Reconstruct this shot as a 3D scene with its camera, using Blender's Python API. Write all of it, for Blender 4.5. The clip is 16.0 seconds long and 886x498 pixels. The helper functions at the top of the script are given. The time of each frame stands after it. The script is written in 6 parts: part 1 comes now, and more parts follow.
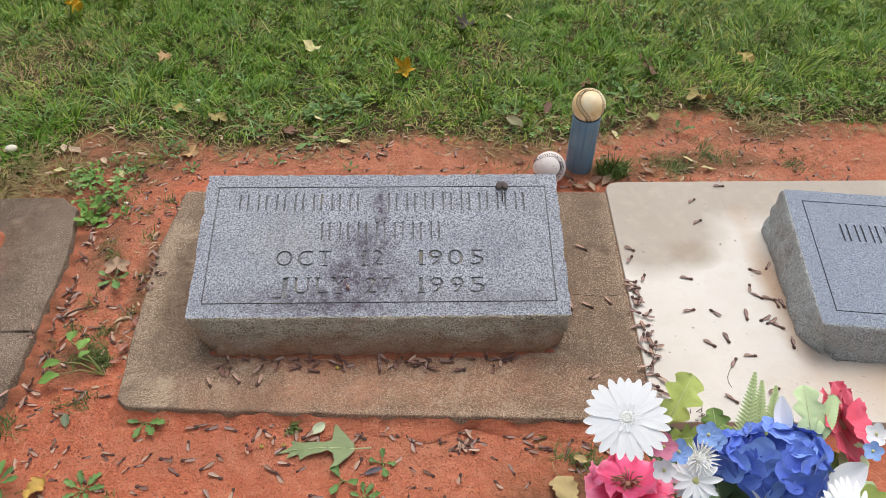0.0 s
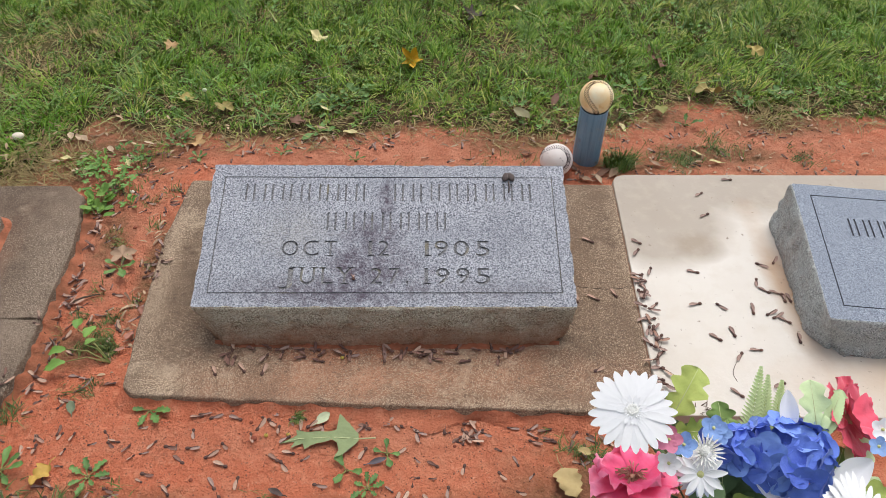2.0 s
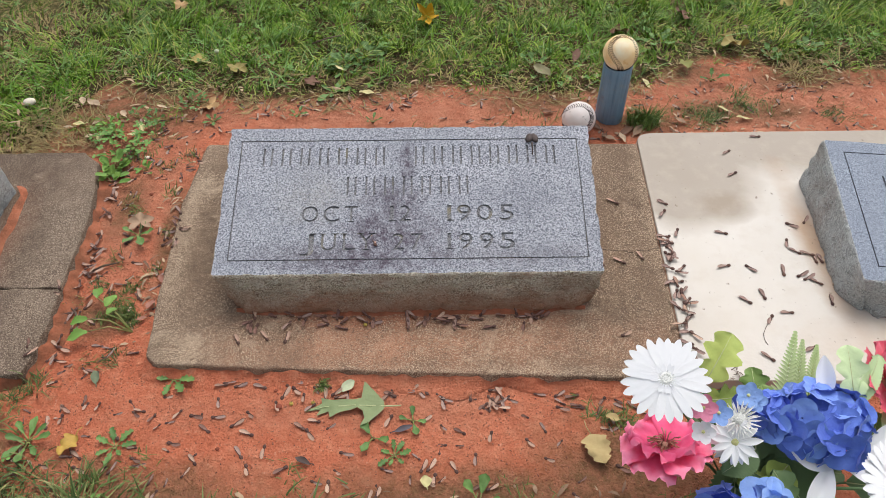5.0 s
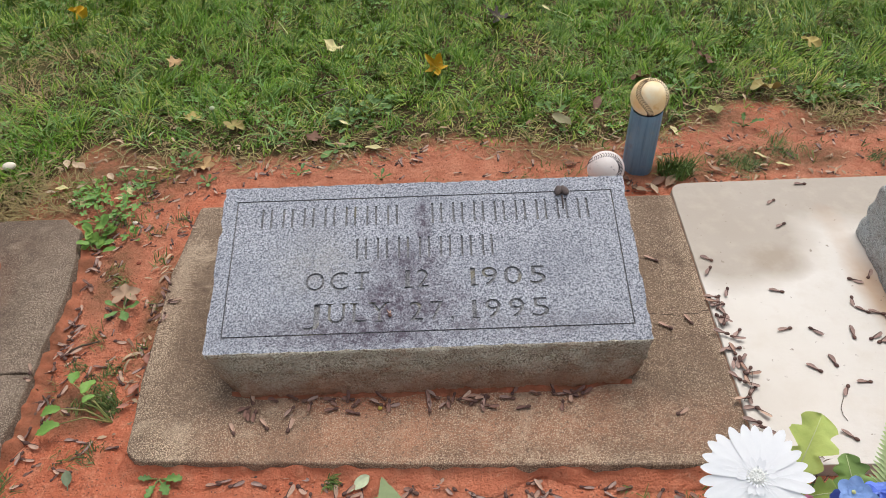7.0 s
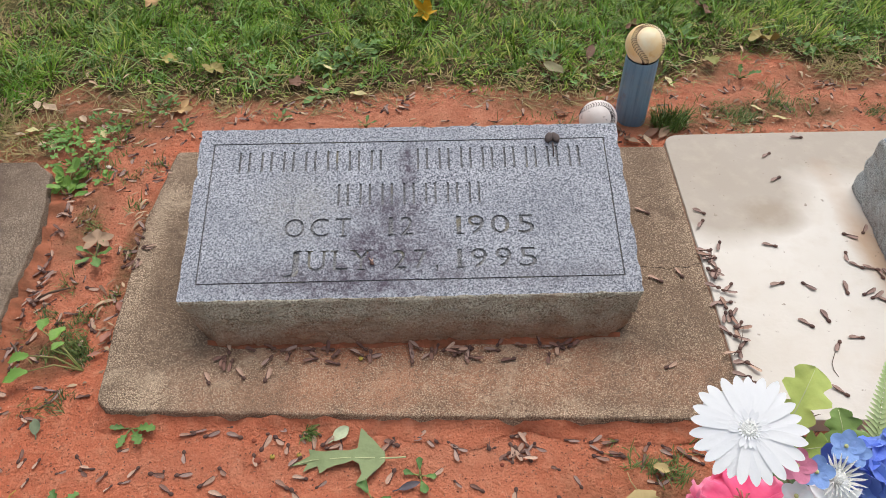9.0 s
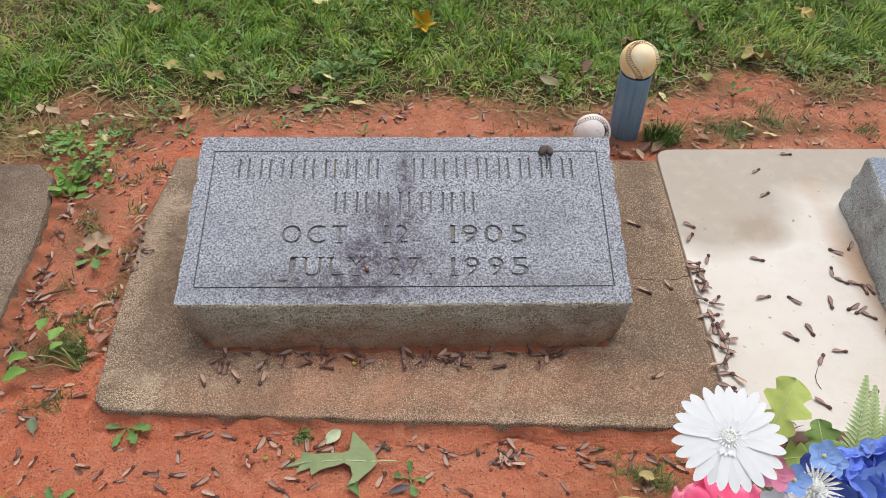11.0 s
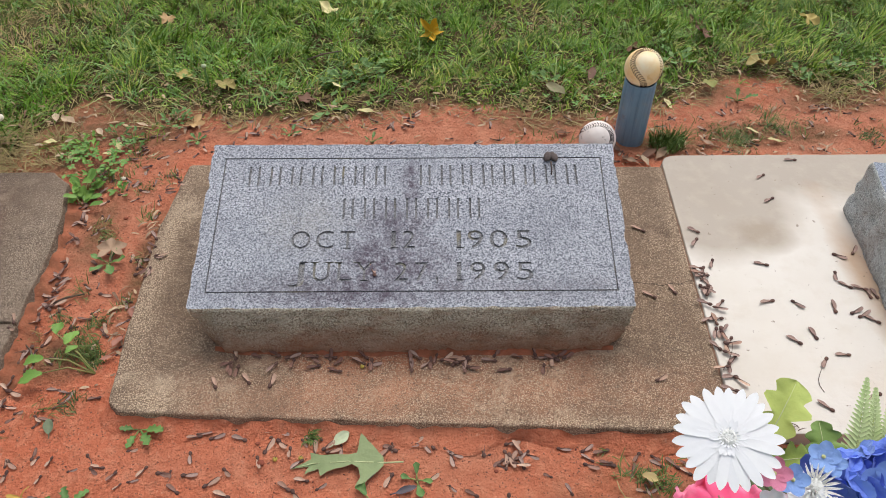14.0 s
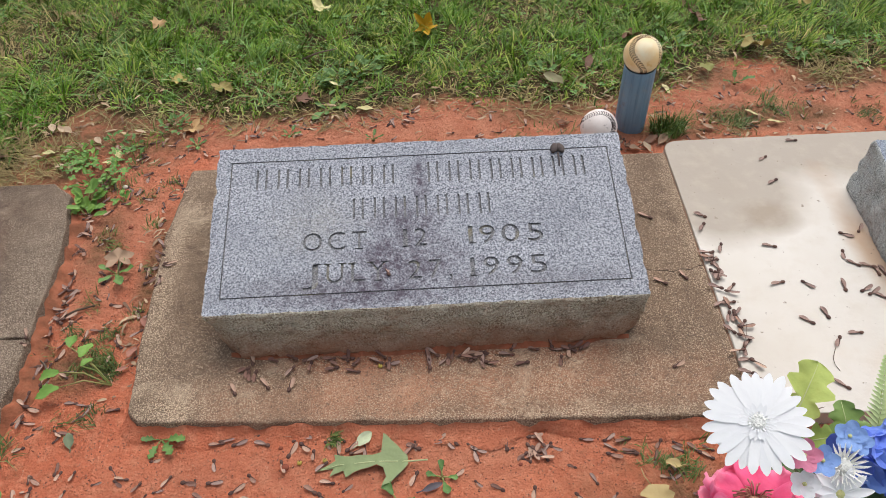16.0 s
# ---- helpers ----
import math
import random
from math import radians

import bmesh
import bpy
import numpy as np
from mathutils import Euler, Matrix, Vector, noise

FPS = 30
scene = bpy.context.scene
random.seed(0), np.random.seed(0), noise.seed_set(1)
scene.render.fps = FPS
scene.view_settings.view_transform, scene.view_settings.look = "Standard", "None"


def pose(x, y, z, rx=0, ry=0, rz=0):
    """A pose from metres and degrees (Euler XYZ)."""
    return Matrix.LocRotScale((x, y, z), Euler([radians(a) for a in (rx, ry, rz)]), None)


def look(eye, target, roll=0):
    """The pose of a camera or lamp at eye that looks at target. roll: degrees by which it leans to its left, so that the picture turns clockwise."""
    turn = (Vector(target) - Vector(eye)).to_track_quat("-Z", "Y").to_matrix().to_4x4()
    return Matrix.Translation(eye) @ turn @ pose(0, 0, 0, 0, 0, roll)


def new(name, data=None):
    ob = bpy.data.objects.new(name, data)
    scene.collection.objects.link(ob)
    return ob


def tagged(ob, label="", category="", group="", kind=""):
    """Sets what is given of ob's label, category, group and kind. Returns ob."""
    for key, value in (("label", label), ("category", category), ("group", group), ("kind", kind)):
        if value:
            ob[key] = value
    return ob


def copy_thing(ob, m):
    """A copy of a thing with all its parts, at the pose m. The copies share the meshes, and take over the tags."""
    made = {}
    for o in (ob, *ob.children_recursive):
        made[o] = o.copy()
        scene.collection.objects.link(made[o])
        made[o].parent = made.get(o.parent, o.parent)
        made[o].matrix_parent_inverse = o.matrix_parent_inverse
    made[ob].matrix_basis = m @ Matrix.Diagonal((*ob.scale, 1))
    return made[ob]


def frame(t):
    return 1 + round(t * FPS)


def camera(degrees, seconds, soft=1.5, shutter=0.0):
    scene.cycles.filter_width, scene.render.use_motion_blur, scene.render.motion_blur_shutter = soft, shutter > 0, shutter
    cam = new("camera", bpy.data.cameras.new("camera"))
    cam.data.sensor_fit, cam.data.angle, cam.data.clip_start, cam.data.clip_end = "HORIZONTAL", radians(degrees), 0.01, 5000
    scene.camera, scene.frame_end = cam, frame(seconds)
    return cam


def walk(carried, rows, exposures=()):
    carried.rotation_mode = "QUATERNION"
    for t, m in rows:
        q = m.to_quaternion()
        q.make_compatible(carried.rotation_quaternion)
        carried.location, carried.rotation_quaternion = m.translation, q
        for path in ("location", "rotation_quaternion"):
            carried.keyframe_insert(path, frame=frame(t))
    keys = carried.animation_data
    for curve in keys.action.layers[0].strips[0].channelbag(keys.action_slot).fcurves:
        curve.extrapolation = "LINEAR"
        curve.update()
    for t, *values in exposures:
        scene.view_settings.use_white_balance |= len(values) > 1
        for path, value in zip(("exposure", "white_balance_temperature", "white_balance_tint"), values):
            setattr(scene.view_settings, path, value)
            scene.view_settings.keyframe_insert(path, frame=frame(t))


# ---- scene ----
cam = camera(62.0, 16.0, 0.9)
PATH = [
    (0, (0.077, -0.872, 1.081), (0.131, 0.594, -0.278), 1.0),
    (0.5, (0.077, -0.868, 1.084), (0.121, 0.597, -0.277), 0.7),
    (1, (0.078, -0.869, 1.081), (0.125, 0.595, -0.28), 1.1),
    (1.5, (0.077, -0.868, 1.081), (0.119, 0.604, -0.272), 0.9),
    (2, (0.075, -0.872, 1.077), (0.116, 0.581, -0.297), 1.2),
    (2.5, (0.076, -0.874, 1.08), (0.112, 0.573, -0.301), 0.7),
    (3, (0.079, -0.872, 1.081), (0.078, 0.525, -0.35), -0.7),
    (3.2, (0.072, -0.875, 1.08), (0.064, 0.487, -0.385), -1.0),
    (5.3, (0.047, -0.841, 1.06), (0.066, 0.536, -0.391), -0.0),
    (5.5, (0.041, -0.844, 1.049), (0.112, 0.537, -0.395), 1.3),
    (6, (0.044, -0.804, 1.03), (0.079, 0.572, -0.421), 0.4),
    (6.5, (0.025, -0.749, 0.995), (0.011, 0.599, -0.482), -1.1),
    (7, (0.022, -0.723, 0.964), (0.031, 0.76, -0.377), -1.8),
    (7.5, (0.02, -0.696, 0.947), (0.024, 0.779, -0.404), -0.6),
    (8, (0.02, -0.697, 0.926), (0.037, 0.733, -0.472), -1.3),
    (8.5, (0.027, -0.705, 0.92), (0.057, 0.714, -0.489), -0.6),
    (8.7, (0.026, -0.706, 0.919), (0.063, 0.704, -0.499), -0.3),
    (10.8, (0.027, -0.719, 0.934), (0.062, 0.696, -0.48), 0.6),
    (11, (0.029, -0.723, 0.936), (0.079, 0.703, -0.466), 1.2),
    (11.5, (0.031, -0.728, 0.941), (0.077, 0.707, -0.452), 1.2),
    (12, (0.03, -0.733, 0.94), (0.087, 0.709, -0.445), 1.2),
    (12.5, (0.032, -0.732, 0.939), (0.076, 0.701, -0.455), 0.6),
    (13, (0.034, -0.732, 0.941), (0.078, 0.701, -0.453), 0.7),
    (13.5, (0.035, -0.733, 0.945), (0.055, 0.698, -0.452), 0.2),
    (14, (0.035, -0.739, 0.948), (0.057, 0.7, -0.441), 0.3),
    (14.5, (0.041, -0.746, 0.951), (0.079, 0.686, -0.445), 0.6),
    (15, (0.034, -0.738, 0.949), (0.083, 0.67, -0.47), 0.4),
    (15.5, (0.017, -0.737, 0.955), (0.069, 0.687, -0.448), -0.9),
    (16, (-0.001, -0.732, 0.954), (0.049, 0.689, -0.452), -1.4),
]
walk(cam, [(t, look(eye, target, roll)) for t, eye, target, roll in PATH], [(0, 0.3), (16, 0.3)])

# ---- light ----
SUN_EL, SUN_AZ = radians(62), radians(20)
world = bpy.data.worlds.new("overcast")
scene.world = world
world.use_nodes = True
wn, wl = world.node_tree.nodes, world.node_tree.links
sky = wn.new("ShaderNodeTexSky")
sky.sky_type, sky.sun_disc = "NISHITA", False
sky.sun_elevation, sky.sun_rotation = SUN_EL, SUN_AZ
sky.air_density, sky.dust_density, sky.ozone_density = 1.0, 4.0, 1.0
haze = wn.new("ShaderNodeHueSaturation")
haze.inputs["Saturation"].default_value = 0.35
wl.new(sky.outputs[0], haze.inputs["Color"])
wl.new(haze.outputs[0], wn["Background"].inputs["Color"])
wn["Background"].inputs["Strength"].default_value = 0.14
sun_data = bpy.data.lights.new("sun", "SUN")
sun_data.energy, sun_data.angle, sun_data.color = 1.0, radians(40), (1.0, 0.96, 0.9)
sun = new("sun", sun_data)
sun.matrix_world = look((1.2, 3.2, 6.4), (0, 0, 0))


# ---- materials ----
def srgb(r, g, b):
    return tuple(((c / 255 + 0.055) / 1.055) ** 2.4 if c > 10 else c / 255 / 12.92 for c in (r, g, b)) + (1,)


class Mat:
    """A small builder for node materials."""

    def __init__(self, name, rough=0.7, coords="Object", spec=0.4):
        self.m = bpy.data.materials.new(name)
        self.m.use_nodes = True
        self.t = self.m.node_tree
        self.n, self.l = self.t.nodes, self.t.links
        self.p = self.n["Principled BSDF"]
        self.p.inputs["Roughness"].default_value = rough
        self.p.inputs["Specular IOR Level"].default_value = spec
        tc = self.n.new("ShaderNodeTexCoord")
        self.co = tc.outputs[coords]
        self.heights = []

    def put(self, socket, value):
        if isinstance(value, bpy.types.NodeSocket):
            self.l.new(value, socket)
        else:
            socket.default_value = value

    def noise(self, scale, detail=4, rough=0.6, dist=0.0, co=None):
        n = self.n.new("ShaderNodeTexNoise")
        n.inputs["Scale"].default_value, n.inputs["Detail"].default_value = scale, detail
        n.inputs["Roughness"].default_value, n.inputs["Distortion"].default_value = rough, dist
        self.l.new(co or self.co, n.inputs["Vector"])
        return n.outputs["Fac"]

    def cells(self, scale, out="Color", feature="F1"):
        n = self.n.new("ShaderNodeTexVoronoi")
        n.feature = feature
        n.inputs["Scale"].default_value = scale
        self.l.new(self.co, n.inputs["Vector"])
        return n.outputs[out]

    def ramp(self, fac, *stops, ease="LINEAR"):
        n = self.n.new("ShaderNodeValToRGB")
        n.color_ramp.interpolation = ease
        e = n.color_ramp.elements
        while len(e) < len(stops):
            e.new(0.5)
        for el, (pos, col) in zip(e, stops):
            el.position = pos
            el.color = col if isinstance(col, tuple) else (col, col, col, 1)
        self.put(n.inputs["Fac"], fac)
        return n.outputs["Color"]

    def mix(self, fac, a, b, kind="MIX"):
        n = self.n.new("ShaderNodeMix")
        n.data_type, n.blend_type = "RGBA", kind
        self.put(n.inputs[0], fac), self.put(n.inputs[6], a), self.put(n.inputs[7], b)
        return n.outputs[2]

    def math(self, op, a, b=0.0, clamp=False):
        n = self.n.new("ShaderNodeMath")
        n.operation, n.use_clamp = op, clamp
        self.put(n.inputs[0], a), self.put(n.inputs[1], b)
        return n.outputs[0]

    def xyz(self):
        n = self.n.new("ShaderNodeSeparateXYZ")
        self.l.new(self.co, n.inputs[0])
        return n.outputs

    def blob(self, x, y, rx, ry, soft=0.5, wob=0.5, scale=14):
        """1 inside a ragged ellipse in the plan, 0 outside."""
        c = self.xyz()
        dx = self.math("DIVIDE", self.math("SUBTRACT", c[0], x), rx)
        dy = self.math("DIVIDE", self.math("SUBTRACT", c[1], y), ry)
        d = self.math("SQRT", self.math("ADD", self.math("MULTIPLY", dx, dx), self.math("MULTIPLY", dy, dy)))
        d = self.math("ADD", d, self.math("MULTIPLY", self.math("SUBTRACT", self.noise(scale, 4), 0.5), wob * 2))
        return self.ramp(d, (max(0.0, 1 - soft), 1.0), (1.0, 0.0))

    def random(self):
        return self.n.new("ShaderNodeObjectInfo").outputs["Random"]

    def island(self):
        return self.n.new("ShaderNodeNewGeometry").outputs["Random Per Island"]

    def bump(self, height, distance=0.002, strength=1.0):
        n = self.n.new("ShaderNodeBump")
        n.inputs["Distance"].default_value, n.inputs["Strength"].default_value = distance, strength
        self.put(n.inputs["Height"], height)
        if self.heights:
            self.l.new(self.heights[-1], n.inputs["Normal"])
        self.heights.append(n.outputs[0])
        self.l.new(n.outputs[0], self.p.inputs["Normal"])

    def done(self, color, rough=None):
        self.put(self.p.inputs["Base Color"], color)
        if rough is not None:
            self.put(self.p.inputs["Roughness"], rough)
        return self.m


def granite(name, light, mid, dark, stains=(), soil=0.0, bump=0.0006, rock=0.0, lichen=0.0, splash=None):
    k = Mat(name, 0.75, spec=0.3)
    grain = k.ramp(k.noise(350, 3, 0.85), (0.38, dark), (0.46, mid), (0.53, light), (0.63, tuple(min(0.8, c * 1.5) for c in light[:3]) + (1,)))
    fleck = k.ramp(k.cells(300, "Distance"), (0.10, 1.0), (0.24, 0.0))
    pick = k.ramp(k.noise(150, 2), (0.5, 0.0), (0.6, 1.0))
    col = k.mix(k.math("MULTIPLY", fleck, pick), grain, dark)
    col = k.mix(k.ramp(k.noise(9, 5), (0.35, 0.0), (0.75, 0.45)), col, mid)
    for x, y, rx, ry, c, amount in stains:
        f = k.math("MULTIPLY", k.blob(x, y, rx, ry, 0.85, 0.75, 38), k.ramp(k.noise(130, 4, 0.75), (0.36, 0.2), (0.60, 1.0)))
        col = k.mix(k.math("MULTIPLY", f, amount), col, c)
    if lichen:
        col = k.mix(k.math("MULTIPLY", k.ramp(k.noise(22, 4), (0.56, 0.0), (0.72, 1.0)), lichen), col, srgb(150, 140, 105))
    if soil:
        wet = k.ramp(k.noise(16, 5, 0.7), (0.48, 0.0), (0.66, 1.0))
        col = k.mix(k.math("MULTIPLY", wet, soil), col, srgb(150, 105, 78))
    k.bump(k.noise(420, 3), bump)
    if rock:
        lay = k.n.new("ShaderNodeVectorMath")
        lay.operation = "MULTIPLY"
        lay.inputs[1].default_value = (0.55, 0.55, 1.3)
        k.l.new(k.co, lay.inputs[0])
        col = k.mix(k.ramp(k.noise(60, 5, 0.7, co=lay.outputs[0]), (0.46, 0.0), (0.62, 0.5)), col, light)
        col = k.mix(k.ramp(k.noise(38, 4, 0.7, co=lay.outputs[0]), (0.55, 0.0), (0.70, 0.5)), col, srgb(114, 105, 92))
        k.bump(k.noise(45, 5, 0.65, co=lay.outputs[0]), rock * 0.5)
        k.bump(k.noise(34, 6, 0.65, 0.4), rock)
        along = k.n.new("ShaderNodeVectorMath")
        along.operation = "MULTIPLY"
        along.inputs[1].default_value = (0.25, 0.25, 1.6)
        k.l.new(k.co, along.inputs[0])
        col = k.mix(k.ramp(k.noise(150, 4, 0.7, 0.5, along.outputs[0]), (0.60, 0.0), (0.68, 0.55)), col, light)
        k.bump(k.noise(130, 4, 0.7, 0.3, along.outputs[0]), rock * 0.25)
    if splash:
        up = k.math("ADD", k.xyz()[2], k.math("MULTIPLY", k.math("SUBTRACT", k.noise(24, 5, 0.7), 0.5), 0.05))
        col = k.mix(k.ramp(up, (splash[0], 0.75), (splash[1], 0.0)), col, srgb(168, 112, 80))
    return k.done(col)


LIGHT, MID, DARK = srgb(174, 176, 183), srgb(126, 130, 140), srgb(46, 47, 55)
PURPLE = srgb(68, 54, 69)
TOP_STAINS = ((-0.025, 0.070, 0.12, 0.080, PURPLE, 0.85), (-0.03, 0.145, 0.07, 0.05, PURPLE, 0.7), (-0.004, 0.220, 0.018, 0.050, PURPLE, 0.95), (-0.08, 0.085, 0.05, 0.03, PURPLE, 0.7),
              (-0.10, 0.025, 0.14, 0.035, PURPLE, 0.85), (-0.20, 0.035, 0.16, 0.035, srgb(90, 84, 92), 0.6), (0.18, 0.03, 0.20, 0.03, srgb(100, 94, 100), 0.55), (-0.17, 0.15, 0.10, 0.08, srgb(150, 146, 138), 0.4), (0.21, 0.14, 0.10, 0.06, srgb(80, 84, 98), 0.35))
m_granite = granite("weathered_granite", LIGHT, MID, DARK, TOP_STAINS)
# for the recessed faces: darker colours than the sawn top, with lichen patches
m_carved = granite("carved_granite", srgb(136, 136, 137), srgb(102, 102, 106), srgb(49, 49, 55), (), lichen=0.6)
m_rock = granite("rock_pitched_granite", srgb(207, 197, 179), srgb(159, 148, 129), srgb(94, 83, 69), (), soil=0.55, rock=0.015, splash=(0.030, 0.085))
m_granite_b = granite("blue_granite", srgb(146, 154, 166), srgb(124, 132, 146), srgb(90, 97, 111), ())
# recessed faces of the blue-grey stones, coloured darker than their tops
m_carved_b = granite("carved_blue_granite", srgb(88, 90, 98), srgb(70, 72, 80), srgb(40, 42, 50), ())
m_rock_b = granite("rock_pitched_blue_granite", srgb(190, 193, 192), srgb(160, 164, 163), srgb(106, 109, 110), (), soil=0.3, rock=0.010)


def concrete(name, base, pale, dark, red=(), speck=0.68, pit=0.7):
    k = Mat(name, 0.85, spec=0.25)
    col = k.mix(k.ramp(k.noise(5, 5), (0.3, 0.0), (0.7, 1.0)), base, dark)
    for x, y, rx, ry, c, amount in red:
        col = k.mix(k.math("MULTIPLY", k.blob(x, y, rx, ry, 0.9, 0.5, 9), amount), col, c)
    col = k.mix(k.ramp(k.noise(22, 5, 0.7), (0.45, 0.0), (0.68, 0.6)), col, dark)
    col = k.mix(k.ramp(k.noise(11, 5, 0.7, 0.6), (0.56, 0.0), (0.72, 0.45)), col, pale)
    dots = k.ramp(k.math("ADD", k.cells(430, "Distance"), k.math("MULTIPLY", k.math("SUBTRACT", k.noise(600, 3), 0.5), 0.4)), (0.28, 1.0), (0.50, 0.0))
    chance = k.n.new("ShaderNodeSeparateColor")
    k.l.new(k.cells(430, "Color"), chance.inputs[0])
    dots = k.math("MULTIPLY", dots, k.ramp(chance.outputs[0], (0.22, 0.0), (0.60, 1.0)))
    fine = k.math("MULTIPLY", k.ramp(k.cells(800, "Distance"), (0.28, 1.0), (0.5, 0.0)), k.ramp(k.noise(300, 2), (0.40, 0.1), (0.58, 0.9)))
    stones = k.math("MULTIPLY", k.math("MAXIMUM", dots, fine), speck * 1.25, True)
    col = k.mix(k.math("MULTIPLY", stones, k.ramp(k.noise(14, 4), (0.32, 0.4), (0.58, 1.0))), col, pale)
    pits = k.ramp(k.noise(380, 3, 0.7), (0.37, pit), (0.45, 0.0))
    col = k.mix(pits, col, (0.085, 0.064, 0.05, 1))
    worn = k.math("MAXIMUM", k.math("MAXIMUM", k.blob(-0.450, 0.2, 0.035, 0.45, 0.8, 0.4, 20), k.blob(0.492, 0.15, 0.035, 0.45, 0.8, 0.4, 20)), k.blob(-0.685, 0.15, 0.075, 0.45, 0.8, 0.5, 20))
    worn = k.math("MAXIMUM", worn, k.math("MAXIMUM", k.blob(0.0, -0.150, 0.6, 0.022, 0.8, 0.5, 20), k.blob(-0.395, -0.105, 0.07, 0.05, 0.8, 0.5, 20)))
    col = k.mix(k.math("MULTIPLY", worn, k.math("MAXIMUM", dots, k.ramp(k.cells(560, "Distance"), (0.26, 0.9), (0.46, 0.0)))), col, pale)
    k.bump(k.noise(260, 3, 0.7), 0.0022)
    k.bump(stones, 0.0008)
    k.bump(k.noise(20, 4), 0.005, 0.6)
    return k.done(col)


CLAY_TINT = srgb(188, 134, 105)
m_slab = concrete("exposed_aggregate_concrete", srgb(132, 109, 90), srgb(222, 198, 170), srgb(102, 83, 68),
                  ((-0.28, -0.083, 0.022, 0.012, srgb(200, 178, 152), 0.7), (-0.205, -0.085, 0.016, 0.022, srgb(200, 170, 144), 0.65), (0.05, -0.085, 0.50, 0.10, CLAY_TINT, 0.8), (0.0, -0.03, 0.4, 0.03, srgb(178, 108, 76), 0.7)))
m_slab_grey = concrete("grey_aggregate_concrete", srgb(116, 98, 83), srgb(184, 166, 146), srgb(84, 69, 58),
                       ((-0.80, 0.15, 0.05, 0.22, srgb(140, 92, 70), 0.5), (-0.78, -0.08, 0.06, 0.10, srgb(160, 130, 108), 0.5)), 0.7, 0.35)

k = Mat("pale_smooth_concrete", 0.45, spec=0.4)
c = k.mix(k.ramp(k.noise(3, 4), (0.3, 0.0), (0.7, 1.0)), srgb(212, 207, 200), srgb(200, 192, 181))
damp = k.math("MAXIMUM", k.blob(0.565, 0.35, 0.195, 0.185, 0.32, 0.16, 9), k.blob(0.95, 0.50, 0.70, 0.195, 0.35, 0.25, 8))
c = k.mix(k.math("MULTIPLY", damp, 0.92), c, srgb(160, 148, 134))
c = k.mix(k.math("MULTIPLY", k.blob(0.64, 0.25, 0.070, 0.055, 0.6, 0.3, 12), 0.7), c, srgb(146, 130, 110))
c = k.mix(k.math("MULTIPLY", k.blob(0.785, 0.14, 0.042, 0.27, 0.9, 0.6, 9), 0.8), c, srgb(176, 142, 110))
c = k.mix(k.math("MULTIPLY", k.blob(0.95, -0.10, 0.30, 0.10, 0.8, 0.5, 8), 0.7), c, srgb(196, 168, 140))
c = k.mix(k.ramp(k.noise(85, 2), (0.70, 0.0), (0.76, 0.8)), c, srgb(120, 104, 88))
c = k.mix(k.ramp(k.noise(30, 4), (0.5, 0.0), (0.8, 0.35)), c, srgb(190, 178, 162))
k.bump(k.noise(60, 4), 0.0008)
m_white_slab = k.done(c, k.ramp(k.noise(4, 3), (0.35, 0.32), (0.65, 0.6)))


def clay_colour(k):
    c = k.mix(k.ramp(k.noise(6, 5), (0.3, 0.0), (0.7, 1.0)), srgb(216, 129, 97), srgb(200, 111, 80))
    c = k.mix(k.ramp(k.noise(45, 4), (0.48, 0.0), (0.72, 0.65)), c, srgb(228, 156, 124))
    c = k.mix(k.ramp(k.noise(2.6, 4), (0.50, 0.0), (0.70, 0.55)), c, srgb(222, 150, 118))
    c = k.mix(k.ramp(k.noise(19, 6, 0.75, 0.5), (0.60, 0.0), (0.74, 0.55)), c, srgb(152, 97, 71))
    c = k.mix(k.ramp(k.noise(8, 5, 0.65), (0.62, 0.0), (0.76, 0.6)), c, srgb(138, 108, 74))
    c = k.mix(k.ramp(k.noise(110, 4, 0.75), (0.60, 0.0), (0.70, 0.7)), c, srgb(230, 172, 144))
    grit = k.math("MULTIPLY", k.ramp(k.cells(210, "Distance"), (0.16, 1.0), (0.30, 0.0)), k.ramp(k.noise(40, 4), (0.58, 0.0), (0.68, 0.75)))
    c = k.mix(grit, c, srgb(124, 68, 52))
    return k.mix(k.ramp(k.noise(170, 3, 0.7), (0.60, 0.0), (0.74, 0.6)), c, srgb(130, 75, 56))


k = Mat("clay_silt", 0.92, spec=0.2)
k.bump(k.noise(28, 6, 0.7, 0.4), 0.010)
k.bump(k.noise(90, 5, 0.7), 0.010)
k.bump(k.noise(300, 3), 0.003)
m_silt = k.done(clay_colour(k))

k = Mat("dark_clay_silt", 0.9, spec=0.2)
k.bump(k.noise(160, 5, 0.7), 0.004)
m_silt_dark = k.done(k.mix(k.ramp(k.noise(30, 4), (0.35, 0.5), (0.65, 1.0)), clay_colour(k), srgb(130, 84, 62)))

k = Mat("red_clay_and_turf_soil", 0.9, spec=0.2)
clay = clay_colour(k)
for bx, by, rx, ry, amount in ((0.85, 0.64, 0.6, 0.22, 0.75), (0.0, 0.60, 0.7, 0.14, 0.7), (-0.1, -0.20, 0.5, 0.05, 0.35), (-0.56, 0.28, 0.14, 0.36, 0.55)):
    pale_clay = k.mix(k.ramp(k.noise(24, 5, 0.7), (0.4, 0.0), (0.62, 1.0)), srgb(204, 142, 114), srgb(182, 116, 90))
    clay = k.mix(k.math("MULTIPLY", k.blob(bx, by, rx, ry, 0.6, 0.7, 9), amount), clay, pale_clay)
turf = k.mix(k.ramp(k.noise(25, 5), (0.35, 0.0), (0.7, 1.0)), srgb(96, 76, 52), srgb(56, 58, 30))
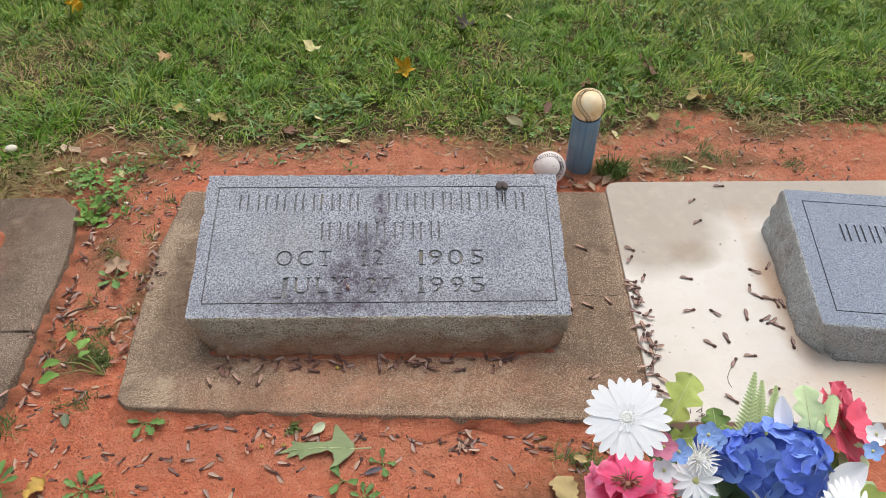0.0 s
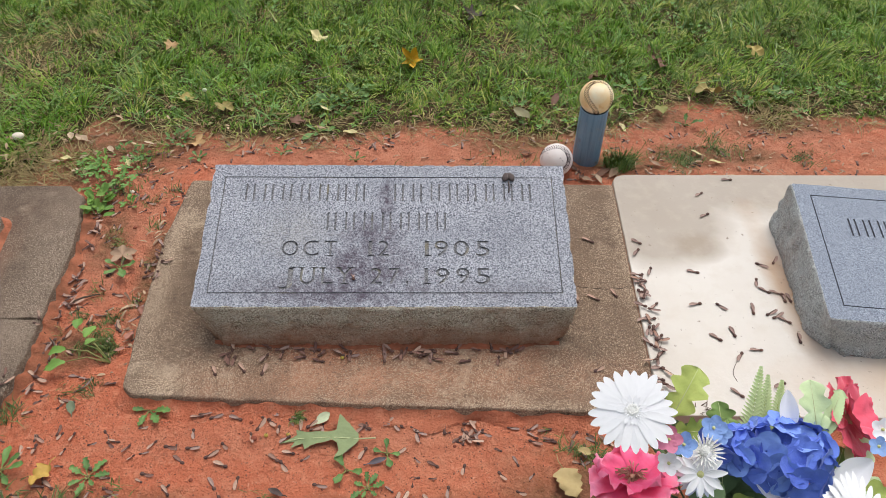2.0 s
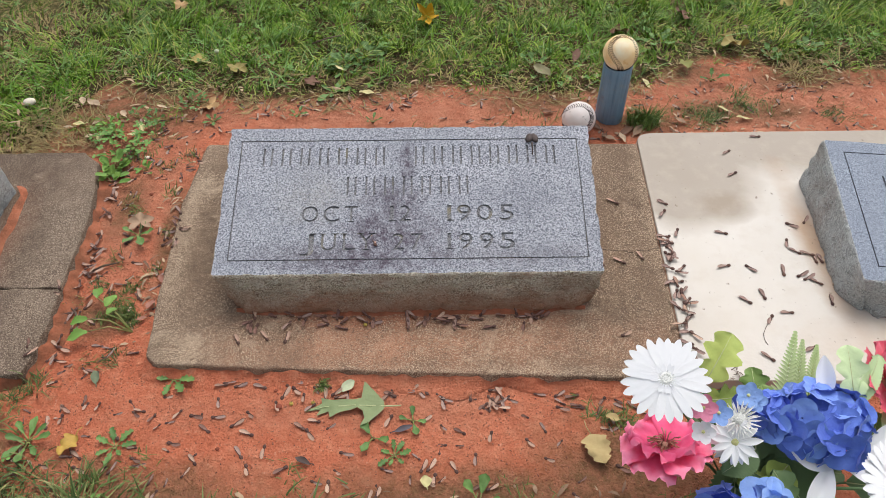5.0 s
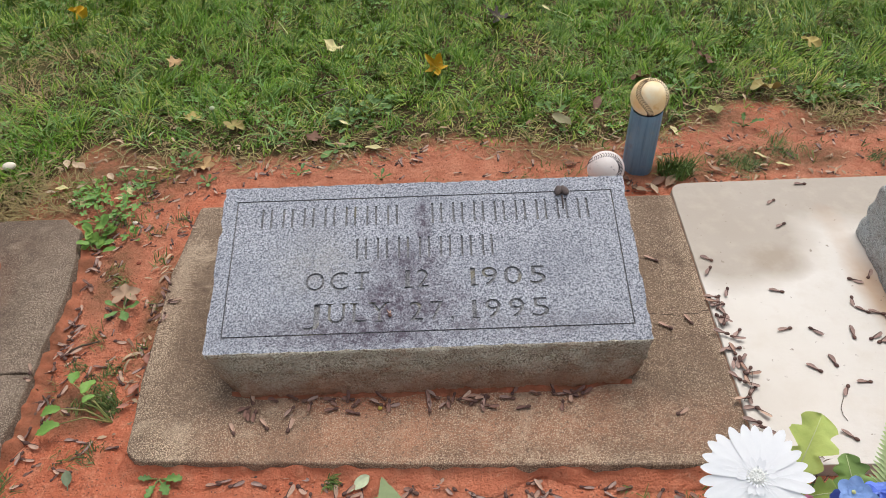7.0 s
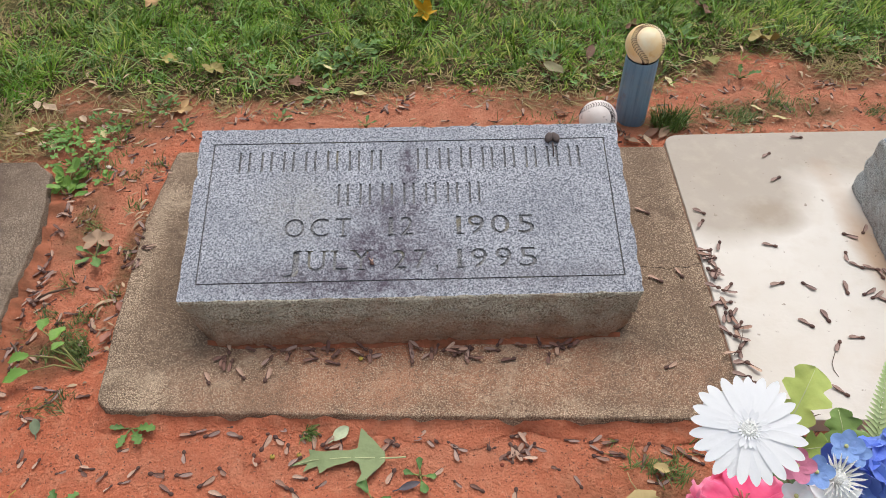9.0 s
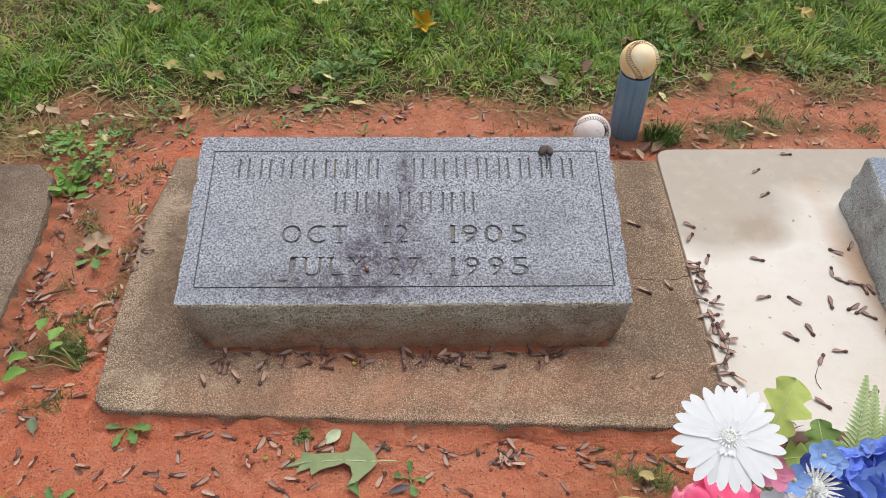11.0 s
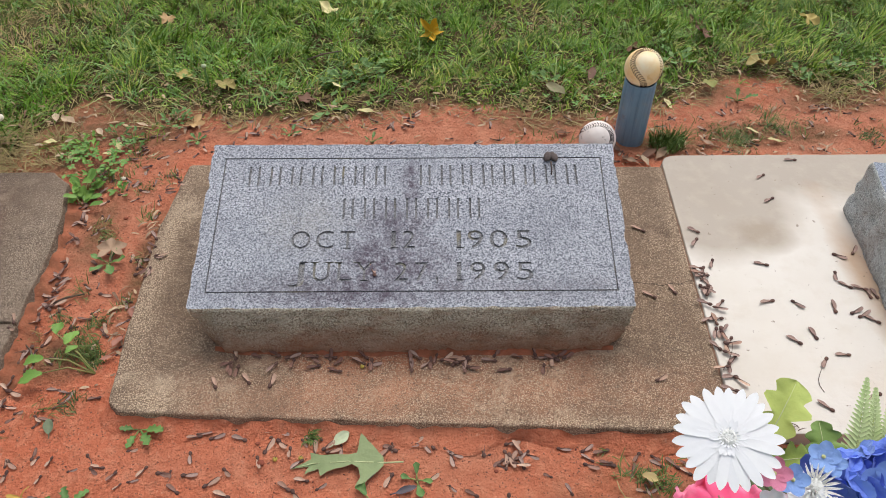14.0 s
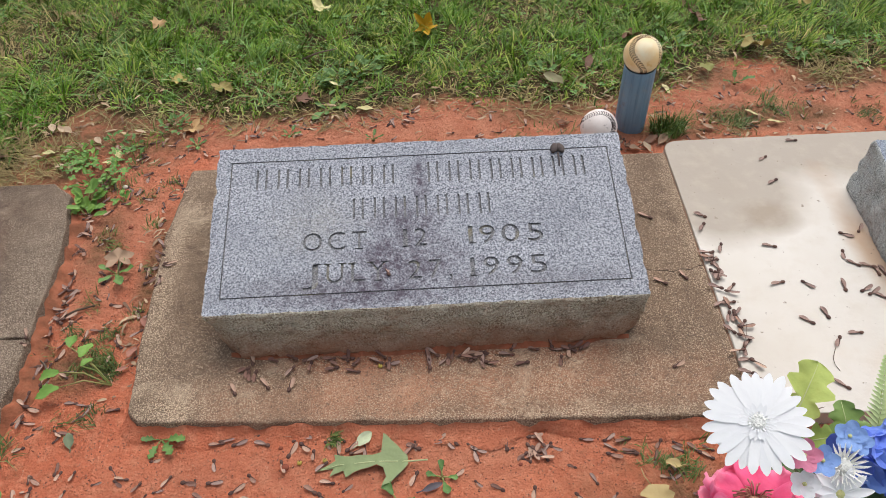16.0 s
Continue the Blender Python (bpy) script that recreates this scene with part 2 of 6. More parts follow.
turf = k.mix(k.ramp(k.noise(4, 4), (0.55, 0.0), (0.75, 0.6)), turf, srgb(126, 92, 66))
far_green = k.mix(k.ramp(k.noise(3, 5), (0.35, 0.0), (0.65, 1.0)), srgb(72, 104, 38), srgb(92, 126, 46))
turf = k.mix(k.blob(0.2, 0.55, 2.0, 1.3, 0.3, 0.2, 3), far_green, turf)
att = k.n.new("ShaderNodeAttribute")
att.attribute_name = "turf"
mask = k.ramp(k.math("ADD", att.outputs["Fac"], k.math("MULTIPLY", k.math("SUBTRACT", k.noise(38, 5), 0.5), 0.7)), (0.40, 0.0), (0.62, 1.0))
k.bump(k.noise(28, 6, 0.7, 0.4), 0.010)
k.bump(k.noise(90, 5, 0.7), 0.010)
k.bump(k.noise(300, 3), 0.003)
edge = k.ramp(k.math("ADD", att.outputs["Fac"], k.math("MULTIPLY", k.math("SUBTRACT", k.noise(11, 5), 0.5), 1.1)), (0.20, 0.0), (0.45, 0.85))
# blobs at (0.34, -0.32) and (0.24, -0.40) paint mud plus shade round the flowers
for bx, by, rx, ry in ((-0.64, 0.63, 0.24, 0.16), (-0.80, 0.64, 0.15, 0.13), (-0.74, 0.60, 0.12, 0.12), (-0.92, 0.52, 0.20, 0.10), (-0.70, 0.70, 0.10, 0.08), (0.34, -0.32, 0.22, 0.13), (-0.57, 0.00, 0.07, 0.06), (-0.60, 0.30, 0.05, 0.13), (-0.49, 0.20, 0.03, 0.2), (0.24, -0.40, 0.16, 0.07), (-0.76, 0.53, 0.10, 0.12), (-0.66, 0.46, 0.06, 0.10), (0.55, 0.56, 0.16, 0.05), (0.86, 0.60, 0.10, 0.05), (0.30, 0.66, 0.22, 0.07), (0.66, 0.78, 0.16, 0.08), (1.0, 0.74, 0.24, 0.07), (0.74, 0.60, 0.20, 0.06), (-0.42, -0.35, 0.25, 0.08), (0.1, -0.36, 0.4, 0.08)):
    edge = k.math("MAXIMUM", edge, k.math("MULTIPLY", k.blob(bx, by, rx, ry, 0.7, 0.45, 14), 0.95))
loam_and_shade = k.mix(k.ramp(k.noise(60, 4), (0.4, 0.0), (0.65, 1.0)), srgb(156, 108, 82), srgb(118, 92, 64))
m_ground = k.done(k.mix(mask, k.mix(edge, clay, loam_and_shade), turf), 0.92)


def plain(name, a, b, rough=0.6, scale=60, spec=0.3, by="random", bump=0.0008, sheen=0.0, sub=0.0, dark=None):
    """A surface between two colours, by object or island and by grain."""
    k = Mat(name, rough, spec=spec)
    pick = {"random": k.random, "island": k.island}.get(by)
    col = k.mix(pick() if pick else k.ramp(k.noise(scale * 0.25, 3), (0.35, 0.0), (0.65, 1.0)), a, b)
    col = k.mix(k.math("MULTIPLY", k.ramp(k.noise(scale, 4), (0.4, 0.0), (0.75, 1.0)), 0.35), col, dark or tuple(c * 0.55 for c in a[:3]) + (1,))
    if bump:
        k.bump(k.noise(scale * 1.7, 3), bump)
    if sheen:
        k.p.inputs["Sheen Weight"].default_value = sheen
    if sub:
        k.p.inputs["Subsurface Weight"].default_value = sub
        k.p.inputs["Subsurface Radius"].default_value = (0.006, 0.006, 0.006)
    return k.done(col)


def blades(name, *stops, rough=0.55, vivid=0.7):
    k = Mat(name, rough, spec=0.35)
    col = k.ramp(k.island(), *stops)
    col = k.mix(k.ramp(k.noise(2.6, 4), (0.35, 0.0), (0.65, vivid)), col, srgb(98, 146, 22))
    col = k.mix(k.ramp(k.noise(13, 3), (0.46, 0.0), (0.66, vivid * 0.8)), col, srgb(72, 102, 38))
    col = k.mix(k.ramp(k.noise(7, 4), (0.60, 0.0), (0.74, 0.45)), col, srgb(156, 154, 90))
    return k.done(col)


m_grass = blades("grass_blades", (0.0, srgb(38, 60, 14)), (0.28, srgb(82, 112, 28)), (0.60, srgb(122, 152, 42)), (0.82, srgb(158, 180, 64)), (1.0, srgb(204, 186, 114)))
m_grass_long = blades("long_grass_blades", (0.0, srgb(78, 112, 60)), (0.5, srgb(112, 148, 80)), (0.85, srgb(144, 174, 106)), (1.0, srgb(186, 180, 120)), vivid=0.35)
m_grass_front = blades("front_grass_blades", (0.0, srgb(62, 76, 40)), (0.5, srgb(92, 108, 58)), (0.85, srgb(118, 130, 76)), (1.0, srgb(160, 146, 100)), vivid=0.2)
m_grass_dull = blades("dull_grass_blades", (0.0, srgb(76, 90, 44)), (0.6, srgb(104, 118, 58)), (1.0, srgb(150, 136, 88)), vivid=0.1)
m_grass_tuft = blades("tuft_grass_blades", (0.0, srgb(56, 76, 34)), (0.5, srgb(84, 108, 50)), (0.85, srgb(110, 132, 66)), (1.0, srgb(140, 140, 84)), vivid=0.25)
m_sprig = blades("dark_sprigs", (0.0, srgb(62, 74, 36)), (0.6, srgb(84, 98, 50)), (1.0, srgb(120, 116, 70)), vivid=0.1)
m_straw = plain("dry_grass", srgb(176, 158, 108), srgb(126, 106, 74), 0.8, 60, by="island")
m_clover = plain("clover_leaves", srgb(94, 134, 64), srgb(124, 164, 84), 0.55, 90, by="island")
m_weed = plain("weed_leaf", srgb(90, 122, 66), srgb(112, 146, 78), 0.5, 90, sub=0.05)
m_weed_stem = plain("weed_stem", srgb(150, 140, 90), srgb(130, 150, 80), 0.6, 90)
m_weed_root = plain("weed_crown", srgb(110, 90, 60), srgb(120, 70, 50), 0.7, 90)
m_seed = plain("samara_seed", srgb(80, 57, 53), srgb(106, 78, 68), 0.7, 300, bump=0.0005)
m_wing = plain("samara_wing", srgb(208, 176, 154), srgb(156, 120, 104), 0.65, 260, bump=0.0006, dark=srgb(116, 84, 68))
m_wing_dark = plain("samara_wing_wet", srgb(146, 120, 112), srgb(176, 148, 136), 0.6, 260, bump=0.0006, dark=srgb(100, 76, 64))
m_wing_old = plain("samara_wing_old", srgb(150, 114, 100), srgb(116, 84, 76), 0.7, 260, bump=0.0006, dark=srgb(84, 58, 54))
m_leaf_tan = plain("dry_leaf_tan", srgb(206, 168, 116), srgb(186, 152, 110), 0.7, 90)
m_leaf_yellow = plain("yellow_leaf", srgb(212, 172, 44), srgb(200, 156, 40), 0.6, 90)
m_leaf_lemon = plain("pale_yellow_leaf", srgb(200, 168, 84), srgb(184, 150, 74), 0.6, 120, dark=srgb(138, 92, 48))
m_leaf_pale = plain("pale_leaf", srgb(216, 204, 156), srgb(206, 196, 140), 0.65, 90)
m_leaf_scrap = plain("pale_green_scrap", srgb(196, 204, 170), srgb(184, 194, 158), 0.65, 90)
m_leaf_pinkish = plain("torn_pinkish_leaf", srgb(176, 124, 106), srgb(150, 104, 90), 0.7, 90)
m_weed_bright = plain("bright_weed_leaf", srgb(128, 164, 74), srgb(98, 136, 62), 0.5, 90, sub=0.05)
m_leaf_brown = plain("brown_leaf", srgb(128, 92, 72), srgb(106, 82, 70), 0.7, 90)
m_leaf_dark = plain("dark_leaf", srgb(72, 62, 58), srgb(84, 70, 66), 0.7, 90)
m_leaf_slate = plain("slate_grey_leaf", srgb(98, 92, 98), srgb(88, 82, 90), 0.6, 90)
m_leaf_grey = plain("grey_tan_leaf", srgb(204, 180, 152), srgb(186, 162, 136), 0.7, 90)
m_leaf_brown_pale = plain("pale_brown_leaf", srgb(176, 148, 122), srgb(150, 122, 100), 0.7, 90)
m_leaf_straw = plain("straw_yellow_leaf", srgb(182, 162, 114), srgb(168, 148, 102), 0.7, 90, dark=srgb(156, 130, 92))
m_leaf_olive = plain("olive_leaf", srgb(180, 160, 92), srgb(156, 142, 86), 0.6, 90)
m_leaf_sage = plain("grey_green_leaf", srgb(118, 128, 100), srgb(100, 112, 88), 0.65, 90)
m_leaf_olive_green = plain("olive_green_leaf", srgb(140, 140, 78), srgb(124, 126, 70), 0.6, 90)
m_leaf_wilt = plain("wilted_leaf", srgb(140, 134, 100), srgb(122, 118, 88), 0.65, 90)
m_leaf_oak = plain("green_oak_leaf", srgb(138, 151, 107), srgb(124, 139, 96), 0.6, 70)
m_vein = plain("leaf_vein", srgb(190, 196, 150), srgb(180, 186, 140), 0.6, 70)
m_debris = plain("seed_crumbs", srgb(186, 128, 102), srgb(112, 68, 56), 0.8, 200, by="island")
m_litter = plain("leaf_litter", srgb(198, 170, 138), srgb(122, 92, 74), 0.75, 120, by="island")
m_pebble = plain("pale_pebble", srgb(232, 222, 206), srgb(220, 206, 188), 0.7, 120, dark=srgb(180, 160, 136))
m_bud = plain("dried_bud", srgb(196, 176, 84), srgb(166, 140, 74), 0.6, 200)
m_redstone = plain("dark_red_stone", srgb(132, 70, 54), srgb(150, 84, 62), 0.8, 160)
m_dirt = plain("joint_dirt", srgb(144, 112, 92), srgb(116, 90, 74), 0.9, 160, by="noise", bump=0.002)
m_twig = plain("twig", srgb(112, 96, 84), srgb(90, 74, 62), 0.8, 150)
m_crack = plain("crack_shadow", srgb(60, 48, 40), srgb(70, 56, 46), 0.9, 200)
m_pod = plain("dark_seed_pod", srgb(86, 76, 74), srgb(96, 84, 80), 0.7, 200)

k = Mat("blue_grey_plastic_pipe", 0.42, spec=0.45)
c = k.mix(k.ramp(k.noise(7, 4), (0.35, 0.0), (0.7, 1.0)), srgb(122, 150, 170), srgb(100, 128, 150))
along = k.n.new("ShaderNodeVectorMath")
along.operation = "MULTIPLY"
along.inputs[1].default_value = (1.0, 1.0, 0.06)
k.l.new(k.co, along.inputs[0])
c = k.mix(k.ramp(k.noise(130, 4, co=along.outputs[0]), (0.45, 0.0), (0.65, 0.55)), c, srgb(78, 104, 128))
c = k.mix(k.ramp(k.noise(60, 4), (0.55, 0.0), (0.72, 0.6)), c, srgb(130, 140, 142))
c = k.mix(k.ramp(k.noise(26, 5), (0.60, 0.0), (0.70, 0.6)), c, srgb(120, 92, 78))
k.bump(k.noise(150, 3), 0.0004)
m_pipe = k.done(c)


def leather(name, base, tint, scuff):
    k = Mat(name, 0.5, spec=0.4)
    col = k.mix(k.ramp(k.noise(22, 4), (0.38, 0.0), (0.62, 1.0)), base, tint)
    col = k.mix(k.ramp(k.noise(55, 5, 0.7), (0.58, 0.0), (0.68, 0.8)), col, scuff)
    k.bump(k.noise(900, 2), 0.0002)
    return k.done(col)


m_ball_aged = leather("aged_cream_leather", srgb(255, 238, 202), srgb(250, 216, 158), srgb(236, 192, 126))
m_ball_white = leather("scuffed_white_leather", srgb(240, 232, 228), srgb(232, 220, 214), srgb(120, 108, 106))
m_thread = plain("dark_thread", srgb(84, 60, 48), srgb(76, 50, 42), 0.8, 300)
m_thread_red = plain("faded_thread", srgb(52, 30, 34), srgb(46, 28, 32), 0.8, 300)

m_petal_white = plain("white_silk_petal", srgb(247, 247, 249), srgb(243, 244, 247), 0.75, 60, bump=0.0002, sheen=0.2, sub=0.5, dark=srgb(240, 241, 245))
m_disc_white = plain("white_flower_centre", srgb(240, 241, 236), srgb(246, 246, 242), 0.8, 300, bump=0.002)
k = Mat("pink_red_silk_pale_rim", 0.7, spec=0.3)
rim = k.ramp(k.math("ADD", k.xyz()[1], k.math("MULTIPLY", k.math("SUBTRACT", k.noise(70, 3), 0.5), 0.02)), (0.034, 0.0), (0.052, 0.9))
c = k.mix(k.ramp(k.noise(30, 3), (0.35, 0.0), (0.65, 1.0)), srgb(236, 78, 126), srgb(244, 108, 152))
k.p.inputs["Subsurface Weight"].default_value = 0.25
k.p.inputs["Subsurface Radius"].default_value = (0.006, 0.003, 0.003)
k.bump(k.noise(120, 3), 0.0008)
m_pink = k.done(k.mix(rim, c, srgb(253, 160, 188)))
m_red = plain("rose_red_silk", srgb(238, 102, 126), srgb(230, 88, 114), 0.7, 50, sheen=0.2, sub=0.1, dark=srgb(220, 88, 106))
m_stamen = plain("tan_stamen", srgb(204, 160, 134), srgb(172, 122, 104), 0.7, 200)
m_blue = plain("blue_silk_petal", srgb(84, 110, 206), srgb(112, 142, 228), 0.75, 60, sheen=0.2, sub=0.15, dark=srgb(66, 88, 186))
m_blue_light = plain("light_blue_silk_petal", srgb(146, 180, 238), srgb(166, 198, 244), 0.75, 60, sheen=0.2, sub=0.1, dark=srgb(96, 130, 206))
m_pink_light = plain("light_pink_silk_petal", srgb(232, 150, 178), srgb(226, 138, 168), 0.75, 60, sub=0.1, dark=srgb(214, 120, 150))
m_green_silk = plain("green_silk_leaf", srgb(188, 200, 112), srgb(160, 180, 92), 0.6, 40, sub=0.15, dark=srgb(120, 144, 66))
m_green_mid = plain("mid_green_silk_leaf", srgb(126, 154, 84), srgb(142, 168, 96), 0.6, 40, sub=0.05, dark=srgb(92, 118, 62))
m_green_pale = plain("pale_green_silk_leaf", srgb(212, 228, 184), srgb(196, 216, 164), 0.6, 40, sub=0.1, dark=srgb(176, 202, 138))
m_green_deep = plain("deep_green_silk_leaf", srgb(96, 120, 80), srgb(112, 136, 92), 0.6, 40, dark=srgb(72, 96, 66))
m_blue_mid = plain("mid_blue_silk_petal", srgb(120, 152, 226), srgb(134, 166, 232), 0.75, 60, sheen=0.2, sub=0.15, dark=srgb(96, 126, 212))
m_green_fern = plain("pale_fern_silk", srgb(196, 214, 160), srgb(180, 204, 140), 0.6, 40, sub=0.1, dark=srgb(154, 184, 112))
m_eye = plain("yellow_green_eye", srgb(214, 214, 150), srgb(206, 206, 140), 0.7, 200)


# ---- helpers for building ----
def part(name, bm, material, parent, label="", smooth=True):
    """Links a bmesh (or a mesh) as one object under a thing or part."""
    if isinstance(bm, bmesh.types.BMesh):
        me = bpy.data.meshes.new(name)
        bm.to_mesh(me)
        bm.free()
        me.materials.append(material)
        if smooth:
            me.shade_smooth()
    else:
        me = bm
    ob = new(name, me)
    if parent:
        ob.parent = parent
    if label:
        ob["label"] = label
    return ob


def thing(name, m, label, category, group="", kind=""):
    ob = new(name)
    ob.empty_display_size = 0.02
    ob.matrix_basis = m
    return tagged(ob, label, category, group, kind)


def mesh_of(name, verts, faces, material, smooth=True):
    me = bpy.data.meshes.new(name)
    me.from_pydata(verts, [], faces)
    me.materials.append(material)
    if smooth:
        me.shade_smooth()
    return me


def lawn_edge(x):
    """Where the lawn behind the graves begins."""
    return float(np.interp(x, (-1.80, -1.72, -0.95, -0.86, -0.84, -0.80, -0.775, -0.74, -0.67, -0.58, -0.50, -0.43, -0.36, -0.25, -0.15, -0.10, -0.04, 0.07, 0.28, 0.40, 0.50, 0.56, 0.63, 0.73, 0.87, 0.91, 0.965, 1.06, 1.13, 1.72, 1.82),
                           (-1.0, 0.44, 0.445, 0.53, 0.60, 0.66, 0.74, 0.75, 0.70, 0.68, 0.71, 0.66, 0.665, 0.68, 0.67, 0.685, 0.715, 0.73, 0.685, 0.685, 0.69, 0.725, 0.77, 0.83, 0.85, 0.80, 0.74, 0.77, 0.775, 0.78, -1.0)))


def front_edge(x):
    """Where the grass in front of the graves begins."""
    return float(np.interp(x, (-3, -0.72, -0.64, -0.48, -0.40, 0.0, 0.2, 0.45, 2.0), (-0.15, -0.16, -0.262, -0.312, -0.360, -0.378, -0.40, -0.45, -0.46)))


def gz(x, y):
    """Height of the ground."""
    h = 0.004 * noise.noise((x * 5, y * 5, 0.3)) + 0.003 * noise.noise((x * 17, y * 17, 4.1)) + 0.0020 * noise.noise((x * 55, y * 55, 9)) + 0.0012 * noise.noise((x * 120, y * 120, 6))
    lawn = min(1.0, max(0.0, (y - lawn_edge(x)) / 0.10 + 0.3))
    return h + 0.010 * lawn + 0.002


def turf(x, y):
    back = 0.5 + (y - lawn_edge(x)) / 0.10
    front = min(0.36 + max(0.0, -0.55 - y) * 2, 0.5 + (front_edge(x) - y) / 0.10)
    return min(1.0, max(0.0, back, front))


def loft(rings, cap=True):
    """A closed bmesh through rings of equally many points, the first on top."""
    bm = bmesh.new()
    rows = [[bm.verts.new(p) for p in r] for r in rings]
    n = len(rows[0])
    for a, b in zip(rows, rows[1:]):
        for i in range(n):
            f = bm.faces.new((a[i], b[i], b[(i + 1) % n], a[(i + 1) % n]))
            f.smooth = True
    if cap:
        bm.faces.new(rows[0])
        bm.faces.new(list(reversed(rows[-1])))
    return bm


def outline(corners, r, step):
    """Points along a polygon (counter-clockwise) with rounded corners, and their outward normals."""
    pts, cs = [], [Vector(c) for c in corners]
    for i, c in enumerate(cs):
        a, b = (cs[i - 1] - c).normalized(), (cs[(i + 1) % len(cs)] - c).normalized()
        p, q = c + a * r, c + b * r
        for j in range(6):
            u = j / 5
            pts.append((p * (1 - u) ** 2 + c * 2 * u * (1 - u) + q * u * u))
        nxt = cs[(i + 1) % len(cs)]
        end = nxt - b * r
        k = max(1, int((end - q).length / step))
        pts += [q.lerp(end, j / k) for j in range(1, k)]
    out = []
    for i, p in enumerate(pts):
        d = pts[(i + 1) % len(pts)] - pts[i - 1]
        out.append((p, Vector((d.y, -d.x)).normalized()))
    return out


def tube(points, radii, sides=6):
    """A bmesh tube through points."""
    bm = bmesh.new()
    rows = []
    pts = [Vector(p) for p in points]
    for i, p in enumerate(pts):
        d = (pts[min(i + 1, len(pts) - 1)] - pts[max(i - 1, 0)]).normalized()
        a = d.orthogonal().normalized()
        b = d.cross(a)
        r = radii[i] if isinstance(radii, (list, tuple)) else radii
        rows.append([bm.verts.new(p + r * (math.cos(t) * a + math.sin(t) * b)) for t in (2 * math.pi * s / sides for s in range(sides))])
    for a, b in zip(rows, rows[1:]):
        for s in range(sides):
            bm.faces.new((a[s], a[(s + 1) % sides], b[(s + 1) % sides], b[s]))
    bm.faces.new(list(reversed(rows[0])))
    bm.faces.new(rows[-1])
    return bm


def strip(length, width, rows=8, across=4, fold=0.0, curl=0.0, wave=0.0, teeth=0, seed=0, shape=None, ruffle=0.0):
    """A leaf or petal along +y from the origin: fold lifts its edges, curl bends it (up is +), wave ruffles it."""
    rnd = random.Random(seed)
    shape = shape or (lambda t: math.sin(math.pi * min(1, t * 0.93 + 0.05)) ** 0.8)
    bm = bmesh.new()
    grid = []
    ph = rnd.random() * 6
    for i in range(rows + 1):
        t = i / rows
        w = width * 0.5 * max(0.03, shape(t))
        if teeth:
            w *= 1 + 0.14 * teeth * (1 if (i % 2) else -1) * (0.15 < t < 0.97)
        row = []
        for j in range(across + 1):
            s = j / across * 2 - 1
            z = fold * abs(s) * w * 2 + curl * length * t * t + wave * math.sin(ph + t * 9 + s * 2.5) * abs(s) * width + ruffle * width * (t ** 3 + 0.5 * abs(s) ** 4 * t) * (math.sin(ph * 2 + s * 6.5 + t * 5) + 0.4 * t ** 4 * math.sin(ph * 3 + s * 17))
            row.append(bm.verts.new((s * w, length * t * (1 - 0.25 * abs(curl) * t), z)))
        grid.append(row)
    for a, b in zip(grid, grid[1:]):
        for j in range(across):
            bm.faces.new((a[j], a[j + 1], b[j + 1], b[j]))
    return bm


def star_leaf(size, lobes, depth, curl=0.25, seed=0, stretch=1.0):
    """A fallen leaf with pointed lobes, its stalk towards -y, curled and thin."""
    rnd = random.Random(seed)
    n = lobes * 8
    bm = bmesh.new()
    rings = []
    jit = [rnd.uniform(0.8, 1.15) for _ in range(lobes + 1)]
    for f in (0.12, 0.4, 0.7, 1.0):
        row = []
        for i in range(n + 1):
            a = -math.pi * 0.5 + 0.32 + (2 * math.pi - 0.64) * i / n
            u = (i / n) * lobes
            tri = 1 - abs((u % 1) * 2 - 1)
            r = size * (1 - depth + depth * tri ** 1.3 * jit[int(min(u, lobes - 0.01))]) * f
            x, y = r * math.cos(a), r * math.sin(a) * stretch
            z = curl * size * (f * f) * (0.35 + 0.5 * math.sin(a * 2 + seed) + 0.4 * math.sin(a * 5 + seed * 2) * f) * 0.6
            row.append(bm.verts.new((x, y, z)))
        rings.append(row)
    c = bm.verts.new((0, 0, 0))
    for i in range(n):
        bm.faces.new((c, rings[0][i], rings[0][i + 1]))
    for a, b in zip(rings, rings[1:]):
        for i in range(n):
            bm.faces.new((a[i], b[i], b[i + 1], a[i + 1]))
    return bm


def face(normal, at, spin=0.0):
    """A pose at a place, its local z along normal."""
    q = Vector(normal).normalized().to_track_quat("Z", "Y").to_matrix().to_4x4()
    return Matrix.Translation(at) @ q @ Matrix.Rotation(spin, 4, "Z")


def spin(deg, m=Matrix()):
    return m @ Matrix.Rotation(radians(deg), 4, "Z")


# ---- ground ----
def ground():
    def axis(lo, hi, step, far):
        mid = list(np.arange(lo, hi + 1e-6, step))
        up, d = [], step
        while (up[-1] if up else hi) < far:
            d *= 1.5
            up.append((up[-1] if up else hi) + d)
        down, d = [], step
        while (down[-1] if down else lo) > -far:
            d *= 1.5
            down.append((down[-1] if down else lo) - d)
        return list(reversed(down)) + mid + up
    xs, ys = axis(-1.0, 1.3, 0.0065, 400), axis(-0.50, 0.95, 0.0065, 400)
    verts = [(x, y, gz(x, y)) for y in ys for x in xs]
    w = len(xs)
    faces = [(j * w + i, j * w + i + 1, (j + 1) * w + i + 1, (j + 1) * w + i) for j in range(len(ys) - 1) for i in range(w - 1)]
    me = mesh_of("ground", verts, faces, m_ground)
    at = me.attributes.new("turf", "FLOAT", "POINT")
    at.data.foreach_set("value", [turf(x, y) for y in ys for x in xs])
    tagged(new("ground", me), "bare red clay bed giving way to rough lawn soil", "ground", kind="structure")


ground()


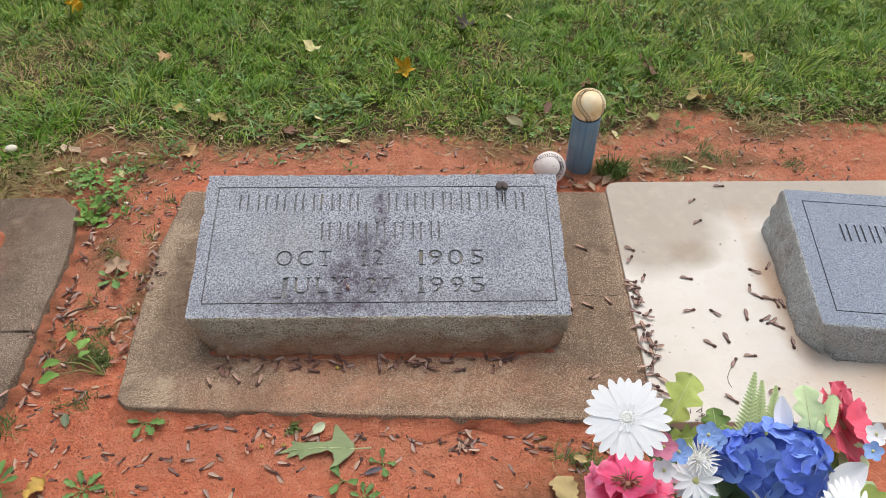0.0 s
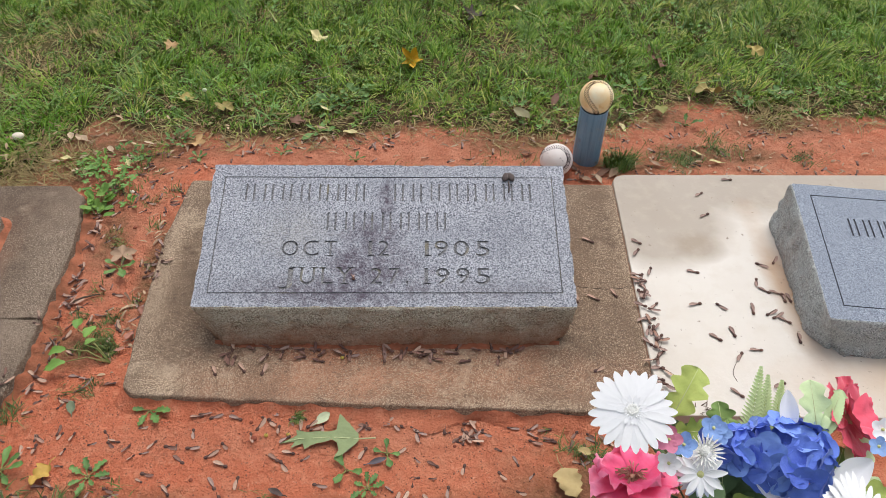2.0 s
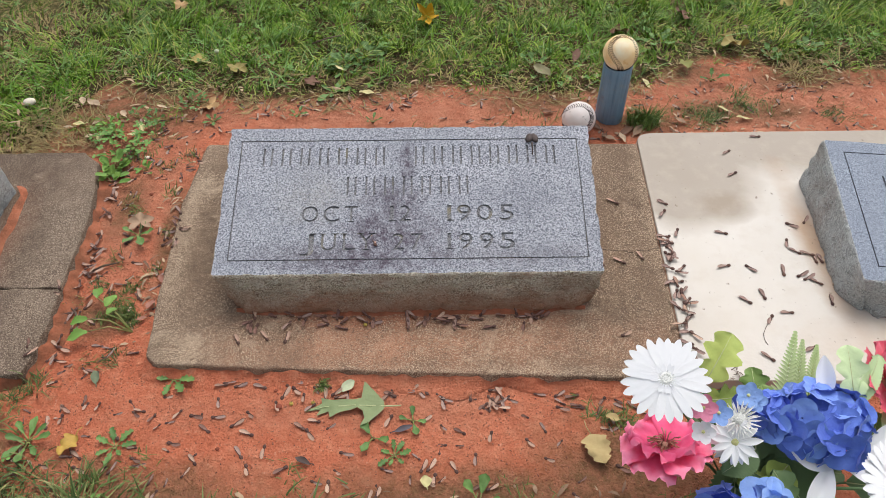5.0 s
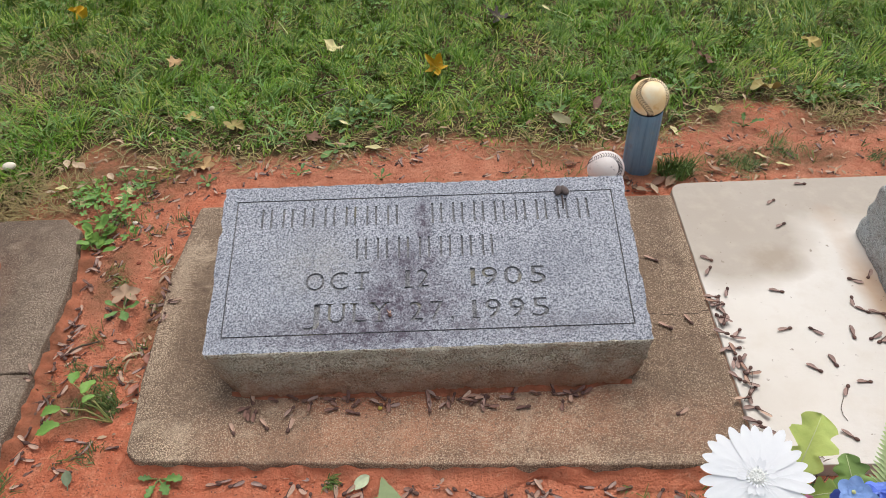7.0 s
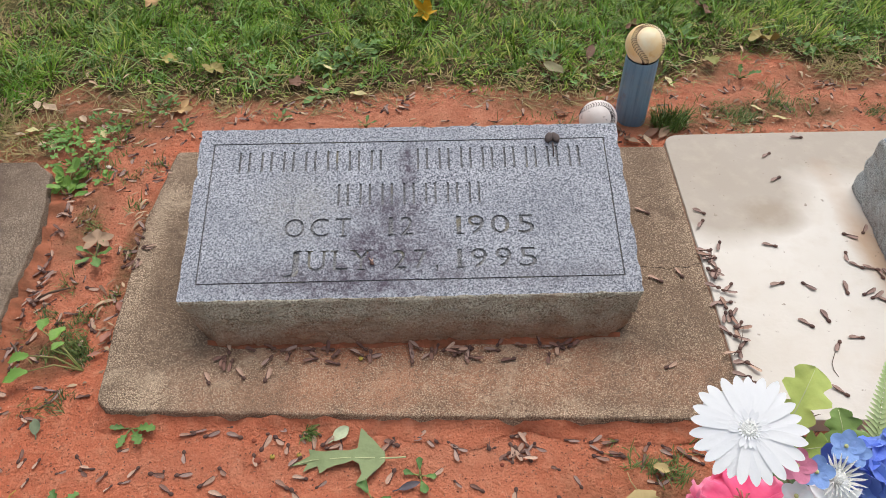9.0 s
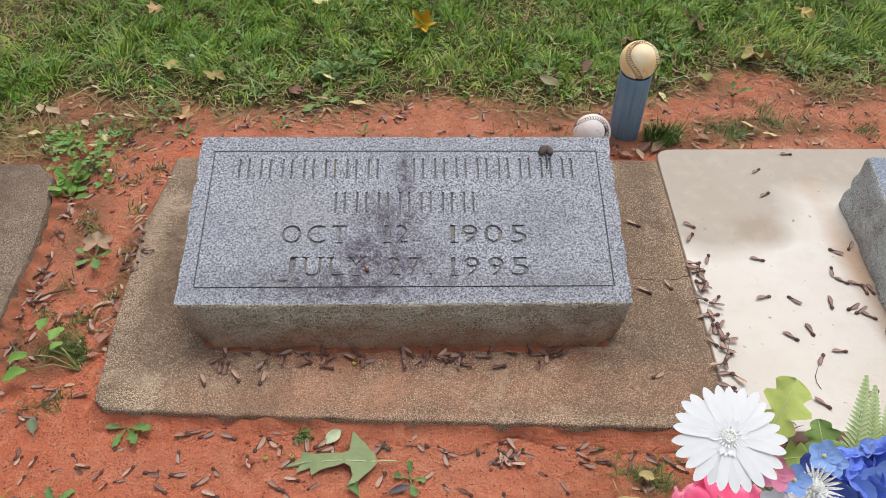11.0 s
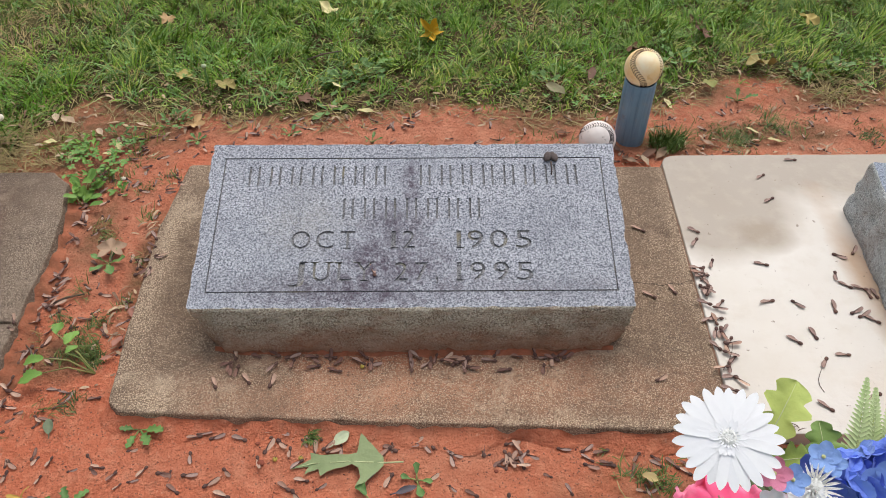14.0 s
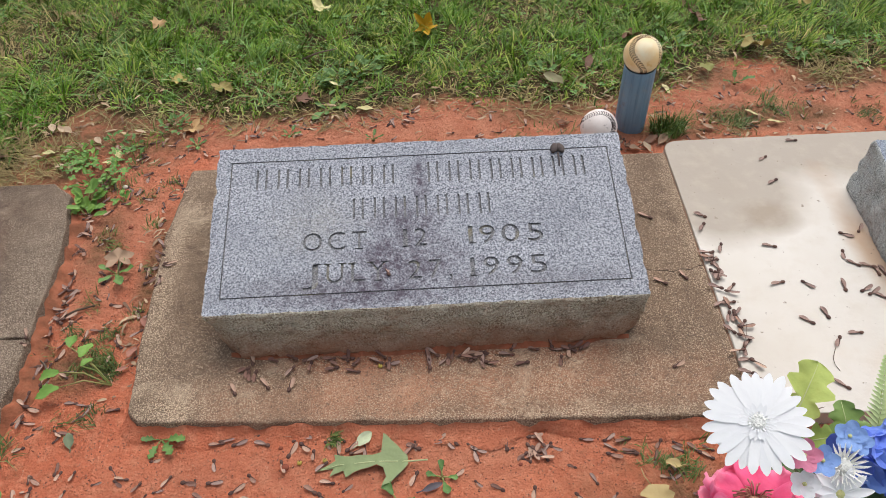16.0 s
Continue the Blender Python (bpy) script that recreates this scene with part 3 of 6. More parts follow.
# ---- concrete slabs ----
def slab(corners, top, material, label, rough, r=0.03, edge=0.008):
    ring = outline(corners, r, 0.012)
    rings = []
    for inset, z, n in ((edge, top, 0.0), (edge * 0.62, top - edge * 0.10, 0.3), (edge * 0.30, top - edge * 0.32, 0.7), (edge * 0.08, top - edge * 0.62, 0.9), (0.0, top - edge, 1.0), (-0.003, top - 0.5 * (top + 0.03), 1.2), (-0.004, -0.03, 1.2)):
        row = []
        for p, nrm in ring:
            k = -inset + rough * n * (noise.noise((p.x * 30, p.y * 30, z * 9)) + 0.6 * noise.noise((p.x * 110, p.y * 110, z * 30)))
            row.append((p.x + nrm.x * k, p.y + nrm.y * k, z))
        rings.append(row)
    bm = loft(rings)
    ob = part("grave_slab", bm, material, None, smooth=False)
    return tagged(ob, label, "grave slab", "slabs under the headstones")


main_slab = slab(((-0.434, -0.122), (-0.25, -0.1325), (0.467, -0.1645), (0.500, 0.458), (-0.464, 0.470), (-0.477, 0.27), (-0.464, 0.03), (-0.450, -0.107)), 0.025, m_slab,
     "brown exposed-aggregate concrete slab with reddish clay stains", 0.0022, 0.009, 0.0042)
slab(((0.4695, -0.168), (1.66, -0.19), (1.68, 0.496), (0.5025, 0.4925)), 0.0265, m_white_slab,
     "pale cream concrete slab, smooth, with tan damp stains", 0.0008, 0.035, 0.0018)
slab(((-1.66, 0.0485), (-0.648, 0.0475), (-0.657, 0.26), (-0.688, 0.405), (-0.730, 0.443), (-1.68, 0.443)), 0.028, m_slab_grey,
     "worn grey concrete slab with clay along its crack", 0.0034, 0.003, 0.003)
slab(((-1.65, -0.142), (-0.650, -0.142), (-0.642, -0.03), (-0.648, 0.0472), (-1.66, 0.0480)), 0.0275, m_slab_grey,
     "worn grey concrete slab piece before the crack", 0.0034, 0.003, 0.003)


# ---- headstones ----
def text_mesh(body, size, x0, x1, s0, depth):
    """Lettering as a solid in stone coordinates: x along, y up the face, through z = 0."""
    cu = bpy.data.curves.new("lettering", "FONT")
    cu.body, cu.size, cu.extrude, cu.resolution_u, cu.offset = body, size, depth, 4, -0.0002
    ob = new("lettering", cu)
    me = bpy.data.meshes.new_from_object(ob.evaluated_get(bpy.context.evaluated_depsgraph_get()))
    bpy.data.objects.remove(ob)
    bm = bmesh.new()
    bm.from_mesh(me)
    bpy.data.meshes.remove(me)
    bmesh.ops.remove_doubles(bm, verts=bm.verts, dist=2e-5)
    bmesh.ops.dissolve_degenerate(bm, edges=bm.edges, dist=1e-6)
    lo, hi = min(v.co.x for v in bm.verts), max(v.co.x for v in bm.verts)
    for v in bm.verts:
        v.co.x = x0 + (v.co.x - lo) / (hi - lo) * (x1 - x0)
        v.co.y += s0
    return bm


def box(x0, x1, y0, y1, z0, z1):
    bm = bmesh.new()
    bmesh.ops.create_cube(bm, size=1, matrix=Matrix.LocRotScale(((x0 + x1) / 2, (y0 + y1) / 2, (z0 + z1) / 2), None, (x1 - x0, y1 - y0, z1 - z0)))
    return bm


def frame_line(x0, x1, y0, y1, w, depth):
    bm = bmesh.new()
    o = [(x0, y0), (x1, y0), (x1, y1), (x0, y1)]
    i = [(x0 + w, y0 + w), (x1 - w, y0 + w), (x1 - w, y1 - w), (x0 + w, y1 - w)]
    lo = [[bm.verts.new((*p, -depth)) for p in ring] for ring in (o, i)]
    hi = [[bm.verts.new((*p, depth)) for p in ring] for ring in (o, i)]
    for a in range(4):
        b = (a + 1) % 4
        bm.faces.new((hi[0][a], hi[0][b], hi[1][b], hi[1][a]))
        bm.faces.new((lo[0][b], lo[0][a], lo[1][a], lo[1][b]))
        bm.faces.new((lo[0][a], lo[0][b], hi[0][b], hi[0][a]))
        bm.faces.new((lo[1][b], lo[1][a], hi[1][a], hi[1][b]))
    return bm


def headstone(m, width, depth, zf, zb, base, cuts, mats, label, chips, bulge=0.014, seed=0, flare=0.002):
    """A low bevel marker: a sawn sloping top face, rock-pitched sides, carving sunk into the top."""
    ring = outline(((-width / 2, 0), (width / 2, 0), (width / 2, depth), (-width / 2, depth)), 0.004, 0.005)
    top = lambda y: zf + (zb - zf) * y / depth
    rings = []
    for f in (0.0, 0.04, 0.10, 0.18, 0.27, 0.36, 0.45, 0.54, 0.63, 0.72, 0.81, 0.90, 1.0):
        row = []
        for p, nrm in ring:
            z = top(p.y) * (1 - f) + (base - 0.006) * f
            q = (p.x * 24 + seed, p.y * 24, z * 30)
            rough = noise.noise(q) + 0.5 * noise.noise(Vector(q) * 3.1)
            side = abs(nrm.x)
            chip = -chips * (1 + 0.8 * side) * max(0.0, noise.noise((p.x * 45 + seed, p.y * 45, 3)) + 0.05)
            out = (bulge * (1 - side) + flare * side) * (0.15 + 1.1 * f - 0.25 * f * f)
            near = max(0.0, 1 - (width / 2 - abs(p.x)) / 0.045) * (1 - min(1, p.y / 0.04))
            out -= near * f * 0.020 * (1 - side) + 0.004 * side * f
            k = chip if f == 0 else chip * 0.4 + out + (0.0055 * rough + 0.003 * noise.noise(Vector(q) * 7)) * min(1, f * 5)
            pull = Vector((-(0.014 if p.x > 0 else 0.030) * near * f * (1 if p.x > 0 else -1), 0))
            yy = p.y + nrm.y * k
            row.append((p.x + nrm.x * k + pull.x, yy, top(yy) if f == 0 else z))
        rings.append(row)
    bm = loft(rings)
    bmesh.ops.recalc_face_normals(bm, faces=bm.faces)
    me = bpy.data.meshes.new("headstone")
    bm.to_mesh(me)
    bm.free()
    ob = new("headstone", me)
    slope = math.atan2(zb - zf, depth)
    lay = Matrix.Translation((0, 0, zf)) @ Matrix.Rotation(slope, 4, "X")
    cm = bpy.data.meshes.new("cutter")
    allc = bmesh.new()
    for cbm in cuts:
        t = bpy.data.meshes.new("t")
        cbm.to_mesh(t)
        cbm.free()
        allc.from_mesh(t)
        bpy.data.meshes.remove(t)
    allc.transform(lay)
    bmesh.ops.recalc_face_normals(allc, faces=allc.faces)
    allc.to_mesh(cm)
    allc.free()
    cut = new("cutter", cm)
    mod = ob.modifiers.new("carve", "BOOLEAN")
    mod.operation, mod.solver, mod.object = "DIFFERENCE", "EXACT", cut
    mod.use_self = mod.use_hole_tolerant = True
    dg = bpy.context.evaluated_depsgraph_get()
    dg.update()
    carved = bpy.data.meshes.new_from_object(ob.evaluated_get(dg))
    ob.modifiers.clear()
    ob.data = carved
    bpy.data.objects.remove(cut)
    carved.materials.clear()
    for mt in mats:
        carved.materials.append(mt)
    inv = lay.inverted()
    carving = set()
    for f in carved.polygons:
        zs = [(inv @ carved.vertices[i].co) for i in f.vertices]
        inside = all(abs(p.x) < width / 2 - 0.012 and 0.012 < p.y < math.hypot(depth, zb - zf) - 0.012 for p in zs)
        if all(abs(p.z) < 0.0005 for p in zs):
            f.material_index, f.use_smooth = 0, False
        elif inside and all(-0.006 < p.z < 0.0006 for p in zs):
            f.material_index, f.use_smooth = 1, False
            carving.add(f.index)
        else:
            f.material_index = 2
    ob.data = bpy.data.meshes.new("empty")
    bpy.data.objects.remove(ob)
    t = thing("headstone", m, label, "headstone", "headstones")
    for name, keep in (("body", False), ("carving", True)):
        bm = bmesh.new()
        bm.from_mesh(carved)
        bm.faces.ensure_lookup_table()
        bmesh.ops.delete(bm, geom=[f for f in bm.faces if (f.index in carving) != keep], context="FACES")
        me = bpy.data.meshes.new(name)
        bm.to_mesh(me)
        bm.free()
        for mt in mats:
            me.materials.append(mt)
        part(name, me, None, t, "sunk carving, coloured darker than the top face" if keep else "")
    bpy.data.meshes.remove(carved)
    return t


D = 0.0024


def bars(x0, x1, n, s0, s1, share=0.42):
    """Plain sunk bars in place of a name, a thin pair for each letter."""
    step, w = (x1 - x0) / n, 0.0034
    return [box(x0 + step * (i + 0.5 + o) - w / 2, x0 + step * (i + 0.5 + o) + w / 2, s0, s1, -D, D) for i in range(n) for o in (-share / 2, share / 2)]


cuts = [frame_line(-0.316, 0.316, 0.0265, 0.2775, 0.0021, D)]
cuts += bars(-0.281, -0.037, 7, 0.222, 0.260, 0.42) + bars(0.002, 0.281, 8, 0.222, 0.262, 0.42) + bars(-0.122, 0.117, 7, 0.157, 0.196, 0.42)
ROW3, ROW4 = 0.1025, 0.0455
for ch, x0, x1, s0 in (("O", -0.192, -0.162, ROW3), ("C", -0.153, -0.125, ROW3), ("T", -0.115, -0.0915, ROW3), ("1", -0.034, -0.027, ROW3), ("2", -0.0158, 0.0035, ROW3),
                       ("1", 0.0695, 0.0766, ROW3), ("9", 0.087, 0.112, ROW3), ("0", 0.122, 0.1505, ROW3), ("5", 0.163, 0.188, ROW3),
                       ("J", -0.190, -0.167, ROW4), ("U", -0.154, -0.128, ROW4), ("L", -0.116, -0.0955, ROW4), ("Y", -0.087, -0.062, ROW4), ("2", -0.028, -0.007, ROW4), ("7", 0.0043, 0.024, ROW4),
                       (",", 0.036, 0.040, ROW4), ("1", 0.0688, 0.0757, ROW4), ("9", 0.0894, 0.1132, ROW4), ("9", 0.126, 0.150, ROW4), ("5", 0.1617, 0.1875, ROW4)):
    cuts.append(text_mesh(ch, 0.047, x0, x1, s0, D))
# serifs: middle, height of the line
for xm, s in ((-0.1033, ROW3), (-0.0287, ROW3), (0.0750, ROW3), (0.0741, ROW4), (-0.0745, ROW4), (-0.1690, ROW4 + 0.0318), (-0.1525, ROW4 + 0.0318), (-0.1295, ROW4 + 0.0318), (-0.1145, ROW4 + 0.0318),
              (-0.0855, ROW4 + 0.0318), (-0.0635, ROW4 + 0.0318)):
    cuts.append(box(xm - 0.0062, xm + 0.0062, s - 0.0003, s + 0.0017, -D * 0.93, D * 1.07))
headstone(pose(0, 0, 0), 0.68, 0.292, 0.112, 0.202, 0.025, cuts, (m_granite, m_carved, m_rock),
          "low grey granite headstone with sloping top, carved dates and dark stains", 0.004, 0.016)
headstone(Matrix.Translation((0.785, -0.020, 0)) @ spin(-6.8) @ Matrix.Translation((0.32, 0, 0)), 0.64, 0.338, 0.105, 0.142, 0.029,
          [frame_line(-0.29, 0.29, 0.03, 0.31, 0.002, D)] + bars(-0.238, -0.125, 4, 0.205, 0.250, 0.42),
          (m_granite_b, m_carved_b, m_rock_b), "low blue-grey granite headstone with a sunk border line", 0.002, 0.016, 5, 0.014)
headstone(Matrix.Translation((-1.135, -0.01, 0)) @ spin(1), 0.62, 0.31, 0.105, 0.142, 0.028,
          [frame_line(-0.28, 0.28, 0.03, 0.28, 0.002, D)], (m_granite_b, m_carved_b, m_rock_b),
          "low grey granite headstone with clay round its foot", 0.003, 0.012, 11)


# ---- clay washed against the stones ----
def silt(path, width, height, base, seed, label, material=None):
    """A low uneven ridge of clay along a path."""
    pts = [Vector(p) for p in path]
    bm, rows = bmesh.new(), []
    total = sum((b - a).length for a, b in zip(pts, pts[1:]))
    n = int(total / 0.006)
    for i in range(n + 1):
        u = i / n * (len(pts) - 1)
        k = min(int(u), len(pts) - 2)
        p = pts[k].lerp(pts[k + 1], u - k)
        d = (pts[k + 1] - pts[k]).normalized()
        nrm = Vector((d.y, -d.x))
        row = []
        for j in range(9):
            s = j / 8
            w = width * (0.75 + 0.7 * noise.noise((p.x * 16, p.y * 16, seed))) * (1 - 0.7 * abs(2 * i / n - 1) ** 6)
            q = p + nrm * (s * w)
            h = height * (1 - s) ** 1.4 * (0.7 + 0.7 * noise.noise((q.x * 40, q.y * 40, seed))) + 0.0012 * noise.noise((q.x * 150, q.y * 150, 2)) * (1 - s)
            row.append(bm.verts.new((q.x, q.y, base + (h if s < 1 else -0.002))))
        rows.append(row)
    for a, b in zip(rows, rows[1:]):
        for j in range(8):
            bm.faces.new((a[j], a[j + 1], b[j + 1], b[j]))
    bmesh.ops.recalc_face_normals(bm, faces=bm.faces)
    ob = part("clay_silt", bm, material or m_silt, None)
    return tagged(ob, label, "clay", kind="stuff")


silt(((-0.312, -0.006), (0.316, -0.010)), 0.023, 0.006, 0.0252, 3, "thin red clay washed against the stone foot", m_silt_dark)
silt(((-0.453, -0.095), (-0.436, -0.1215), (-0.25, -0.1335), (0.0, -0.1445), (0.462, -0.1645)), 0.034, 0.018, 0.003, 9, "red clay washed against the slab front")
silt(((-0.648, -0.14), (-0.641, -0.03), (-0.648, 0.046), (-0.655, 0.26), (-0.686, 0.41)), 0.036, 0.022, 0.002, 13, "red clay washed against the edge of the grey slab", m_silt_dark)
silt(((0.4960, 0.46), (0.4795, 0.15), (0.463, -0.16)), -0.016, 0.0018, 0.0226, 21, "brown dirt settled in the slab joint", m_dirt)
silt(((-1.05, -0.143), (-0.80, -0.143), (-0.652, -0.143)), 0.034, 0.024, 0.002, 27, "dark clay heaped along the front of the grey slab", m_silt_dark)
silt(((-0.835, 0.33), (-0.815, 0.30), (-0.806, 0.10), (-0.800, -0.02), (-0.84, -0.045)), -0.022, 0.009, 0.0282, 7, "red clay heaped against the stone foot", m_silt_dark)
# the shade inside a fine crack, painted as a dark ribbon on the slab
crack = bmesh.new()
prev = None
for i in range(31):
    u = i / 30
    x = 0.368 + 0.112 * u
    y = 0.134 - 0.008 * math.sin(u * 3.1) + 0.004 * noise.noise((u * 7, 1, 2))
    w = 0.0007 + 0.0006 * noise.noise((u * 11, 5, 2))
    pair = [crack.verts.new((x, y - w, 0.0254)), crack.verts.new((x, y + w, 0.0254))]
    if prev:
        crack.faces.new((prev[0], pair[0], pair[1], prev[1]))
    prev = pair
part("crack", crack, m_crack, main_slab, "fine crack, painted as a dark strip")


# ---- pipe and baseballs ----
def pipe(x, y, h, r):
    z0 = gz(x, y) - 0.004
    t = thing("plastic_pipe", pose(x, y, z0), "scuffed blue-grey plastic pipe standing upright in the clay", "pipe")
    bm = bmesh.new()
    rows = []
    for rad, z in ((r, -0.03), (r, h * 0.3), (r * 1.005, h * 0.7), (r, h - 0.0012), (r - 0.001, h), (r - 0.0032, h), (r - 0.0042, h - 0.0012), (r - 0.0042, 0.01)):
        rows.append([bm.verts.new((rad * math.cos(a), rad * math.sin(a), z)) for a in (2 * math.pi * i / 48 for i in range(48))])
    for a, b in zip(rows, rows[1:]):
        for i in range(48):
            bm.faces.new((a[i], a[(i + 1) % 48], b[(i + 1) % 48], b[i]))
    bm.faces.new(rows[-1])
    part("tube_wall", bm, m_pipe, t)


def baseball(at, turn, leather_mat, thread, label):
    R = 0.0385
    t = thing("baseball", Matrix.Translation(at) @ Euler([radians(a) for a in turn]).to_matrix().to_4x4(), label, "baseball", "two baseballs")
    n, A = 240, 0.42

    def seam(u):
        ph = math.pi / 2 - (math.pi / 2 - A) * math.cos(u)
        th = u / 2 + A * math.sin(2 * u)
        return Vector((math.sin(ph) * math.cos(th), math.sin(ph) * math.sin(th), math.cos(ph)))
    line = [seam(4 * math.pi * i / n) for i in range(n)]
    bm = bmesh.new()
    bmesh.ops.create_icosphere(bm, subdivisions=5, radius=R)
    la = np.array([tuple(p) for p in line])
    for v in bm.verts:
        d = v.co.normalized()
        gap = math.acos(min(1.0, float(np.max(la @ np.array(tuple(d))))))
        v.co = d * (R + 0.0004 * math.exp(-(gap / 0.09) ** 2) - 0.0006 * math.exp(-(gap / 0.018) ** 2))
    part("cover", bm, leather_mat, t)
    verts, faces = [], []
    m = 108
    for i in range(m):
        u = 4 * math.pi * (i + 0.5) / m
        p, q = seam(u), seam(u + 0.01)
        tan = (q - p).normalized()
        side = p.cross(tan).normalized()
        for s in (-1, 1):
            a = (p + side * s * 0.012).normalized()
            b = (p + side * s * 0.165 + tan * 0.075).normalized()
            across = (b - a).cross(a).normalized() * 0.026
            k = len(verts)
            for c, lift in ((a, 1.002), (b, 1.004)):
                for d in (-1, 1):
                    verts.append(tuple((c + across * d) * R * lift))
                verts.append(tuple(c * R * (lift + 0.022)))
            faces += [(k, k + 2, k + 5, k + 3), (k + 2, k + 1, k + 4, k + 5), (k, k + 1, k + 2), (k + 3, k + 5, k + 4)]
    part("stitching", mesh_of("stitching", verts, faces, thread, False), thread, t, "dark thread stitching")


PIPE_H = 0.150
pipe(0.460, 0.586, PIPE_H, 0.0325)
baseball((0.460, 0.586, gz(0.460, 0.586) - 0.004 + PIPE_H + 0.0285), (-33, -163, -163), m_ball_aged, m_thread, "aged cream-yellow baseball resting in the top of the pipe")
baseball((0.377, 0.530, gz(0.377, 0.530) + 0.0385), (61, -130, -88), m_ball_white, m_thread_red, "scuffed white baseball lying behind the headstone")


# ---- small pod on the stone ----
def slope_at(x, y):
    return 0.112 + 0.090 * y / 0.292


def pod():
    m = Matrix.Translation((0.231, 0.262, slope_at(0, 0.262))) @ Matrix.Rotation(math.atan2(0.09, 0.292), 4, "X")
    t = thing("dried_pod", m, "small dark dried pod, heart-shaped, lying on the headstone", "seed pod")
    for s in (-1, 1):
        bm = bmesh.new()
        bmesh.ops.create_uvsphere(bm, u_segments=14, v_segments=10, radius=1)
        bmesh.ops.transform(bm, verts=bm.verts, matrix=Matrix.Translation((s * 0.0052, 0.002, 0.0035)) @ Matrix.Rotation(s * 0.35, 4, "Z") @ Matrix.Diagonal((0.0066, 0.0105, 0.0045, 1)))
        for v in bm.verts:
            v.co += Vector((1, 1, 0.6)) * 0.0008 * noise.noise(v.co * 260)
        part("husk", bm, m_pod, t)
    part("stalk", tube(((0, -0.008, 0.003), (0.0006, -0.02, 0.002), (-0.0006, -0.034, 0.0014)), (0.0018, 0.0015, 0.001)), m_pod, t)


pod()


# ---- maple seeds ----
def samara(wing_mat, L, W, curl, seed):
    t = thing("maple_seed", pose(0, 0, 0), "dry winged maple seed, brown, lying flat", "maple seed", "fallen maple seeds")
    bm = bmesh.new()
    bmesh.ops.create_uvsphere(bm, u_segments=10, v_segments=6, radius=1)
    bmesh.ops.transform(bm, verts=bm.verts, matrix=Matrix.Translation((0, 0.000, 0.0020)) @ Matrix.Diagonal((0.0034, 0.0046, 0.0021, 1)))
    bend = lambda u: 0.30 * W * math.sin(u * 2.6)
    wing = lambda u: 0.26 + 0.74 * math.sin(min(1.0, u / 0.62) * 1.57) ** 1.3 if u < 0.62 else max(0.02, 1 - ((u - 0.62) / 0.385) ** 2.4) ** 0.5
    rib = tube([(bend(u) - 0.5 * W * wing(u) * min(1.0, u * 4), L * u, 0.0019 + 0.05 * W + curl * L * u * u) for u in (0.0, 0.2, 0.4, 0.6, 0.8, 0.92)], (0.0013, 0.0011, 0.0008, 0.0006, 0.0005, 0.0003), 5)
    tmp = bpy.data.meshes.new("t")
    rib.to_mesh(tmp)
    rib.free()
    bm.from_mesh(tmp)
    bpy.data.meshes.remove(tmp)
    part("seed", bm, m_seed, t)
    bm = strip(L, W, 12, 4, 0.10, curl, 0.03, 0, seed, wing)
    for v in bm.verts:
        v.co.x += 0.30 * W * math.sin(v.co.y / L * 2.6)
        v.co.z += 0.0016 + 0.0004 * math.sin(v.co.x * 2600)
    part("wing", bm, wing_mat, t)
    return t


KINDS = [samara(m_wing, 0.026, 0.0074, 0.10, 1), samara(m_wing_dark, 0.024, 0.0070, 0.05, 2), samara(m_wing, 0.022, 0.0072, 0.18, 3),
         samara(m_wing_dark, 0.026, 0.0066, 0.12, 4), samara(m_wing_old, 0.024, 0.0064, 0.2, 5), samara(m_wing_old, 0.021, 0.0070, -0.05, 6)]
first_use = [True] * len(KINDS)
dropped, spare = [], []


def drop_seed(kind, x, y, z, yaw, tilt=0.0, scale=1.0):
    m = Matrix.Translation((x, y, z)) @ Matrix.Rotation(yaw, 4, "Z") @ Matrix.Rotation(tilt, 4, "Y") @ Matrix.Scale(scale, 4)
    if len(dropped) >= 290:
        spare.append((kind, m))
        return
    dropped.append(kind)
    if first_use[kind]:
        KINDS[kind].matrix_basis, first_use[kind] = m, False
    else:
        ob = copy_thing(KINDS[kind], m)
        ob.matrix_basis = m


rs = random.Random(12)


def support(x, y):
    """Height of whatever lies uppermost at a place near the graves."""
    if -0.356 < x < 0.356 and -0.02 < y < 0.30:
        return None
    if float(np.interp(y, (-0.15, -0.1, 0.03, 0.27, 0.47), (-0.41, -0.446, -0.468, -0.481, -0.468))) < x < 0.462 + 0.085 * max(0, y) and -0.124 - 0.046 * (x + 0.42) < y < 0.478:
        return 0.0255
    if x > 0.49 and -0.165 < y < 0.490:
        return 0.0268
    if x < -0.645 - 0.1 * max(0.0, y - 0.15) and -0.145 < y < 0.444:
        return 0.0285
    return gz(x, y)


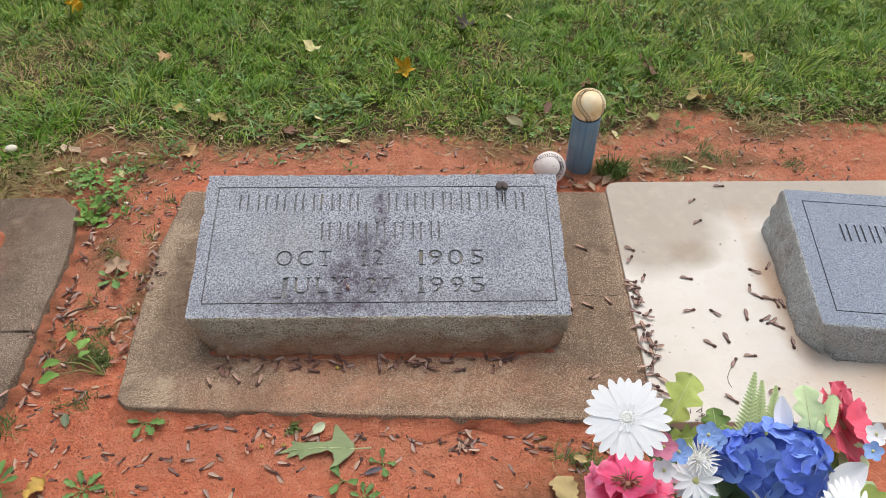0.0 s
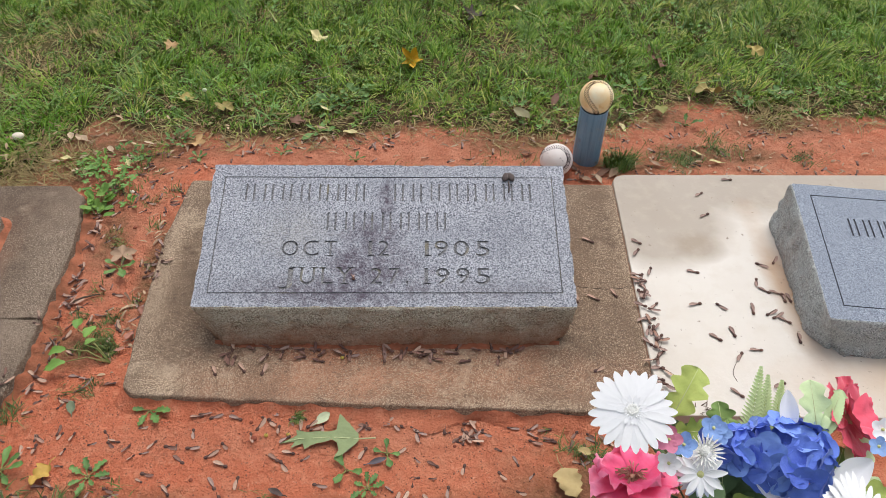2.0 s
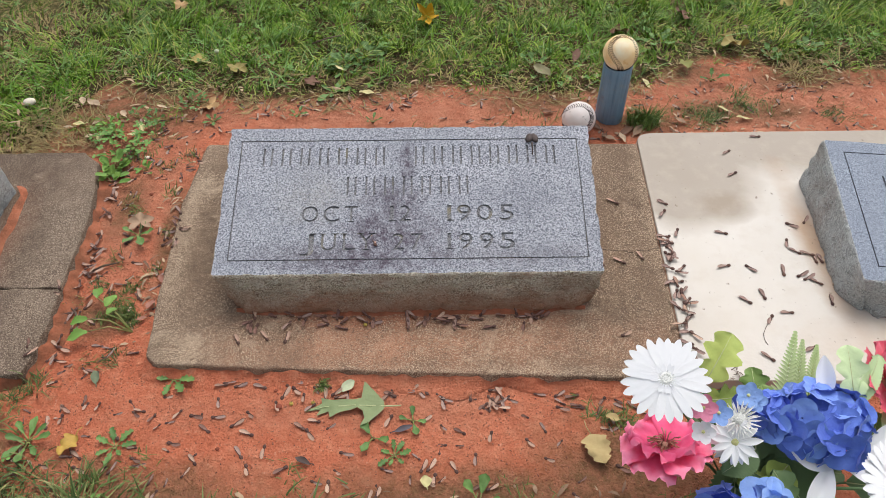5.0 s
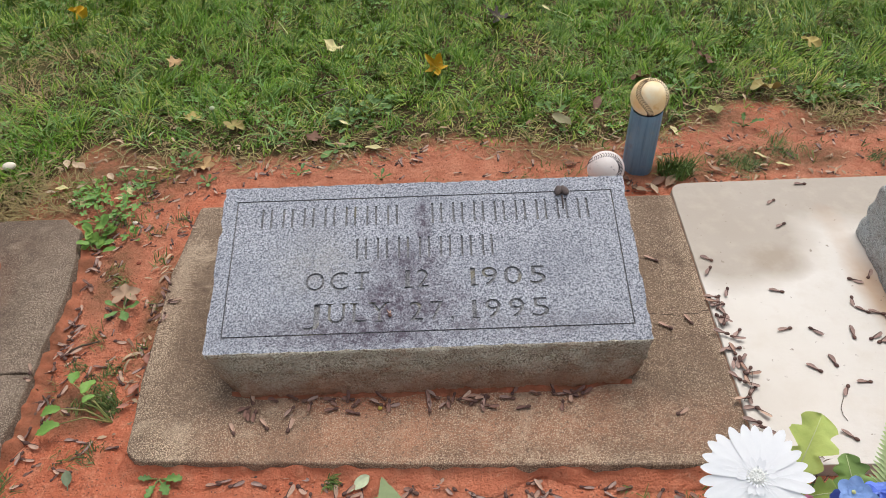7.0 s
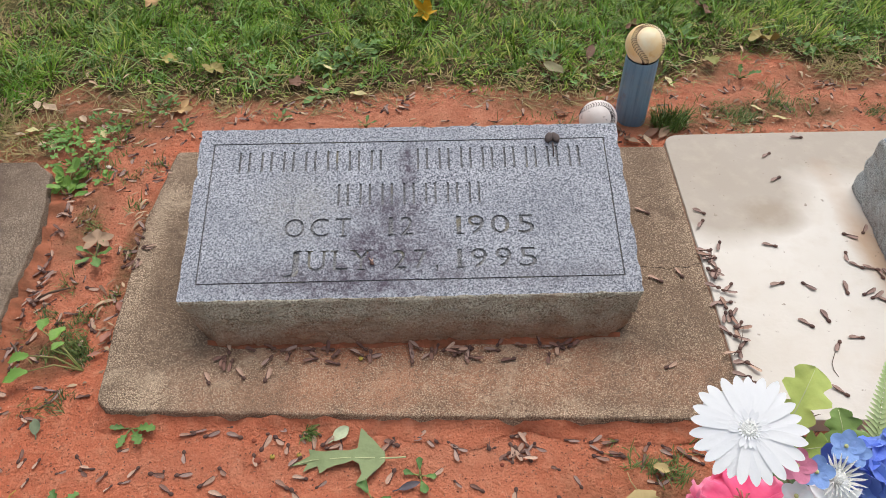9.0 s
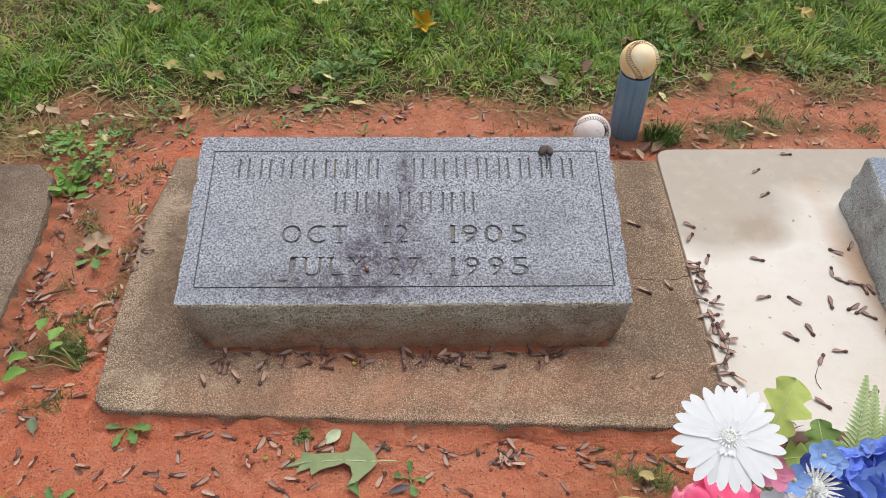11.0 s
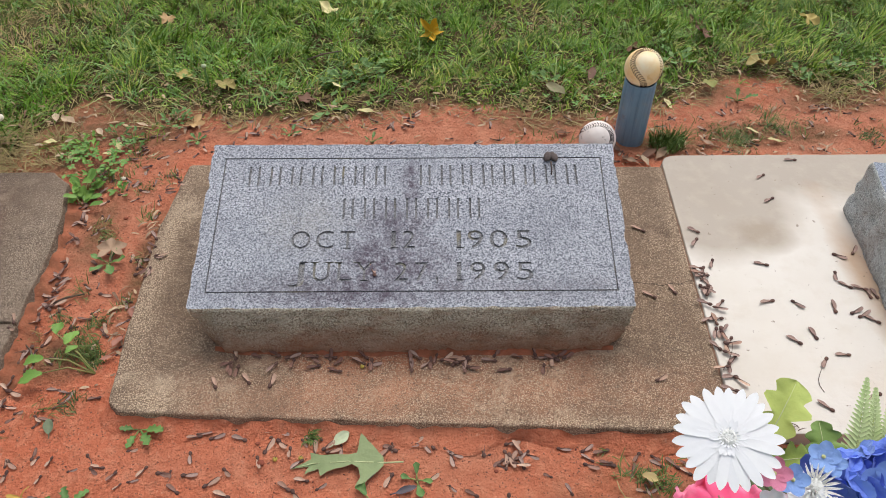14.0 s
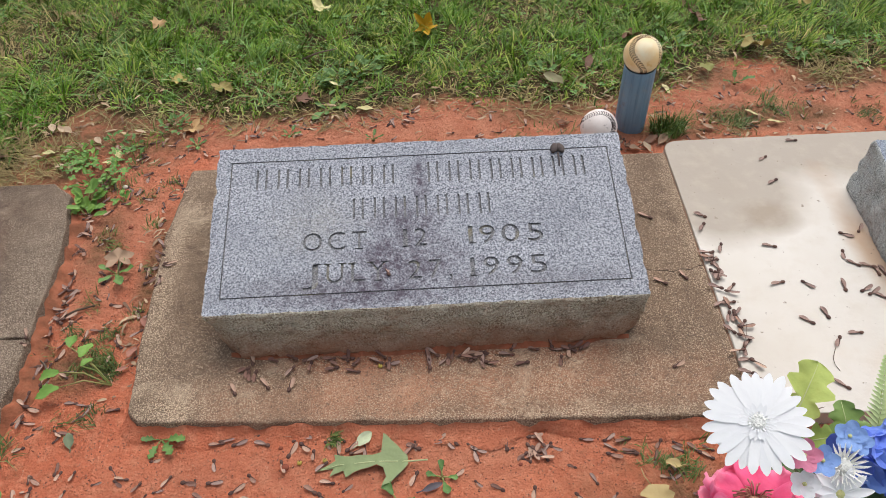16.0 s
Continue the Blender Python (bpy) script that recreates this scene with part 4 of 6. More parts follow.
# on the pale slab: x, y, heading in degrees
for x, y, a in ((0.777, 0.473, 92), (0.696, 0.424, 128), (0.69, 0.351, 124), (0.619, 0.169, 76), (0.601, 0.085, 105), (0.635, 0.083, 227), (0.645, 0.004, 13), (0.615, -0.006, 51), (0.698, 0.06, 356), (0.749, 0.195, 243),
                (0.783, 0.197, 325), (0.733, 0.15, 167), (0.745, 0.114, 54), (0.769, 0.109, 73), (0.77, 0.091, 2), (0.781, 0.091, 11), (0.724, 0.056, 299), (0.734, 0.048, 301), (0.759, 0.036, 55), (0.762, -0.011, 354),
                (0.683, -0.03, 90), (0.645, -0.037, 147), (0.617, -0.131, 49), (0.699, -0.104, 118), (0.861, -0.037, 111)):
    drop_seed(rs.choice((1, 1, 3)), x, y, 0.0266, radians(a), rs.uniform(-0.15, 0.15), rs.uniform(0.88, 1.0))
# a drift along the joint between two slabs
for x, y, a in ((0.517, 0.255, 57), (0.509, 0.236, 146), (0.523, 0.181, 158), (0.485, 0.161, 188), (0.504, 0.143, 101), (0.502, 0.118, 26), (0.486, 0.119, 199), (0.514, 0.084, 140), (0.501, 0.046, 101), (0.486, 0.024, 157),
                (0.495, 0.026, 162), (0.505, 0.005, 143), (0.481, -0.017, 42), (0.502, -0.031, 139)):
    drop_seed(rs.choice((1, 1, 3)), x + 0.003, y, 0.0274, radians(a), rs.uniform(-0.3, 0.3), rs.uniform(0.88, 1.0))
for i in range(26):
    y = 0.17 - 0.33 * (i / 25) + rs.uniform(-0.012, 0.012)
    x = 0.484 + 0.05 * y + abs(rs.gauss(0, 0.006)) + 0.003
    drop_seed(rs.choice((1, 3, 1, 0)), x, y, 0.0269 + rs.uniform(0, 0.005), rs.uniform(0, 6.3), rs.uniform(-0.4, 0.4), rs.uniform(0.8, 1.0))
# along the edge of the grey slab, and behind the stone
for i in range(34):
    y = rs.uniform(-0.10, 0.40)
    x = float(np.interp(y, (-0.1, 0.05, 0.26, 0.40), (-0.640, -0.644, -0.652, -0.680))) + 0.016 + abs(rs.gauss(0, 0.012))
    drop_seed(rs.choice((0, 1, 2, 3, 4, 5)), x, y, gz(x, y) + 0.004, rs.uniform(0, 6.3), rs.uniform(-0.4, 0.4), rs.uniform(0.7, 1.0))
for x, y, a in ((-0.278, 0.649, 300), (-0.211, 0.649, 330), (-0.190, 0.650, 160), (-0.161, 0.657, 20), (-0.067, 0.628, 330), (-0.055, 0.620, 20), (-0.013, 0.632, 70), (-0.013, 0.673, 300), (-0.36, 0.62, 350), (-0.35, 0.60, 80)):
    drop_seed(rs.choice((0, 1, 2, 3)), x, y, gz(x, y) + 0.001, radians(a), rs.uniform(-0.3, 0.3), rs.uniform(0.85, 1.0))
# before the slab
for x, y, a in ((-0.249, -0.248, 72), (-0.262, -0.206, 229), (-0.316, -0.18, 196), (-0.317, -0.215, 276), (-0.284, -0.231, 307), (-0.168, -0.238, 61), (-0.144, -0.225, 83), (-0.174, -0.174, 184), (-0.155, -0.194, 133), (-0.031, -0.173, 141),
                (-0.027, -0.214, 157), (0.0, -0.165, 297), (0.058, -0.157, 85), (0.023, -0.224, 306), (0.033, -0.31, 330), (0.135, -0.248, 173), (0.108, -0.285, 177), (-0.119, -0.329, 185), (-0.046, -0.354, 342), (-0.062, -0.149, 90),
                (0.137, -0.168, 282), (0.134, -0.18, 209), (0.159, -0.205, 21), (-0.126, -0.175, 313), (-0.12, -0.18, 287), (-0.197, -0.143, 246), (-0.225, -0.143, 260), (-0.256, -0.143, 84), (-0.291, -0.156, 294)):
    drop_seed(rs.choice((0, 0, 2, 1)), x, y, gz(x, y) + 0.001, radians(a), rs.uniform(-0.2, 0.2), rs.uniform(0.75, 0.92))
for x, y, a in ((0.140, -0.186, 200), (0.150, -0.192, 120), (0.146, -0.200, 260), (0.156, -0.184, 30), (0.136, -0.196, 320)):
    drop_seed(rs.choice((0, 1)), x, y, gz(x, y) + rs.uniform(0.001, 0.005), radians(a), rs.uniform(-0.4, 0.4), 0.9)
# a drift at the foot of the stone
for i in range(46):
    x = rs.choice((rs.gauss(-0.17, 0.10), rs.gauss(0.11, 0.07), rs.uniform(-0.32, 0.3)))
    y = -0.025 - abs(rs.gauss(0, 0.008)) - (0.016 if rs.random() < 0.2 else 0)
    drop_seed(rs.choice((0, 1, 3, 4, 4, 5, 5)), max(-0.32, min(0.32, x)), y, 0.0262 + rs.uniform(0, 0.003), rs.uniform(0, 6.3), rs.uniform(-0.3, 0.3), rs.uniform(0.72, 0.97))
# along the front edge of the slab
for i in range(34):
    x = rs.uniform(-0.40, 0.42)
    y = -0.142 - 0.049 * (x + 0.437) - abs(rs.gauss(0, 0.014))
    drop_seed(rs.choice((0, 1, 2, 3, 4, 5)), x, y, gz(x, y) + 0.0005, rs.gauss(1.57, 0.7) * rs.choice((-1, 1)), rs.uniform(-0.4, 0.4), rs.uniform(0.65, 1.0))
# over the clay, behind, beside and before the slabs
for i in range(430):
    zone = rs.random()
    if zone < 0.30:
        x, y = rs.uniform(-0.64, 0.40), rs.uniform(-0.37, -0.17)
        if rs.random() < 0.35:
            x = rs.uniform(-0.62, -0.30)
    elif zone < 0.62:
        x, y = rs.uniform(-0.66, -0.46), rs.uniform(-0.14, 0.60)
    else:
        x, y = rs.uniform(-0.55, 1.15), rs.uniform(0.50, 0.74)
    z = support(x, y)
    if z is None or abs(x - 0.46) < 0.04 and abs(y - 0.586) < 0.04 or (x - 0.373) ** 2 + (y - 0.524) ** 2 < 0.0016:
        continue
    drop_seed(rs.choice((0, 1, 2, 3, 0, 2, 4, 5)), x, y, z + rs.uniform(-0.0012, 0.001), rs.uniform(0, 6.3), rs.uniform(-0.5, 0.5), rs.uniform(0.5, 0.95))
# singles on the brown slab
for x, y, a in ((-0.296, -0.082, 30), (-0.247, -0.075, 40), (-0.215, -0.080, -10), (0.372, -0.075, -60), (0.405, 0.095, 60), (0.442, 0.105, 30), (0.365, 0.09, 10), (0.42, 0.26, 60)):
    drop_seed(rs.choice((0, 2)), x, y, 0.0258, radians(a), 0.1, rs.uniform(0.85, 1.0))
drop_seed(0, -0.058, 0.052, slope_at(0, 0.052) + 0.0005, radians(20), 0.0, 0.9)


# the rest of the seeds, strewn over the clay
verts, faces, which = [], [], []
for kind, m in spare:
    for slot, ob in enumerate(KINDS[kind].children):
        k = len(verts)
        verts += [tuple(m @ v.co) for v in ob.data.vertices]
        for f in ob.data.polygons:
            faces.append([k + i for i in f.vertices])
            which.append(0 if ob.name.startswith("seed") else {m_wing: 1, m_wing_dark: 2, m_wing_old: 3}[ob.data.materials[0]])
me = mesh_of("maple_seeds", verts, faces, m_seed)
me.materials.append(m_wing)
me.materials.append(m_wing_dark)
me.materials.append(m_wing_old)
me.polygons.foreach_set("material_index", which)
tagged(new("maple_seeds", me), "dry winged maple seeds strewn thickly over clay", "maple seed", kind="stuff")


# ---- fallen leaves ----
def flat_leaf(x, y, z, yaw, bm, material, label, tilt=(0, 0), stalk=0.0, stalk_mat=None):
    m = Matrix.Translation((x, y, z)) @ Matrix.Rotation(radians(yaw), 4, "Z") @ Euler((radians(tilt[0]), radians(tilt[1]), 0)).to_matrix().to_4x4()
    t = thing("fallen_leaf", m, label, "leaf", "fallen leaves")
    part("leaf_blade", bm, material, t)
    if stalk:
        part("leaf_stalk", tube(((0, 0, 0.0005), (stalk * 0.1, -stalk * 0.5, 0.002), (0, -stalk, 0.001)), (0.001, 0.0009, 0.0008), 5), stalk_mat or material, t)


def oak_leaf():
    """Narrow green oak leaf with bristle-pointed lobes."""
    rim = ((0.003, 0), (0.009, 0.001), (0.027, 0.0175), (0.044, 0.0345), (0.014, 0.038), (0.0115, 0.05), (0.011, 0.082), (0.0155, 0.105), (0.007, 0.103), (-0.001, 0.118), (-0.008, 0.131), (-0.005, 0.105),
           (-0.018, 0.110), (-0.0095, 0.091), (-0.022, 0.087), (-0.015, 0.078), (-0.0045, 0.044), (-0.010, 0.035), (-0.024, 0.031), (-0.0395, 0.037), (-0.033, 0.024), (-0.005, 0.0))
    bm = bmesh.new()
    bm.faces.new([bm.verts.new((x, y, 0)) for x, y in rim])
    bm.normal_update()
    bmesh.ops.triangulate(bm, faces=bm.faces)
    bmesh.ops.subdivide_edges(bm, edges=bm.edges, cuts=2, use_grid_fill=True)
    for v in bm.verts:
        v.co.z = 0.002 + 0.004 * math.sin(v.co.y * 30) + 0.10 * abs(v.co.x) + 0.0012 * math.sin(v.co.y * 160 + abs(v.co.x) * 240)
    m = Matrix.Translation((-0.039, -0.1985, gz(-0.042, -0.196) + 0.004)) @ Matrix.Rotation(radians(90), 4, "Z")
    t = thing("oak_leaf", m, "fresh pale green lobed oak leaf lying on red clay", "leaf", "fallen leaves")
    part("leaf_blade", bm, m_leaf_oak, t)
    part("midrib", tube(((0, -0.028, 0.004), (0, 0, 0.0022), (0, 0.05, 0.0066), (-0.001, 0.1, 0.0034), (-0.007, 0.128, 0.0012)), (0.0013, 0.0013, 0.001, 0.0007, 0.0003), 5), m_vein, t, "pale midrib and stalk")


oak_leaf()
G = gz
for x, y, yaw, size, lobes, depth, mat, label, up in (
        (-0.450, 0.775, 20, 0.030, 5, 0.45, m_leaf_olive, "olive-tan lobed leaf in the grass", 0.012),
        (0.030, 0.998, -30, 0.036, 5, 0.55, m_leaf_yellow, "bright yellow lobed leaf in grass", 0.024),
        (-0.501, 0.646, 200, 0.030, 5, 0.6, m_leaf_tan, "dry tan pointed leaf lying on clay", 0.006),
        (-0.256, 0.715, 70, 0.024, 5, 0.35, m_leaf_brown, "purplish brown leaf at the lawn edge", 0.012),
        (-0.553, 0.232, 15, 0.028, 5, 0.45, m_leaf_brown_pale, "dry grey-brown pointed leaf over a weed", 0.013),
        (0.830, 0.866, 110, 0.042, 5, 0.4, m_leaf_olive, "large dry olive-tan curled leaf at the lawn edge", 0.022),
        (-0.562, 0.818, 60, 0.024, 5, 0.4, m_leaf_olive, "small tan leaf in the grass", 0.014),
        (-0.655, 1.060, 15, 0.022, 6, 0.3, m_leaf_tan, "small tan leaf in the grass", 0.035),
        (0.542, 0.925, 150, 0.028, 5, 0.4, m_leaf_brown, "rust-brown leaf standing in grass", 0.022),
        (0.735, 1.010, 80, 0.030, 5, 0.35, m_leaf_brown, "dark brown leaf sunk in the grass", 0.018),
        (0.22, 1.30, 20, 0.042, 5, 0.5, m_leaf_dark, "dark brown leaf sunk in the grass", 0.020),
        (1.02, 1.06, 10, 0.03, 5, 0.4, m_leaf_olive, "faded leaf in the grass", 0.03),
        (-0.243, 1.108, 60, 0.034, 3, 0.5, m_leaf_pale, "pale cream leaf in the grass", 0.036),
        (-1.02, 1.38, 60, 0.03, 5, 0.5, m_leaf_yellow, "orange-yellow leaf in the grass", 0.036)):
    flat_leaf(x, y, G(x, y) + up, yaw, star_leaf(size, lobes, depth, 1.5 if mat == m_leaf_yellow else 0.7 if up > 0.015 else 0.5, int(abs(x) * 100)), mat, label, (46, 12) if mat == m_leaf_yellow else (14 if up > 0.015 else 3, 8), size * 0.9)
for x, y, yaw, L, W, mat, label, up in (
        (-0.474, 0.030, 160, 0.024, 0.014, m_leaf_pinkish, "torn pinkish brown leaf beside the slab", 0.006),
        (-0.480, -0.006, 120, 0.020, 0.009, m_leaf_pinkish, "torn pinkish brown leaf beside the slab", 0.005),
        (-0.470, 0.075, 30, 0.022, 0.012, m_leaf_pinkish, "torn pinkish brown leaf beside the slab", 0.005),
        (0.343, -0.230, 80, 0.024, 0.016, m_leaf_straw, "small tan leaf in dull grass", 0.010),
        (-0.15, -0.300, 70, 0.026, 0.011, m_leaf_dark, "grey shrivelled leaf on clay", 0.005),
        (-0.100, 0.680, 100, 0.040, 0.020, m_leaf_pale, "cream-tan oval leaf at the edge of the clay", 0.006),
        (-0.180, 0.745, 60, 0.026, 0.010, m_leaf_pale, "narrow pale leaf in the grass", 0.022),
        (0.300, 0.775, 205, 0.080, 0.030, m_leaf_wilt, "grey-green wilted leaf at the lawn edge", 0.014),
        (0.690, 0.800, 175, 0.048, 0.034, m_leaf_olive_green, "yellow-green oval leaf at the lawn edge", 0.014),
        (-0.112, -0.168, -50, 0.028, 0.018, m_leaf_scrap, "pale grey-green leaf scrap beside the slab", 0.005),
        (0.031, -0.339, 10, 0.018, 0.018, m_leaf_pale, "cream leaf scrap on clay", 0.006),
        (-0.668, -0.128, 80, 0.05, 0.045, m_leaf_dark, "dark olive leaf beside the slab", 0.012),
        (-0.02, -0.242, -75, 0.030, 0.010, m_leaf_slate, "dark grey narrow leaf on clay", 0.004),
        (-0.530, -0.146, 20, 0.026, 0.014, m_leaf_sage, "small grey-green leaf on clay", 0.004),
        (-0.690, 0.60, 40, 0.024, 0.014, m_leaf_grey, "pale dry leaf on bare soil", 0.006),
        (-0.745, 0.585, 150, 0.024, 0.012, m_leaf_grey, "grey-tan dry leaf on bare soil", 0.005),
        (-0.60, 0.635, 80, 0.028, 0.010, m_leaf_grey, "grey-tan dry leaf on bare soil", 0.005),
        (-0.72, 0.50, 20, 0.026, 0.012, m_leaf_pale, "pale dry leaf on bare soil", 0.006),
        (-0.80, 0.56, 100, 0.022, 0.010, m_leaf_grey, "grey-tan dry leaf on bare soil", 0.006),
        (-0.64, 0.53, 110, 0.024, 0.012, m_leaf_pale, "pale dry leaf on bare soil", 0.006),
        (-0.764, 0.642, 70, 0.034, 0.024, m_leaf_grey, "curled grey-tan dead leaf on bare soil", 0.006),
        (-0.804, 0.646, 20, 0.024, 0.016, m_leaf_grey, "curled grey-tan dead leaf on bare soil", 0.008),
        (-0.777, 0.572, 110, 0.026, 0.018, m_leaf_pale, "pale dry leaf on bare soil", 0.006),
        (-0.632, 0.542, 30, 0.024, 0.016, m_leaf_pale, "pale dry leaf on bare soil", 0.008),
        (-0.742, 0.528, 140, 0.022, 0.014, m_leaf_grey, "grey-tan dry leaf on bare soil", 0.006),
        (0.463, 0.493, 80, 0.034, 0.016, m_leaf_brown_pale, "curled brown leaf scrap before the pipe", 0.004),
        (0.505, 0.509, -40, 0.038, 0.018, m_leaf_brown_pale, "curled brown leaf scrap before the pipe", 0.006),
        (0.444, 0.517, 150, 0.026, 0.012, m_leaf_brown, "curled brown leaf scrap before the pipe", 0.004),
        (0.481, 0.485, 20, 0.030, 0.014, m_leaf_grey, "curled grey-brown leaf scrap before the pipe", 0.004),
        (0.789, 0.567, 85, 0.032, 0.012, m_leaf_pale, "pale dry leaf behind the slab", 0.004),
        (0.637, 0.549, 60, 0.034, 0.014, m_leaf_brown_pale, "brown curled leaf behind the slab", 0.004),
        (0.33, 0.60, 100, 0.03, 0.014, m_leaf_brown, "brown leaf beside the ball", 0.004),
        (0.47, 0.51, -60, 0.045, 0.016, m_leaf_brown, "brown leaf before the pipe", 0.004),
        (0.43, 0.53, 40, 0.03, 0.014, m_leaf_brown, "brown leaf before the pipe", 0.004),
        (0.75, 0.60, 60, 0.03, 0.010, m_leaf_pale, "pale dry leaf behind the slab", 0.004),
        (0.92, 0.70, 120, 0.034, 0.012, m_leaf_brown, "brown curled leaf behind the slab", 0.004),
        (0.58, 0.70, 20, 0.034, 0.014, m_leaf_pale, "pale dry leaf behind the slab", 0.004),
        (0.40, 0.78, -20, 0.05, 0.02, m_leaf_brown, "brown leaf in the grass", 0.02),
        (0.36, 1.30, 40, 0.03, 0.012, m_leaf_pale, "pale dry leaf in the grass", 0.035),
        (0.59, 1.50, 10, 0.04, 0.02, m_leaf_pale, "pale dry leaf in the grass", 0.035)):
    flat_leaf(x, y, G(x, y) + up, yaw, strip(L, W, 9, 4, 0.25, 0.12, 0.08, 0, int(abs(x) * 99)), mat, label, (4, 8), L * 0.3)

flat_leaf(0.292, -0.256, G(0.30, -0.276) + 0.008, 195, strip(0.056, 0.046, 26, 6, 0.06, 0.05, 0.10, 0, 8, lambda u: float(np.interp(u, (0, 0.1, 0.2, 0.3, 0.42, 0.5, 0.6, 0.72, 0.8, 0.9, 1), (0.25, 0.8, 0.95, 0.72, 1.0, 0.8, 0.92, 0.55, 0.66, 0.36, 0.05)))),
          m_leaf_straw, "pale tan ragged leaf lying on clay", (3, -4), 0.026)


flat_leaf(-0.530, -0.245, G(-0.53, -0.25) + 0.006, 160, strip(0.040, 0.032, 26, 6, 0.15, 0.08, 0.14, 0, 5, lambda u: float(np.interp(u, (0, 0.08, 0.2, 0.28, 0.4, 0.5, 0.58, 0.7, 0.76, 0.9, 1), (0.2, 0.7, 0.9, 0.6, 1.0, 0.9, 0.62, 0.8, 0.5, 0.3, 0.05)))),
          m_leaf_lemon, "crumpled pale yellow leaf lying on clay", (3, 5), 0.016)

for pts, label in ((((0.507, -0.005, 0.032), (0.497, -0.028, 0.038), (0.488, -0.046, 0.031), (0.478, -0.056, 0.0262)), "thin dark dry stem on the slab joint"),
                   (((0.6305, -0.056, 0.0285), (0.6235, -0.066, 0.0290), (0.6170, -0.077, 0.0288), (0.6155, -0.088, 0.0280), (0.6185, -0.099, 0.0272)), "thin dark curved stem on the pale slab")):
    ob = part("dry_stem", tube(pts, 0.0005, 5), m_twig, None)
    tagged(ob, label, "stem", "dry stems")


def pebble(x, y, z, r, seed):
    bm = bmesh.new()
    bmesh.ops.create_icosphere(bm, subdivisions=3, radius=r)
    for v in bm.verts:
        v.co = Vector((v.co.x * 1.2, v.co.y, v.co.z * 0.7)) * (1 + 0.18 * noise.noise(v.co * 60 + Vector((seed, 0, 0))))
    ob = part("pebble", bm, m_pebble, None)
    ob.location = (x, y, z)
    tagged(ob, "small cream-white pebble on the ground", "pebble")


pebble(-0.917, 0.628, G(-0.917, 0.628) + 0.024, 0.012, 1)
pebble(-0.60, 0.45, G(-0.6, 0.45) + 0.002, 0.005, 3)


def bud(x, y, z, r):
    bm = bmesh.new()
    bmesh.ops.create_uvsphere(bm, u_segments=14, v_segments=10, radius=r)
    for v in bm.verts:
        v.co = Vector((v.co.x, v.co.y, v.co.z * 0.85)) * (1 + 0.1 * noise.noise(v.co * 200))
    t = thing("bud", pose(x, y, z), "tiny dried yellow-green bud on the ground", "bud", "fallen buds")
    part("husk", bm, m_bud, t)
    part("stalk", tube(((0, 0, r * 0.7), (r * 0.3, r * 0.4, r * 1.1), (r * 0.8, r * 0.9, r * 1.2)), (0.0006, 0.0005, 0.0004), 5), m_twig, t)


bud(-0.193, -0.192, G(-0.193, -0.192) + 0.003, 0.0036)
bud(-0.157, -0.190, G(-0.157, -0.190) + 0.003, 0.0036)
bud(-0.078, -0.046, 0.0285, 0.0034)
for i, (x, y, r) in enumerate(((-0.213, -0.197, 0.0052), (-0.222, -0.165, 0.0030), (0.06, -0.19, 0.0034), (-0.30, -0.27, 0.003), (0.12, -0.21, 0.0028), (-0.56, 0.33, 0.004))):
    bm = bmesh.new()
    bmesh.ops.create_icosphere(bm, subdivisions=3, radius=r)
    for v in bm.verts:
        v.co = Vector((v.co.x * 1.1, v.co.y, v.co.z * 0.6)) * (1 + 0.2 * noise.noise(v.co * 150 + Vector((i, 0, 0))))
    ob = part("pebble", bm, m_redstone, None)
    ob.location = (x, y, G(x, y) + r * 0.25)
    tagged(ob, "small dark red stone pressed into clay", "pebble", "red stones")


# ---- weeds ----
def weed(x, y, leaves, L, W, label, rise=0.4, teeth=1, seed=0, stems=0.0, spread=6.283, start=0.0, mat=None):
    rnd = random.Random(seed)
    t = thing("weed", pose(x, y, G(x, y)), label, "weed", "weeds in the clay")
    bm = bmesh.new()
    bmesh.ops.create_uvsphere(bm, u_segments=8, v_segments=6, radius=0.004)
    part("crown", bm, m_weed_root, t)
    for i in range(leaves):
        a = start + spread * (i + rnd.uniform(-0.25, 0.25)) / leaves
        l = L * rnd.uniform(0.7, 1.15)
        r = rise * rnd.uniform(0.5, 1.3)
        s = stems * rnd.uniform(0.6, 1.2)
        tip = Vector((math.cos(a) * s, math.sin(a) * s, s * r + 0.002))
        if s:
            part("leaf_stem", tube(((0, 0, 0.002), tip * 0.5 + Vector((0, 0, s * 0.12)), tip), (0.0014, 0.0012, 0.001), 5), m_weed_stem, t)
        lobes = lambda u: 0.16 + 0.1 * u if u < 0.26 else (0.42 + 0.62 * math.sin(math.pi * (u - 0.2) / 0.84) ** 0.7) * (0.76 + 0.24 * math.sin(u * 27 + i)) if u < 0.97 else 0.2
        bm = strip(l, l * W, 18 if teeth else 8, 4, 0.18, -0.12 + 0.3 * rnd.random(), 0.10, 0, rnd.randrange(99),
                   lobes if teeth else lambda u: (0.18 + 0.9 * u ** 0.8) if u < 0.72 else 0.95 * math.cos((u - 0.72) / 0.28 * 1.5))
        ob = part("leaf", bm, mat or m_weed, t)
        ob.matrix_basis = Matrix.Translation(tip) @ Matrix.Rotation(a - math.pi / 2, 4, "Z") @ Matrix.Rotation(math.atan(r * 0.6), 4, "X")


